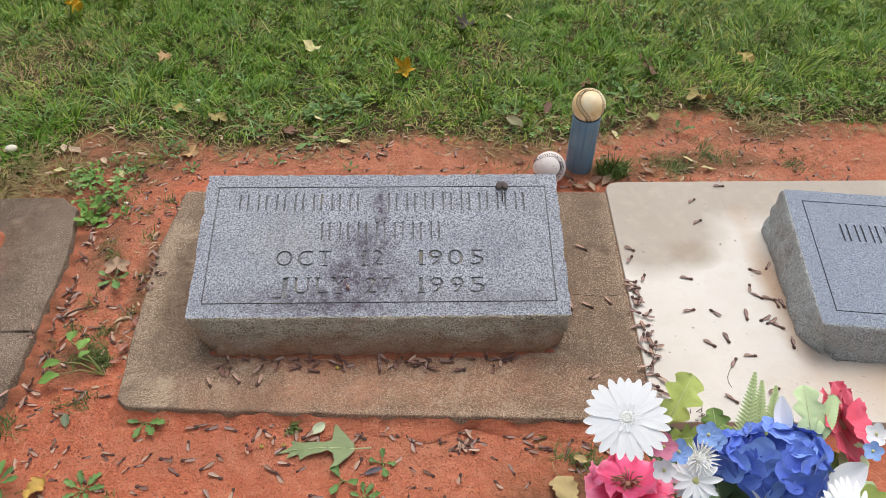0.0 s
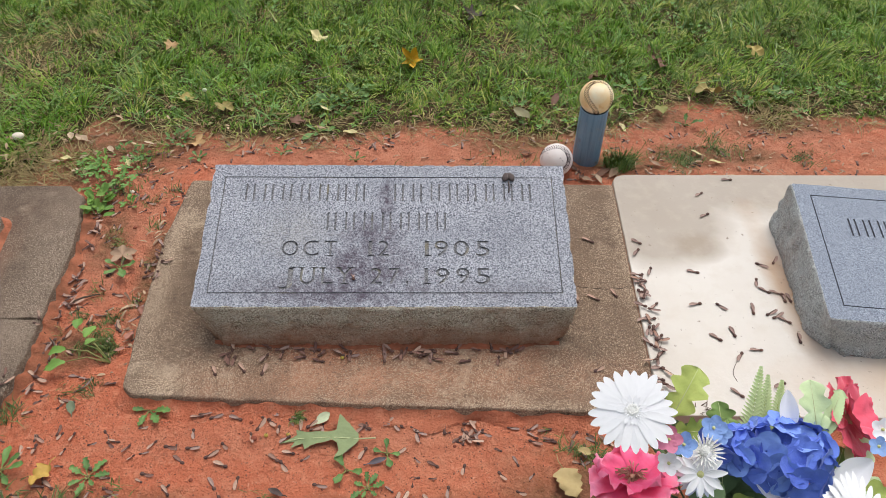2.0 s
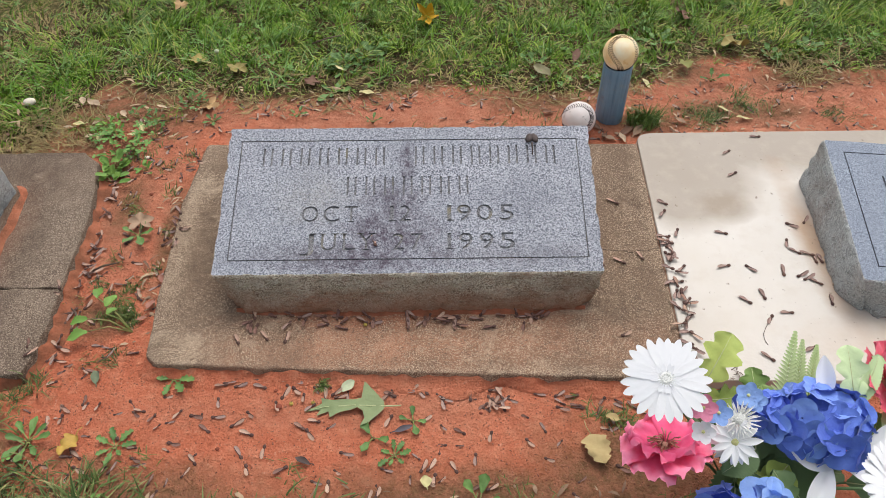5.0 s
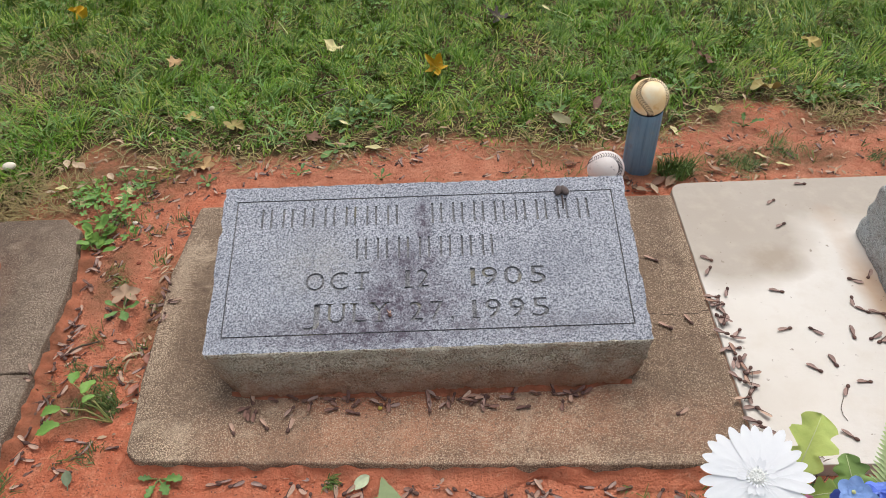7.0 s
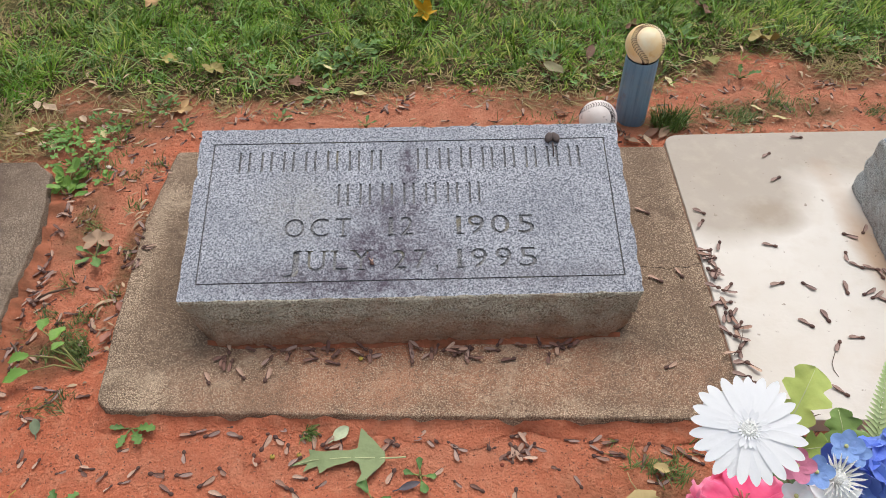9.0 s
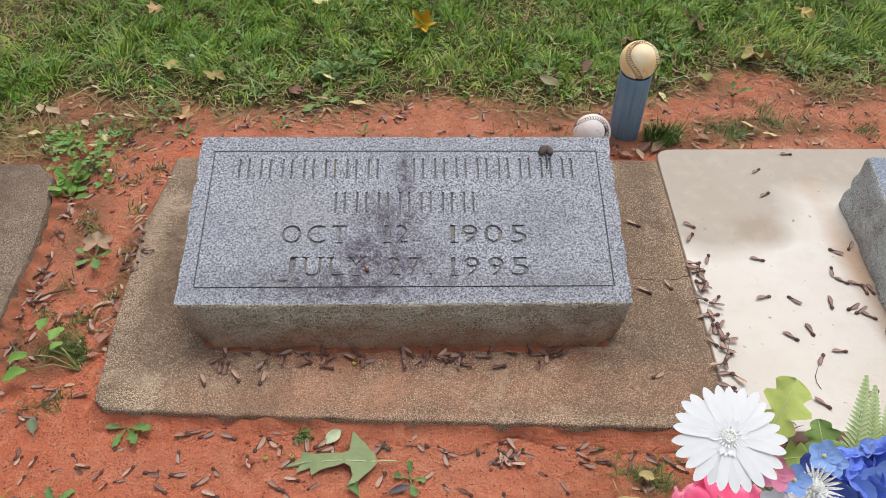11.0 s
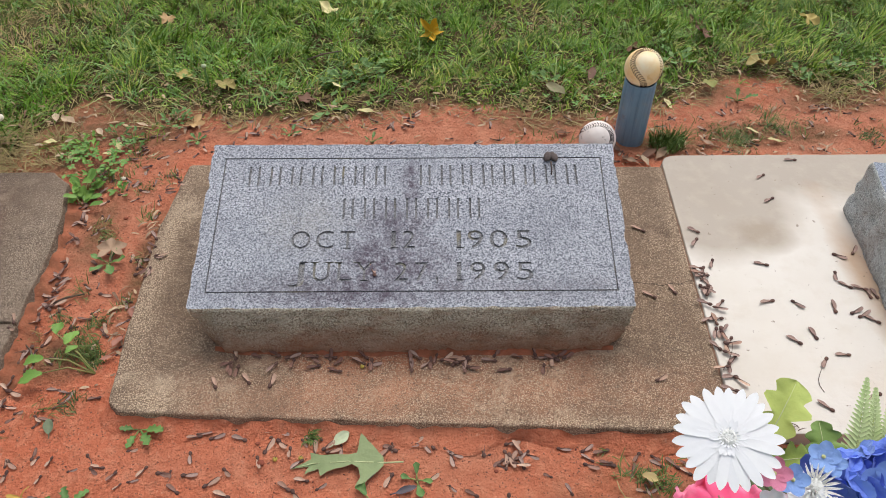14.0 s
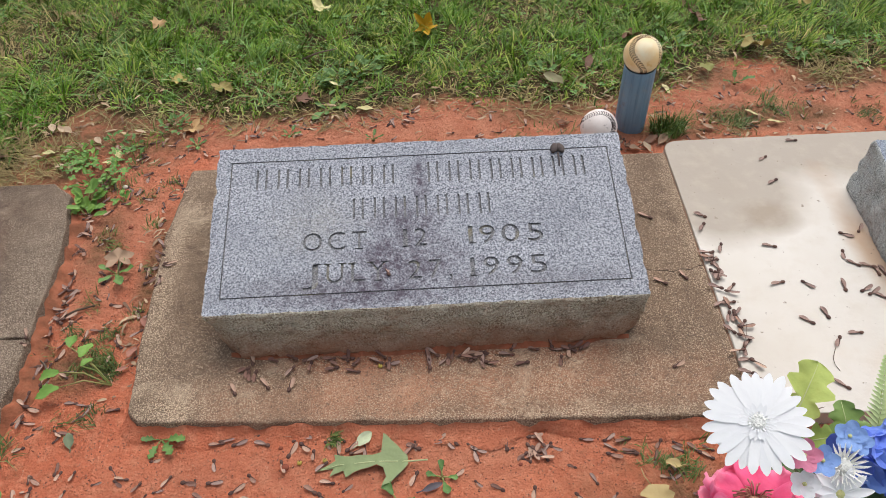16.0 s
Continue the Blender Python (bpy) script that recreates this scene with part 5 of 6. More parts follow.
for x, y, n, L, W, label, rise, teeth, sd, stem in (
        (-0.400, -0.138, 6, 0.034, 0.42, "small green dandelion rosette at the slab corner", 0.35, 1, 1, 0.006),
        (-0.020, -0.285, 7, 0.022, 0.46, "green lobed rosette on bare clay", 0.25, 1, 2, 0.006),
        (-0.055, -0.255, 3, 0.020, 0.75, "three-leaved green seedling on clay", 0.4, 0, 3, 0.010),
        (0.008, -0.222, 4, 0.020, 0.65, "small green seedling beside the oak leaf stalk", 0.4, 0, 4, 0.012),
        (-0.605, -0.252, 8, 0.031, 0.45, "green broad-leaved rosette at the grass edge", 0.5, 0, 5, 0.012),
        (-0.465, -0.262, 7, 0.028, 0.42, "toothed green rosette on clay", 0.25, 1, 6, 0.006),
        (0.110, -0.365, 5, 0.026, 0.7, "green seedlings at the grass edge", 0.8, 0, 7, 0.022),
        (-0.553, 0.205, 5, 0.034, 0.5, "green weed under a dry leaf", 0.5, 0, 10, 0.010),
        (-0.205, 0.688, 5, 0.050, 0.40, "green narrow-leaved weed at the lawn edge", 0.3, 0, 11, 0.004),
        (-0.280, 0.600, 5, 0.022, 0.45, "tiny green seedling behind the stone", 0.6, 1, 12, 0.006),
        (-0.100, 0.575, 5, 0.020, 0.4, "tiny green seedling behind the stone", 0.8, 1, 13, 0.006),
        (0.742, 0.730, 4, 0.034, 0.5, "green seedling with upright leaf behind the slab", 0.9, 1, 14, 0.008),
        (0.640, 0.900, 6, 0.052, 0.36, "toothed green dandelion leaves in the grass", 0.5, 1, 15, 0.008),
        (0.30, 0.80, 4, 0.036, 0.5, "upright green leaves at the lawn edge", 0.9, 0, 16, 0.008),
        (-0.480, 0.585, 5, 0.02, 0.5, "tiny green seedling on clay", 0.5, 0, 17, 0.006),
        (0.92, 0.83, 7, 0.024, 0.8, "round-leaved green weed at the lawn edge", 0.5, 0, 18, 0.012),
        (1.03, 0.86, 8, 0.026, 0.8, "round-leaved green weed at the lawn edge", 0.5, 0, 19, 0.014),
        (-0.20, 0.80, 9, 0.028, 0.8, "clover-like green weed at the lawn edge", 0.6, 0, 20, 0.018),
        (-0.12, 0.83, 9, 0.026, 0.8, "clover-like green weed at the lawn edge", 0.6, 0, 21, 0.018)):
    weed(x, y, n, L, W, label, rise, teeth, sd, stem)


def clump(x, y, r, n, L, label, seed, mat=None):
    """A low bushy weed of many small oval leaves."""
    mat = mat or m_weed
    rnd = random.Random(seed)
    t = thing("weed", pose(x, y, G(x, y)), label, "weed", "weeds in the clay")
    shared = []
    for i in range(4):
        me = bpy.data.meshes.new("leaf")
        bm = strip(L * (0.8 + 0.15 * i), L * 0.62, 8, 4, 0.22, -0.10 + 0.08 * i, 0.06, 0, seed + i, lambda u: 0.22 + 0.85 * math.sin(math.pi * min(1, 0.10 + 0.84 * u)) ** 0.8 if u < 0.98 else 0.2)
        bm.to_mesh(me)
        bm.free()
        me.materials.append(mat)
        me.shade_smooth()
        shared.append(me)
    for i in range(n):
        a, d = rnd.uniform(0, 6.283), r * math.sqrt(rnd.random())
        p = Vector((d * math.cos(a), d * math.sin(a), rnd.uniform(0.004, 0.030) * (1 - 0.5 * d / r)))
        ob = part("leaf", shared[i % 4], mat, t)
        ob.matrix_basis = Matrix.Translation(p) @ Matrix.Rotation(a - math.pi / 2 + rnd.uniform(-0.8, 0.8), 4, "Z") @ Matrix.Rotation(rnd.uniform(-0.1, 0.8), 4, "X")
        if i % 3 == 0:
            part("leaf_stem", tube(((p.x * 0.3, p.y * 0.3, 0), p), 0.001, 4), m_weed_stem, t)


clump(-0.664, 0.408, 0.026, 16, 0.021, "bright green bushy weed beside the slab", 3, m_weed_bright)
clump(-0.652, 0.366, 0.024, 14, 0.022, "bright green broad-leaved weed beside the slab", 4, m_weed_bright)
clump(-0.668, 0.460, 0.042, 22, 0.012, "small-leaved green weed on bare soil", 5, m_weed_bright)
clump(-0.625, 0.478, 0.026, 11, 0.012, "small-leaved green weed on bare soil", 6, m_weed_bright)
clump(-0.690, 0.525, 0.028, 14, 0.012, "small-leaved green weed on bare soil", 7, m_weed_bright)
clump(-0.590, 0.405, 0.014, 8, 0.014, "small-leaved green weed on bare clay", 9, m_weed_bright)
clump(-0.605, 0.545, 0.022, 12, 0.012, "small-leaved green weed on bare soil", 12)
clump(-0.717, 0.562, 0.028, 18, 0.011, "small-leaved green weed on bare soil", 13, m_weed_bright)
clump(-0.655, 0.598, 0.030, 16, 0.010, "small-leaved green weed on bare soil", 14)
clump(-0.618, 0.583, 0.024, 12, 0.010, "small-leaved green weed on bare soil", 15)
clump(-0.540, 0.652, 0.034, 30, 0.011, "grey-green round-leaved weed at the lawn edge", 16)
clump(-0.18, 0.79, 0.05, 40, 0.016, "small-leaved green weed at the lawn edge", 8)


# a lanky weed that leans over the clay
t = thing("weed", pose(-0.50, -0.035, G(-0.5, -0.035)), "lanky green weed leaning over bare clay", "weed", "weeds in the clay")
for i, (ax, ay, az, L, yaw) in enumerate(((-0.070, 0.056, 0.03, 0.034, 100), (-0.050, 0.036, 0.03, 0.036, 70), (-0.076, 0.012, 0.025, 0.036, 195), (-0.068, -0.016, 0.024, 0.042, 205), (-0.044, 0.020, 0.028, 0.024, 50))):
    part("stem", tube(((0, 0, 0), (ax * 0.5, ay * 0.5 + 0.004, 0.022), (ax, ay, az)), (0.0016, 0.0013, 0.001), 5), m_weed_stem, t)
    ob = part("leaf", strip(L * 0.9, L * 0.54, 13, 4, 0.22, -0.15, 0.08, 1.0, i), m_weed_bright, t)
    ob.matrix_basis = Matrix.Translation((ax, ay, az)) @ Matrix.Rotation(radians(yaw - 90), 4, "Z")


# a spent flower stalk in the lawn
t = thing("flower_stalk", pose(-0.494, 0.778, G(-0.494, 0.778)), "green flower stalk with a round pale seed head", "flower stalk")
part("stem", tube(((0, 0, 0), (0.001, 0.002, 0.03), (-0.001, 0.003, 0.056)), (0.0022, 0.002, 0.0018), 7), m_weed, t)
bm = bmesh.new()
bmesh.ops.create_icosphere(bm, subdivisions=3, radius=0.0058)
for v in bm.verts:
    v.co = Vector((v.co.x, v.co.y, v.co.z * 0.8)) * (1 + 0.12 * noise.noise(v.co * 500)) + Vector((-0.001, 0.003, 0.059))
part("seed_head", bm, m_leaf_scrap, t, "round pale green seed head")


# ---- grass ----
def blade_field(name, pts, length, width, lean, material, label, segs=3, seed=1, category="grass", short=None):
    """Tapered bent blades at the points (x, y, z), joined as stuff; short scales their length by place."""
    rg = np.random.default_rng(seed)
    p = np.array(pts, dtype=float)
    n = len(p)
    az, L = rg.normal(0, 0.95, n) + np.array([7.0 * noise.noise((q[0] * 9, q[1] * 9, seed)) for q in p]), rg.uniform(*length, n) * rg.uniform(0.75, 1.1, n) * np.array([0.92 + 0.75 * noise.noise((q[0] * 15, q[1] * 15, 21)) for q in p])
    if short:
        L = L * np.array([short(q[0], q[1]) for q in p])
    W, tilt, bend = rg.uniform(*width, n), rg.uniform(*lean, n), rg.uniform(0.1, 1.1, n)
    d = np.stack([np.cos(az), np.sin(az), np.zeros(n)], 1)
    tw = rg.uniform(-0.8, 0.8, n) + az + np.pi / 2
    s = np.stack([np.cos(tw), np.sin(tw), np.zeros(n)], 1)
    rows, pos, ang = [], p.copy(), tilt
    for i in range(segs + 1):
        w = W * (1.0, 0.95, 0.7, 0.0)[i] if segs == 3 else W * (1 - i / segs)
        if i < segs:
            rows += [pos - s * w[:, None] / 2, pos + s * w[:, None] / 2]
        else:
            rows.append(pos.copy())
        step = (L / segs)[:, None]
        pos = pos + step * (np.sin(ang)[:, None] * d + np.cos(ang)[:, None] * np.array([0, 0, 1]))
        pos[:, 2] = np.maximum(pos[:, 2], p[:, 2] + 0.002)
        ang = ang + bend * 0.55
    k = len(rows)
    v = np.stack(rows, 1).reshape(-1, 3)
    base = np.arange(n)[:, None] * k
    faces = []
    for i in range(segs - 1):
        faces.append(base + np.array([2 * i, 2 * i + 1, 2 * i + 3, 2 * i + 2]))
    quads = np.concatenate(faces)
    tris = base + np.array([2 * segs - 2, 2 * segs - 1, 2 * segs])
    me = mesh_of(name, v.tolist(), quads.tolist() + tris.tolist(), material)
    return tagged(new(name, me), label, category, kind="stuff")


rg = np.random.default_rng(5)


def scatter(n, x0, x1, y0, y1, keep):
    out = []
    for x, y in zip(rg.uniform(x0, x1, n), rg.uniform(y0, y1, n)):
        if keep(x, y):
            out.append((x, y, G(x, y) - 0.003))
    return out


def patchy(x, y, thin=0.0):
    """How thickly the lawn grows here, 0 to 1."""
    v = 0.95 + 0.8 * noise.noise((x * 3.1, y * 3.1, 2.2)) + 0.5 * noise.noise((x * 9, y * 9, 7.0)) - thin
    v -= 0.9 * max(0.0, 1 - ((x + 1.15) / 0.28) ** 2 - ((y - 1.12) / 0.20) ** 2)
    v -= 0.8 * max(0.0, 1 - ((x + 0.66) / 0.16) ** 2 - ((y - 0.60) / 0.09) ** 2)
    if x < -0.75:
        v -= 0.5 * max(0.0, 1 - abs(y - 0.5) / 0.14)
        v -= 0.35 * max(0.0, 1 - abs(y - 0.95) / 0.5)
    return v


def lawn(x, y):
    d = y - lawn_edge(x) + 0.05 * noise.noise((x * 16, y * 16, 1))
    if d < -0.02:
        return False
    tufty = min(1.0, max(0.22, 0.85 + 1.9 * noise.noise((x * 21, y * 21, 5))))
    return rg.random() < min(1.0, 0.22 + max(0, d) / 0.10) * min(1.0, max(0.12, patchy(x, y))) * tufty


def front_lawn(x, y):
    d = front_edge(x) - y + 0.05 * noise.noise((x * 16, y * 16, 1))
    return d > -0.02 and rg.random() < min(1.0 if x < -0.40 else 0.5, 0.15 + max(0, d) / 0.09) * min(1.0, max(0.12, (1.0 if x < -0.45 else 0.55) + 1.6 * noise.noise((x * 14, y * 14, 8))))


near = scatter(190000, -1.6, 2.0, 0.45, 1.75, lawn)
blade_field("lawn_grass", near, (0.026, 0.066), (0.0020, 0.0042), (0.3, 1.4), m_grass, "mown green lawn grass with bent blades", seed=2,
            short=lambda x, y: min(1.0, 0.5 + 3.2 * max(0.0, y - lawn_edge(x))))
far = scatter(60000, -3.6, 3.8, -2.8, 4.0, lambda x, y: (y > 1.7 or y < -0.7 or x < -1.55 or x > 1.95) and (lawn(x, y) or y < front_edge(x) or abs(x) > 1.75))
blade_field("lawn_grass", far, (0.04, 0.075), (0.005, 0.009), (0.25, 1.2), m_grass, "mown green lawn grass round the grave plot", seed=3)
fr = scatter(60000, -1.1, 1.1, -0.75, -0.13, front_lawn)
blade_field("lawn_grass", fr, (0.025, 0.055), (0.002, 0.0036), (0.4, 1.35), m_grass_front, "thin green grass at the front of the clay bed", seed=4)
long = scatter(8000, -1.3, 1.6, 0.6, 1.5, lambda x, y: y - lawn_edge(x) > 0.02 and rg.random() < 0.25 + 0.7 * (-1.0 < x < -0.25 and y < 1.0) and noise.noise((x * 8, y * 8, 31)) > -0.1)
blade_field("long_grass", long, (0.06, 0.12), (0.0022, 0.0038), (0.7, 1.35), m_grass_long, "long pale green grass blades lying over the lawn", seed=12)
dry = scatter(56000, -1.6, 2.0, 0.45, 1.6, lambda x, y: y - lawn_edge(x) > -0.05 and rg.random() < (0.08 if y < 0.95 else 0.035) * (0.5 if x > 0.3 else 1.0) + 0.06 * (x < -0.3) + 0.5 * (y - lawn_edge(x) < 0.16) + 0.25 * (x < -0.8) + 0.6 * (patchy(x, y) < 0.55) + 0.3 * (noise.noise((x * 21, y * 21, 5)) < -0.15))
dry += scatter(1600, -1.1, 1.1, -0.7, -0.13, front_lawn)
blade_field("dry_grass", dry, (0.03, 0.075), (0.0014, 0.0028), (1.0, 1.5), m_straw, "dry straw lying between the grass blades", seed=6)


def tuft(x, y, r, n, length, label, lean=(0.1, 0.9), seed=0, mat=None):
    rr = np.random.default_rng(seed)
    pts = []
    for _ in range(n):
        a, d = rr.uniform(0, 6.28), r * rr.uniform(0, 1) ** 0.7
        px, py = x + d * math.cos(a), y + d * math.sin(a)
        z = support(px, py)
        pts.append((px, py, (z if z is not None else G(px, py)) - 0.002))
    ob = blade_field("grass_tuft", pts, length, (0.0012, 0.0024), lean, mat or m_grass, label, seed=seed + 40, category="grass tuft")
    ob["kind"] = "stuff"


tuft(-0.88, 0.49, 0.06, 160, (0.03, 0.06), "clump of pale dry grass behind the slab", (0.5, 1.4), 77, m_straw)
tuft(-1.05, 0.52, 0.09, 200, (0.03, 0.06), "clump of pale dry grass behind the slab", (0.5, 1.4), 78, m_straw)
tuft(-0.78, 0.50, 0.06, 150, (0.02, 0.05), "clump of pale dry grass behind the slab", (0.6, 1.4), 79, m_straw)
tuft(-0.75, 0.56, 0.06, 120, (0.02, 0.05), "thin green grass on bare soil", (0.3, 1.3), 80)
tuft(-0.60, 0.60, 0.05, 60, (0.02, 0.04), "thin green grass on bare soil", (0.3, 1.3), 81)
for i, (x, y, r, n) in enumerate(((0.34, -0.23, 0.03, 90), (0.30, -0.215, 0.02, 30), (0.36, -0.40, 0.05, 120), (0.22, -0.375, 0.04, 60), (0.42, -0.39, 0.04, 80), (0.44, -0.19, 0.03, 50))):
    tuft(x, y, r, n, (0.015, 0.04), "sparse dull grass beside the flowers", (0.6, 1.45), 90 + i, m_grass_dull)
for i, (x, y, r, n) in enumerate(((-0.70, -0.165, 0.03, 90), (-0.66, -0.175, 0.025, 60), (-0.76, -0.17, 0.04, 110), (-0.63, -0.15, 0.02, 40))):
    tuft(x, y, r, n, (0.02, 0.045), "dull green grass at the front of the grey slab", (0.4, 1.4), 200 + i, m_grass_front)
tuft(0.545, -0.172, 0.024, 60, (0.015, 0.035), "dry brown grass at the edge of the pale slab", (0.4, 1.3), 101, m_twig)
tuft(0.536, 0.562, 0.036, 520, (0.026, 0.050), "dense green grass tuft beside the pipe", (0.05, 0.7), 1, m_grass_tuft)
for i, (x, y, r, n) in enumerate(((0.669, 0.604, 0.030, 100), (0.70, 0.582, 0.032, 130), (0.74, 0.605, 0.032, 130), (0.785, 0.645, 0.024, 70), (0.794, 0.614, 0.026, 80), (0.879, 0.649, 0.022, 50), (0.992, 0.597, 0.030, 110))):
    tuft(x, y, r, n, (0.010, 0.024), "mossy dull green grass on bare clay", (0.2, 1.4), 160 + i, m_sprig)
for i, (x, y, r, n) in enumerate(((0.975, 0.81, 0.04, 130), (0.985, 0.755, 0.035, 110), (1.04, 0.785, 0.045, 130), (-0.812, 0.558, 0.035, 110), (-0.86, 0.60, 0.04, 110), (-0.86, 0.50, 0.05, 150), (-0.96, 0.49, 0.06, 170), (-0.77, 0.60, 0.05, 70), (-0.90, 0.56, 0.05, 120))):
    tuft(x, y, r, n, (0.03, 0.07), "pale dry grass stalks at the lawn edge", (0.7, 1.45), 180 + i, m_straw)
for i, (x, y, r, n) in enumerate(((-0.522, -0.004, 0.026, 130), (-0.60, 0.30, 0.025, 40), (-0.58, 0.14, 0.02, 36), (-0.50, 0.22, 0.015, 24), (-0.55, 0.42, 0.025, 36), (-0.50, 0.45, 0.02, 26), (-0.63, 0.03, 0.02, 24), (0.70, 0.56, 0.05, 90), (0.80, 0.66, 0.06, 100), (0.30, 0.58, 0.05, 50), (-0.42, -0.30, 0.04, 40), (-0.56, 0.00, 0.03, 60), (-0.53, 0.05, 0.02, 40), (-0.575, 0.28, 0.02, 40), (-0.52, 0.33, 0.02, 24), (0.22, 0.56, 0.05, 60), (0.66, 0.60, 0.07, 110),
                                  (0.82, 0.62, 0.05, 60), (0.28, -0.178, 0.012, 12), (0.37, -0.19, 0.02, 12), (-0.60, 0.50, 0.05, 90), (-0.63, 0.44, 0.04, 60), (0.17, -0.36, 0.04, 50), (1.02, 0.60, 0.06, 70),
                                  (-0.56, -0.10, 0.02, 30), (0.02, 0.545, 0.03, 24), (-0.49, 0.10, 0.02, 26), (-0.18, -0.31, 0.03, 30))):
    tuft(x, y, r, n, (0.012, 0.034), "thin grass sprigs in bare clay", (0.3, 1.35), 10 + i, m_grass_dull)
for i, (x, y, r, n) in enumerate(((-0.587, 0.070, 0.018, 70), (-0.569, 0.047, 0.018, 90), (-0.529, 0.011, 0.020, 120), (-0.504, -0.014, 0.016, 90), (-0.522, 0.074, 0.022, 70), (-0.516, -0.093, 0.022, 60), (-0.55, 0.03, 0.014, 50))):
    tuft(x, y, r, n, (0.008, 0.022), "dark green wispy sprigs in bare clay", (0.2, 1.4), 140 + i, m_sprig)
tuft(-0.150, -0.1525, 0.010, 120, (0.010, 0.024), "small spiky green tuft at the slab edge", (0.5, 1.4), 120, m_grass_front)


def leaflets(name, pts, size, material, label, seed):
    """Small round leaves, three to a stalk, joined as stuff."""
    rr = np.random.default_rng(seed)
    verts, faces = [], []
    for x, y, z in pts:
        h, a0 = rr.uniform(0.012, 0.034), rr.uniform(0, 6.28)
        for j in range(3):
            a, s = a0 + j * 2.1, size * rr.uniform(0.7, 1.2)
            k = len(verts)
            ca, sa = math.cos(a), math.sin(a)
            for u, w, dz in ((0.05, 0, 0), (0.6, -0.5, 0.12), (1.1, -0.42, 0.1), (1.25, 0, 0.0), (1.1, 0.42, 0.1), (0.6, 0.5, 0.12)):
                verts.append((x + s * (u * ca - w * sa), y + s * (u * sa + w * ca), z + h + s * dz + rr.uniform(-0.001, 0.001)))
            faces += [(k, k + 1, k + 2, k + 3), (k, k + 3, k + 4, k + 5)]
    me = mesh_of(name, verts, faces, material)
    tagged(new(name, me), label, "clover", kind="stuff")


cl = scatter(9000, -1.5, 1.8, 0.45, 1.6, lambda x, y: y - lawn_edge(x) > -0.01 and noise.noise((x * 4, y * 4, 11)) + 0.5 * noise.noise((x * 13, y * 13, 3)) > 0.24 and rg.random() < 0.34)
cl += scatter(1300, -0.74, -0.60, 0.43, 0.56, lambda x, y: rg.random() < 0.08 and noise.noise((x * 14, y * 14, 3)) > 0.0)
cl += scatter(900, -1.0, 0.6, -0.7, -0.2, lambda x, y: front_lawn(x, y) and rg.random() < 0.4)
leaflets("clover_patch", cl, 0.0068, m_clover, "small round-leaved clover and chickweed among the grass", 9)


def crumbs():
    """Seed hulls and soil crumbs strewn over the clay."""
    rr = random.Random(77)
    verts, faces = [], []
    for _ in range(4600):
        z = rr.random()
        if z < 0.5:
            x, y = rr.uniform(-0.66, 0.45), rr.uniform(-0.40, -0.13)
        elif z < 0.72:
            x, y = rr.uniform(-0.68, -0.45), rr.uniform(-0.15, 0.6)
        else:
            x, y = rr.uniform(-0.6, 1.2), rr.uniform(0.48, 0.82)
        if support(x, y) != G(x, y):
            continue
        h, a, L, w = G(x, y) + 0.0008, rr.uniform(0, 6.28), rr.uniform(0.0009, 0.0036), rr.uniform(0.0004, 0.0013)
        c, s = math.cos(a), math.sin(a)
        k = len(verts)
        for u, v, dz in ((-1, -1, -0.3), (1, -0.7, -0.3), (1, 0.7, -0.3), (-1, 1, -0.3), (0.1, 0, 1.0)):
            verts.append((x + c * u * L / 2 - s * v * w, y + s * u * L / 2 + c * v * w, h + dz * w))
        faces += [(k, k + 1, k + 4), (k + 1, k + 2, k + 4), (k + 2, k + 3, k + 4), (k + 3, k, k + 4)]
    tagged(new("seed_crumbs", mesh_of("seed_crumbs", verts, faces, m_debris, False)), "dark brown seed hulls and crumbs strewn over clay", "debris", kind="stuff")


def litter():
    """Curled scraps of dead leaf along the lawn edge and over the clay."""
    rr = random.Random(31)
    verts, faces = [], []
    for i in range(800):
        if i < 330:
            x = rr.uniform(-1.1, 1.3)
            y = lawn_edge(x) + rr.gauss(-0.01, 0.05)
        elif i < 520:
            x, y = rr.uniform(0.40, 1.25), rr.choice((rr.uniform(0.49, 0.80), 0.50 + abs(rr.gauss(0, 0.05))))
        elif i < 590:
            x, y = rr.uniform(-0.95, -0.52), rr.uniform(0.44, 0.70)
        elif i < 640:
            x, y = -0.47 - abs(rr.gauss(0, 0.03)), rr.uniform(-0.1, 0.45)
        else:
            x, y = rr.uniform(-0.7, 0.5), rr.uniform(-0.50, -0.34)
        z = support(x, y)
        if z is None or z != G(x, y):
            continue
        a, L, w, c = rr.uniform(0, 6.28), rr.uniform(0.006, 0.03), rr.uniform(0.0015, 0.007), rr.uniform(-0.4, 0.6)
        ca, sa, k = math.cos(a), math.sin(a), len(verts)
        z += 0.001 + max(0, y - lawn_edge(x)) * 0.12
        for t, wd in ((0, 0.25), (0.3, 1), (0.7, 0.9), (1, 0.15)):
            for s in (-1, 1):
                u, v = L * t, w * wd * s / 2
                verts.append((x + u * ca - v * sa, y + u * sa + v * ca, z + c * L * t * (1 - t) * 2 + 0.25 * abs(v) + rr.uniform(0, 0.001)))
        faces += [(k + 2 * j, k + 2 * j + 1, k + 2 * j + 3, k + 2 * j + 2) for j in range(3)]
    tagged(new("leaf_litter", mesh_of("leaf_litter", verts, faces, m_litter)), "scraps of dead brown leaves along the lawn edge", "leaf litter", kind="stuff")


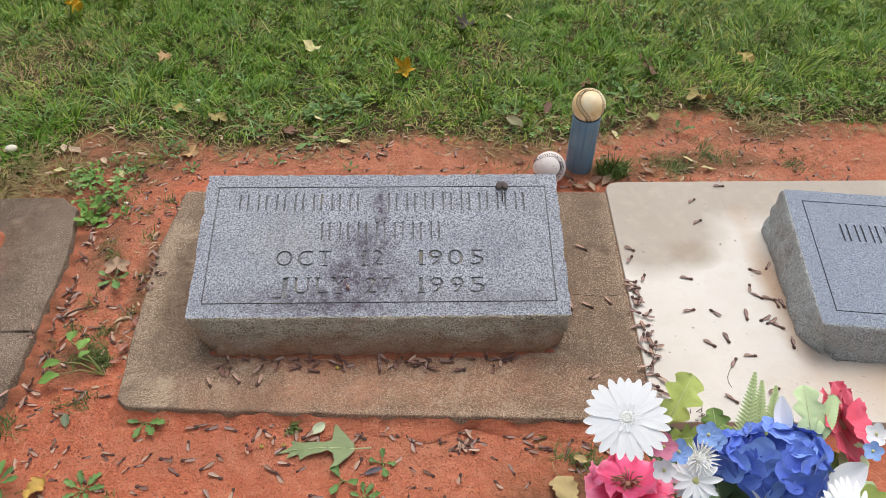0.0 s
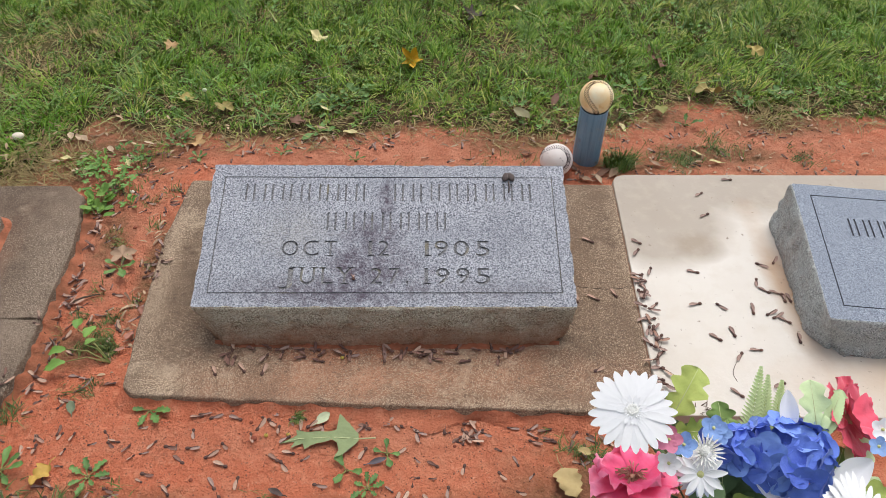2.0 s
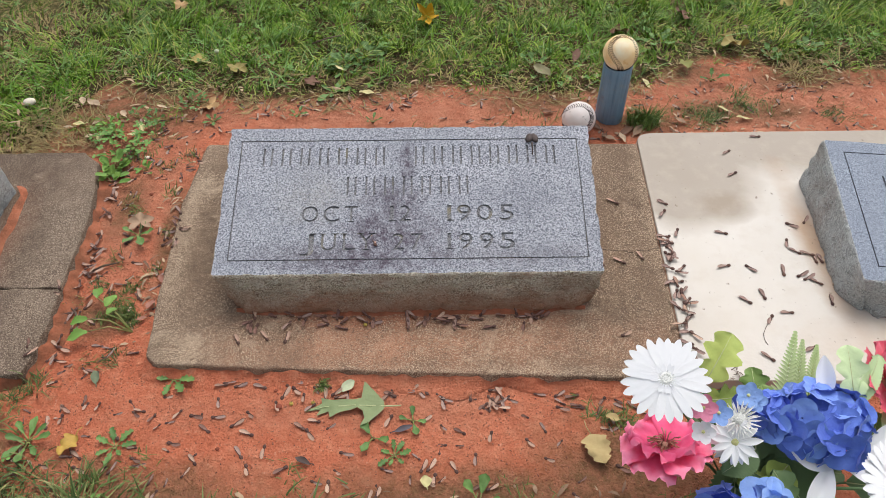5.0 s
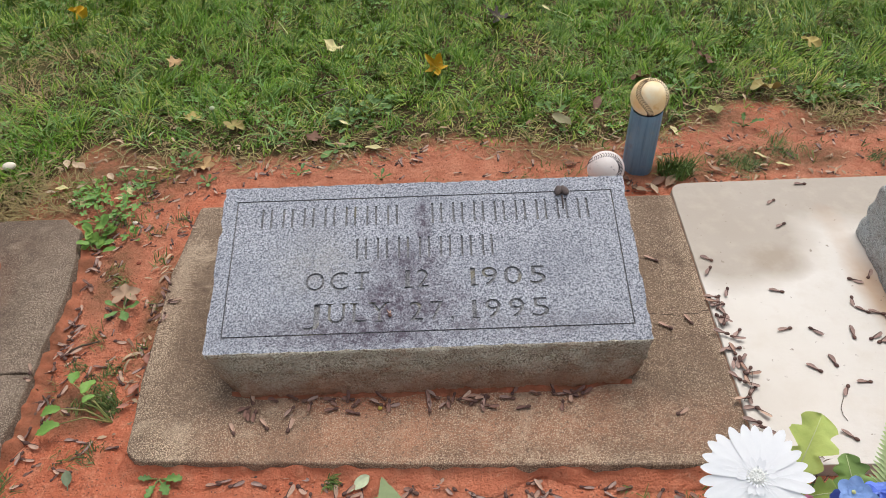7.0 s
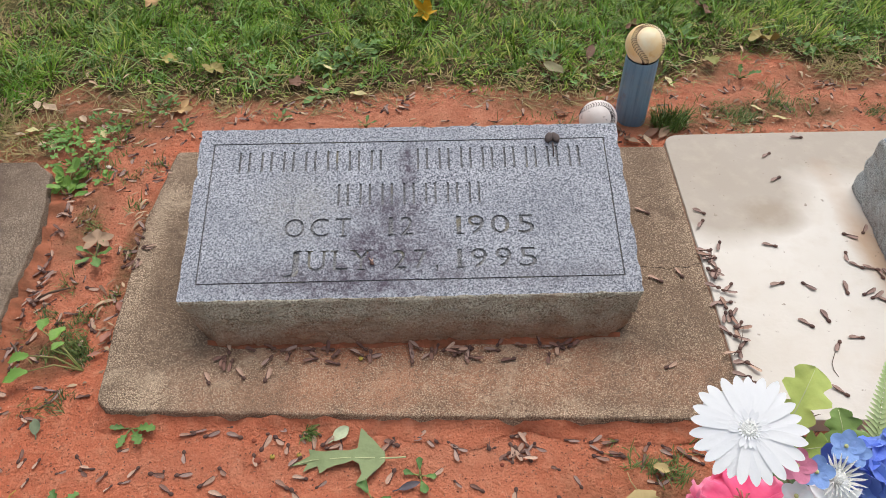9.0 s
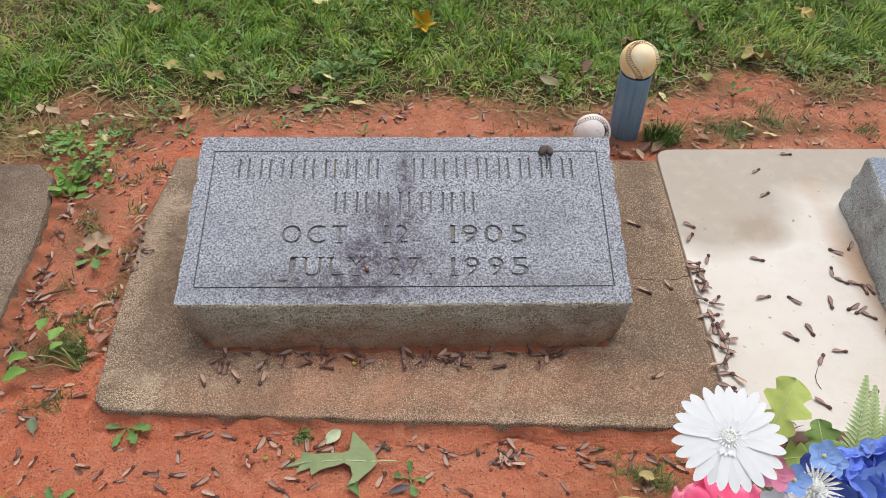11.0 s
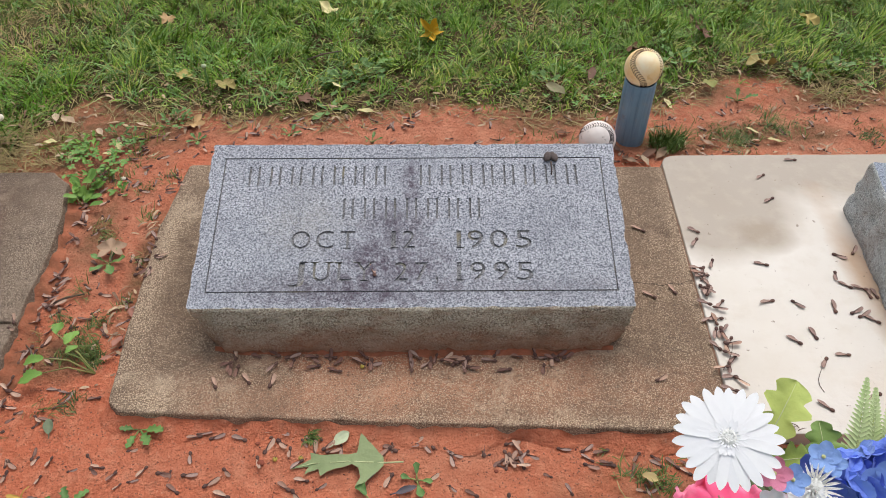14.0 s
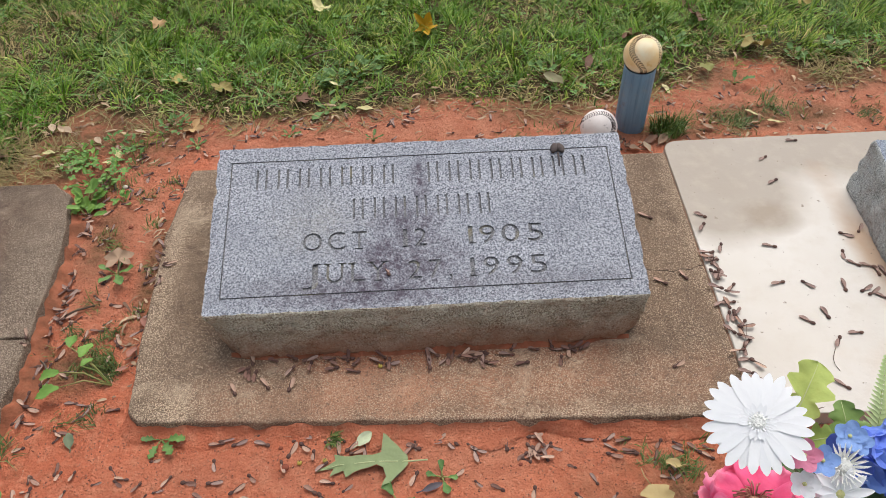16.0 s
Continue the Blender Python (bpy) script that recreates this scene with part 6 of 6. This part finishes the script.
litter()
crumbs()
for x0, y0, x1, y1, z in ((-0.27, 0.86, -0.19, 0.90, 0.03), (-0.62, 0.10, -0.57, 0.13, 0.004), (-0.60, -0.02, -0.64, 0.03, 0.004)):
    a, b = Vector((x0, y0, G(x0, y0) + z)), Vector((x1, y1, G(x1, y1) + z))
    ob = part("twig", tube((a, a.lerp(b, 0.4) + Vector((0.004, 0.004, 0.003)), b), (0.0022, 0.002, 0.0014)), m_twig, None)
    tagged(ob, "thin grey-brown twig on the ground", "twig", "twigs")


# ---- flower arrangement ----
BASE = Vector((0.52, -0.36, 0.0))
bouquet = thing("flower_arrangement", Matrix.Translation(BASE), "artificial silk flowers, white daisies, blue hydrangea and pink-red poppy", "flowers")


def local(p):
    return Vector(p) - BASE


def stem_to(p, name="stem", r=0.0022):
    q = local(p)
    foot = Vector((q.x * 0.12, q.y * 0.12, 0.0))
    part(name, tube((foot, foot.lerp(q, 0.5) + Vector((0, 0, 0.03)), q), r, 6), m_green_deep, bouquet)


def petals(parent, n, L, W, material, tilt, ring=0.0, lift=0.0, spin0=0.0, seed=0, kinds=3, jit=0.08, **kw):
    rnd = random.Random(seed)
    shared = []
    for i in range(kinds):
        me = bpy.data.meshes.new("petal")
        bm = strip(L, W, seed=seed + i, **kw)
        bm.to_mesh(me)
        bm.free()
        me.materials.append(material)
        me.shade_smooth()
        shared.append(me)
    for i in range(n):
        a = spin0 + 2 * math.pi * (i + rnd.uniform(-0.12, 0.12)) / n
        ob = part("petal", shared[i % kinds], material, parent)
        ob.matrix_basis = Matrix.Rotation(a, 4, "Z") @ Matrix.Translation((0, ring, lift)) @ Matrix.Rotation(tilt + rnd.uniform(-jit, jit), 4, "X") @ Matrix.Scale(rnd.uniform(0.93, 1.06), 4)


def dome(r, h, seed=0):
    bm = bmesh.new()
    bmesh.ops.create_icosphere(bm, subdivisions=3, radius=1)
    for v in bm.verts:
        v.co = Vector((v.co.x * r, v.co.y * r, v.co.z * h)) * (1 + 0.16 * noise.noise(v.co * 9 + Vector((seed, 0, 0))))
    return bm


PETAL = lambda u: 0.45 + 0.55 * math.sin(min(1.0, u / 0.6) * 1.57) if u < 0.74 else max(0.05, 1 - ((u - 0.74) / 0.27) ** 2.0) ** 0.7


def daisy(at, normal, R, seed):
    stem_to(at)
    head = part("daisy", dome(0.011, 0.0042, seed), m_disc_white, bouquet, "white gerbera daisy head")
    head.matrix_basis = face(normal, local(at))
    petals(head, 25, R - 0.008, 0.0112, m_petal_white, 0.0, 0.008, 0.0008, 0.0, seed, rows=14, across=6, fold=0.015, curl=-0.05, wave=0.012, jit=0.035, shape=PETAL)
    petals(head, 25, R - 0.017, 0.0120, m_petal_white, -0.06, 0.008, -0.0012, 0.126, seed + 8, rows=14, across=6, fold=0.015, curl=-0.06, wave=0.012, jit=0.03, shape=PETAL)
    petals(head, 26, 0.012, 0.0056, m_petal_white, 0.03, 0.008, 0.0014, 0.05, seed + 3, rows=6, across=2, fold=0.05, curl=0.02, jit=0.1)
    petals(head, 20, 0.0050, 0.0022, m_petal_white, 0.22, 0.0070, 0.0026, 0.2, seed + 5, rows=3, across=2, fold=0.1, curl=0.1, jit=0.3)
    petals(head, 10, 0.0038, 0.0020, m_disc_white, 0.5, 0.0030, 0.0036, 0.2, seed + 6, rows=3, across=2, fold=0.1, curl=0.2, jit=0.4)


def poppy(at, normal, R, material, seed, stamens=True, ruffle=0.13):
    stem_to(at)
    head = part("poppy", dome(0.010, 0.008, seed), m_stamen, bouquet, "pink-red ruffled poppy")
    head.matrix_basis = face(normal, local(at))
    wide = lambda u: 0.25 + 0.85 * math.sin(min(1.0, u * 1.1) * 1.5) if u < 0.93 else 0.85
    petals(head, 6, R, R * 1.15, material, 0.10, 0.003, -0.002, 0.3, seed, kinds=6, rows=16, across=18, fold=0.05, curl=-0.06, wave=0.03, ruffle=ruffle, jit=0.2, shape=wide)
    petals(head, 4, R * 0.82, R * 1.1, material, 0.42, 0.003, 0.002, 0.8, seed + 14, kinds=4, rows=16, across=18, fold=0.08, curl=-0.02, wave=0.03, ruffle=ruffle * 1.15, jit=0.15, shape=wide)
    if stamens:
        rnd = random.Random(seed)
        for i in range(54):
            a, l = rnd.uniform(0, 6.28), rnd.uniform(0.014, 0.030)
            d = Vector((math.cos(a), math.sin(a), rnd.uniform(0.35, 1.4))).normalized()
            part("stamen", tube((d * 0.005, d * l * 0.6 + Vector((0, 0, 0.005)), d * l + Vector((0, 0, -0.003))), (0.0007, 0.0006, 0.0011), 4), m_stamen, head)


def floret(parent, m, r, material, n=4, seed=0, cup=0.25):
    """A small flat flower of rounded petals, one mesh, with its eye."""
    key = (round(r, 4), material.name, n, seed % 3, cup)
    if key not in floret_mesh:
        bm = bmesh.new()
        for i in range(n):
            p = strip(r, r * (1.0 if n == 4 else 0.80), 7, 5, 0.10, 0.12, 0.05, 0, seed + i, lambda u: 0.16 + 0.95 * math.sin(math.pi * min(1.0, 0.12 + 0.80 * u)) ** 0.8 if u < 0.9 else 1.0 * max(0.0, 1 - ((u - 0.9) / 0.12) ** 2) ** 0.5 * 0.62)
            p.transform(Matrix.Rotation(2 * math.pi * i / n, 4, "Z") @ Matrix.Translation((0, r * 0.04, 0.0)) @ Matrix.Rotation(cup, 4, "X"))
            t = bpy.data.meshes.new("t")
            p.to_mesh(t)
            p.free()
            bm.from_mesh(t)
            bpy.data.meshes.remove(t)
        me = bpy.data.meshes.new("floret")
        bm.to_mesh(me)
        bm.free()
        me.materials.append(material)
        me.shade_smooth()
        floret_mesh[key] = me
    ob = part("floret", floret_mesh[key], material, parent)
    ob.matrix_basis = m
    return ob


floret_mesh = {}


def hydrangea(at, R, n, material, r, seed, up=(0, -0.2, 1), cover=0.1, accent=None):
    stem_to(at, r=0.003)
    head = part("hydrangea", dome(R * 0.7, R * 0.4, seed), material, bouquet, "blue hydrangea flower cluster")
    head.matrix_basis = face(up, local(at))
    rnd = random.Random(seed)
    for i in range(n):
        z = 1 - (1 - cover + 0.25) * (i + 0.5) / n
        a = i * 2.39996
        s = math.sqrt(max(0, 1 - z * z))
        d = Vector((s * math.cos(a), s * math.sin(a), z))
        tilt = (d + Vector((rnd.uniform(-.45, .45), rnd.uniform(-.45, .45), rnd.uniform(0.1, .4)))).normalized()
        p = Vector((d.x * R, d.y * R * 0.85, d.z * R * 0.45)) * (0.92 if i % 2 else 1.08) * rnd.uniform(0.97, 1.03)
        floret(head, face(tilt, p, rnd.uniform(0, 6)) @ Matrix.Scale(rnd.uniform(0.85, 1.3), 4), r, accent if accent and rnd.random() < 0.3 else material, 4, rnd.randrange(3), 0.08)


def silk_leaf(at, L, W, material, normal, spin_deg, label, shape=None, teeth=1, seed=0):
    stem = local(at)
    lf = part("leaf", strip(L, W, 30, 6, 0.14, -0.14, 0.05, teeth * 0.55, seed, shape), material, bouquet, label)
    line = lambda u, s: Vector((s * W * 0.5, L * u * (1 - 0.035 * u), 0.14 * abs(s) * W - 0.14 * L * u * u + 0.0002))
    part("midrib", tube([line(u, 0) for u in (0, 0.3, 0.6, 0.95)], (0.0009, 0.0008, 0.0006, 0.0003), 5), m_vein, lf)
    lf.matrix_basis = face(normal, stem, radians(spin_deg))
    f = Vector((stem.x * 0.3, stem.y * 0.3, 0.01))
    part("stem", tube((f, f.lerp(stem, 0.6) + Vector((0, 0, 0.012)), stem), 0.0015, 5), m_green_deep, bouquet)


def oakish(u):
    return float(np.interp(u, (0, 0.06, 0.16, 0.26, 0.34, 0.40, 0.46, 0.56, 0.64, 0.70, 0.75, 0.84, 0.92, 0.97, 1), (0.10, 0.22, 0.62, 0.80, 0.66, 0.40, 0.62, 0.98, 0.92, 0.56, 0.60, 0.78, 0.62, 0.34, 0.08)))


def lobed(u):
    return float(np.interp(u, (0, 0.06, 0.16, 0.28, 0.40, 0.47, 0.52, 0.62, 0.72, 0.77, 0.82, 0.90, 0.96, 1), (0.12, 0.3, 0.8, 1.0, 0.86, 0.55, 0.62, 0.86, 0.76, 0.45, 0.48, 0.46, 0.3, 0.08)))


def fern(at, tip, label, seed):
    a, b = local(at), local(tip)
    stalk = part("fern", tube((a, a.lerp(b, 0.5) + Vector((0, 0.004, 0.006)), b), (0.0014, 0.001, 0.0006), 5), m_green_silk, bouquet, label)
    d = b - a
    L = d.length
    side = d.cross(Vector((0, -0.5, 1))).normalized()
    up = side.cross(d).normalized()
    for i in range(18):
        t = 0.08 + 0.90 * i / 17
        for s in (-1, 1):
            leaf = part("leaflet", strip(L * 0.19 * (1 - t) ** 0.9 + 0.003, 0.0074, 6, 2, 0.1, -0.1, 0, 0, i, lambda u: 1 - 0.85 * u ** 1.5), m_green_fern, stalk)
            x = (side * s * 0.85 + d.normalized() * 0.5).normalized()
            z = up
            y = x
            xx = y.cross(z).normalized()
            m = Matrix((xx, y, xx.cross(y))).transposed().to_4x4()
            leaf.matrix_basis = Matrix.Translation(a.lerp(b, t) + Vector((0, 0, 0.004 * math.sin(t * 3)))) @ m


def lily_petal(at, normal, L, W, deg, seed):
    pt = part("lily_petal", strip(L, W, 14, 6, 0.25, 0.10, 0.03, 0, seed), m_petal_white, bouquet, "large plain white lily petal")
    pt.matrix_basis = face(normal, local(at), radians(deg))


CAMW = (-0.25, -0.48, 0.80)
daisy((0.340, -0.326, 0.274), (-0.20, -0.42, 0.86), 0.0555, 3)
daisy((0.615, -0.445, 0.205), (0.42, -0.35, 0.80), 0.064, 9)
poppy((0.353, -0.364, 0.165), (-0.04, 0.40, 0.92), 0.055, m_pink, 5, True, 0.09)
poppy((0.684, -0.272, 0.175), (0.55, -0.20, 0.65), 0.054, m_red, 11, False, 0.03)
hydrangea((0.572, -0.334, 0.174), 0.056, 25, m_blue, 0.0235, 4, (-0.05, -0.25, 0.95), 0.25, m_blue_mid)
hydrangea((0.502, -0.322, 0.178), 0.026, 9, m_blue, 0.0225, 6, (-0.1, -0.3, 0.9), 0.3, m_blue_mid)
hydrangea((0.430, -0.436, 0.115), 0.032, 9, m_blue, 0.027, 8)
hydrangea((0.478, -0.430, 0.140), 0.014, 4, m_blue_light, 0.025, 10)
# small accents
sprig = part("sprig", tube((local((0.46, -0.35, 0.10)), local((0.43, -0.335, 0.19))), 0.0015, 5), m_green_deep, bouquet, "small forget-me-not sprig")
for p, r, mat, n, sd in (((0.386, -0.354, 0.250), 0.018, m_pink_light, 5, 1), ((0.406, -0.358, 0.244), 0.017, m_blue_light, 5, 2), ((0.388, -0.372, 0.222), 0.016, m_petal_white, 5, 0),
                         ((0.464, -0.316, 0.217), 0.018, m_blue_light, 5, 1), ((0.472, -0.322, 0.214), 0.016, m_blue_light, 5, 0),
                         ((0.700, -0.315, 0.21), 0.016, m_petal_white, 5, 1), ((0.690, -0.335, 0.20), 0.014, m_blue_light, 5, 2), ((0.735, -0.32, 0.20), 0.015, m_blue_light, 5, 0)):
    floret(sprig, face(CAMW, local(p), sd * 1.3), r, mat, n, sd, 0.12)
    part("eye", dome(0.0022, 0.0018), m_eye, sprig).matrix_basis = face(CAMW, local(Vector(p) + Vector((-0.0004, -0.0008, 0.0014))))
mum = part("white_mum", dome(0.0055, 0.004), m_eye, bouquet, "white spidery chrysanthemum")
mum.matrix_basis = face((-0.1, -0.55, 0.65), local((0.436, -0.372, 0.195)))
stem_to((0.436, -0.372, 0.193))
petals(mum, 17, 0.040, 0.0085, m_petal_white, -0.45, 0.004, 0, 0, 21, rows=9, across=4, fold=0.12, curl=-0.16)
petals(mum, 11, 0.030, 0.010, m_petal_white, 0.15, 0.004, 0.002, 0.3, 22, rows=9, across=4, fold=0.12, curl=-0.10)
fuzz = part("white_thistle", dome(0.010, 0.012), m_disc_white, bouquet, "pale grey-white feathery thistle head")
fuzz.matrix_basis = face((-0.1, -0.3, 0.9), local((0.445, -0.348, 0.208)))
stem_to((0.446, -0.338, 0.203))
for ring_i, (tl, nn, LL) in enumerate(((0.05, 22, 0.021), (0.5, 20, 0.020), (0.95, 16, 0.019), (1.3, 9, 0.016))):
    petals(fuzz, nn, LL, 0.0022, m_disc_white, tl, 0.006, 0.004, ring_i * 0.4, 31 + ring_i, rows=4, across=2, fold=0.0, curl=0.1, kinds=2)
# foliage
UPB = (-0.15, -0.55, 0.75)
silk_leaf((0.424, -0.276, 0.185), 0.084, 0.060, m_green_silk, UPB, -20, "yellow-green lobed silk leaf", oakish, 0.1, 1)
silk_leaf((0.425, -0.292, 0.165), 0.052, 0.044, m_green_silk, UPB, -72, "yellow-green lobed silk leaf", oakish, 0.1, 2)
silk_leaf((0.445, -0.295, 0.150), 0.050, 0.036, m_green_pale, UPB, -80, "pale green silk leaf", lobed, 0.25, 3)
silk_leaf((0.395, -0.300, 0.150), 0.070, 0.055, m_green_deep, UPB, -60, "deep green silk leaf", lobed, 0, 4)
silk_leaf((0.506, -0.282, 0.146), 0.050, 0.052, m_green_mid, UPB, 14, "green silk leaf", lobed, 0, 5)
silk_leaf((0.618, -0.312, 0.190), 0.080, 0.046, m_green_pale, UPB, 12, "pale green lobed silk leaf", oakish, 0.3, 6)
silk_leaf((0.624, -0.314, 0.190), 0.076, 0.024, m_green_pale, UPB, -16, "pale green serrated silk leaf", lambda u: 0.2 + 0.8 * math.sin(math.pi * min(1, u * 0.8 + 0.1)) if u < 0.9 else 0.9 * (1.03 - u) / 0.13, 0.7, 7)
silk_leaf((0.668, -0.336, 0.140), 0.070, 0.050, m_green_pale, (0.1, -0.45, 0.85), -62, "pale green silk leaf", lobed, 0.2, 41)
silk_leaf((0.640, -0.352, 0.135), 0.062, 0.046, m_green_mid, (0.1, -0.45, 0.85), -48, "green silk leaf", lobed, 0.2, 42)
silk_leaf((0.476, -0.300, 0.150), 0.050, 0.036, m_green_mid, UPB, -30, "green silk leaf", lobed, 0.2, 43)
silk_leaf((0.600, -0.270, 0.120), 0.060, 0.036, m_green_deep, UPB, -20, "deep green silk leaf", None, 1, 8)
for i, (x, y, z, L, W, deg, mat) in enumerate(((0.490, -0.325, 0.125, 0.10, 0.075, 185, m_green_deep), (0.525, -0.330, 0.125, 0.10, 0.075, 170, m_green_deep), (0.455, -0.320, 0.11, 0.10, 0.07, 180, m_green_deep), (0.550, -0.345, 0.12, 0.10, 0.08, 190, m_green_deep), (0.51, -0.36, 0.115, 0.09, 0.08, 240, m_green_deep), (0.53, -0.37, 0.125, 0.075, 0.05, 120, m_green_silk), (0.47, -0.35, 0.10, 0.10, 0.08, 140, m_green_deep),
                                               (0.50, -0.41, 0.105, 0.10, 0.055, 190, m_green_deep), (0.545, -0.40, 0.10, 0.11, 0.06, 160, m_green_deep), (0.52, -0.39, 0.11, 0.06, 0.05, 90, m_green_silk), (0.47, -0.40, 0.09, 0.09, 0.05, 120, m_green_deep),
                                               (0.58, -0.40, 0.10, 0.10, 0.05, 200, m_green_silk), (0.44, -0.38, 0.08, 0.10, 0.05, 170, m_green_deep), (0.65, -0.36, 0.12, 0.09, 0.05, -70, m_green_silk), (0.46, -0.33, 0.10, 0.08, 0.06, 60, m_green_deep),
                                               (0.54, -0.36, 0.09, 0.12, 0.06, 230, m_green_deep), (0.41, -0.42, 0.07, 0.08, 0.045, 140, m_green_deep), (0.62, -0.38, 0.09, 0.10, 0.06, 260, m_green_deep), (0.49, -0.36, 0.12, 0.07, 0.05, 20, m_green_deep),
                                               (0.66, -0.35, 0.13, 0.07, 0.05, -110, m_green_pale), (0.54, -0.31, 0.10, 0.08, 0.05, 0, m_green_deep), (0.45, -0.40, 0.12, 0.07, 0.05, 200, m_green_deep), (0.47, -0.385, 0.13, 0.06, 0.05, 150, m_green_deep),
                                               (0.50, -0.385, 0.14, 0.06, 0.045, 170, m_green_deep), (0.48, -0.36, 0.15, 0.06, 0.045, 100, m_green_deep), (0.53, -0.42, 0.12, 0.07, 0.045, 110, m_green_deep),
                                               (0.45, -0.39, 0.07, 0.09, 0.06, 180, m_green_deep), (0.49, -0.40, 0.065, 0.10, 0.07, 200, m_green_deep), (0.53, -0.40, 0.06, 0.10, 0.07, 170, m_green_deep), (0.57, -0.41, 0.06, 0.10, 0.07, 190, m_green_deep),
                                               (0.46, -0.37, 0.05, 0.09, 0.06, 150, m_green_deep), (0.50, -0.37, 0.05, 0.10, 0.07, 185, m_green_deep), (0.55, -0.38, 0.06, 0.10, 0.07, 215, m_green_deep), (0.61, -0.40, 0.07, 0.10, 0.06, 200, m_green_deep))):
    silk_leaf((x, y, z), L, W, mat, (random.Random(i).uniform(-0.3, 0.3), -0.3, 0.9), deg, "silk leaf among the flowers", lobed if i % 2 else None, 0 if i % 2 else 1, 20 + i)
fern((0.552, -0.275, 0.12), (0.584, -0.185, 0.180), "green silk fern frond", 1)
fern((0.572, -0.275, 0.12), (0.594, -0.195, 0.172), "green silk fern frond", 2)
fern((0.590, -0.275, 0.12), (0.616, -0.200, 0.165), "green silk fern frond", 3)
lily_petal((0.584, -0.305, 0.185), (-0.3, -0.5, 0.7), 0.062, 0.025, 24, 1)
lily_petal((0.576, -0.388, 0.150), (-0.2, -0.5, 0.75), 0.062, 0.032, 80, 2)
lily_petal((0.572, -0.386, 0.150), (-0.2, -0.4, 0.8), 0.085, 0.032, 176, 3)
lily_petal((0.620, -0.372, 0.150), (0.1, -0.4, 0.8), 0.085, 0.042, -75, 4)
lily_petal((0.600, -0.380, 0.140), (0.1, -0.4, 0.8), 0.075, 0.05, 250, 5)
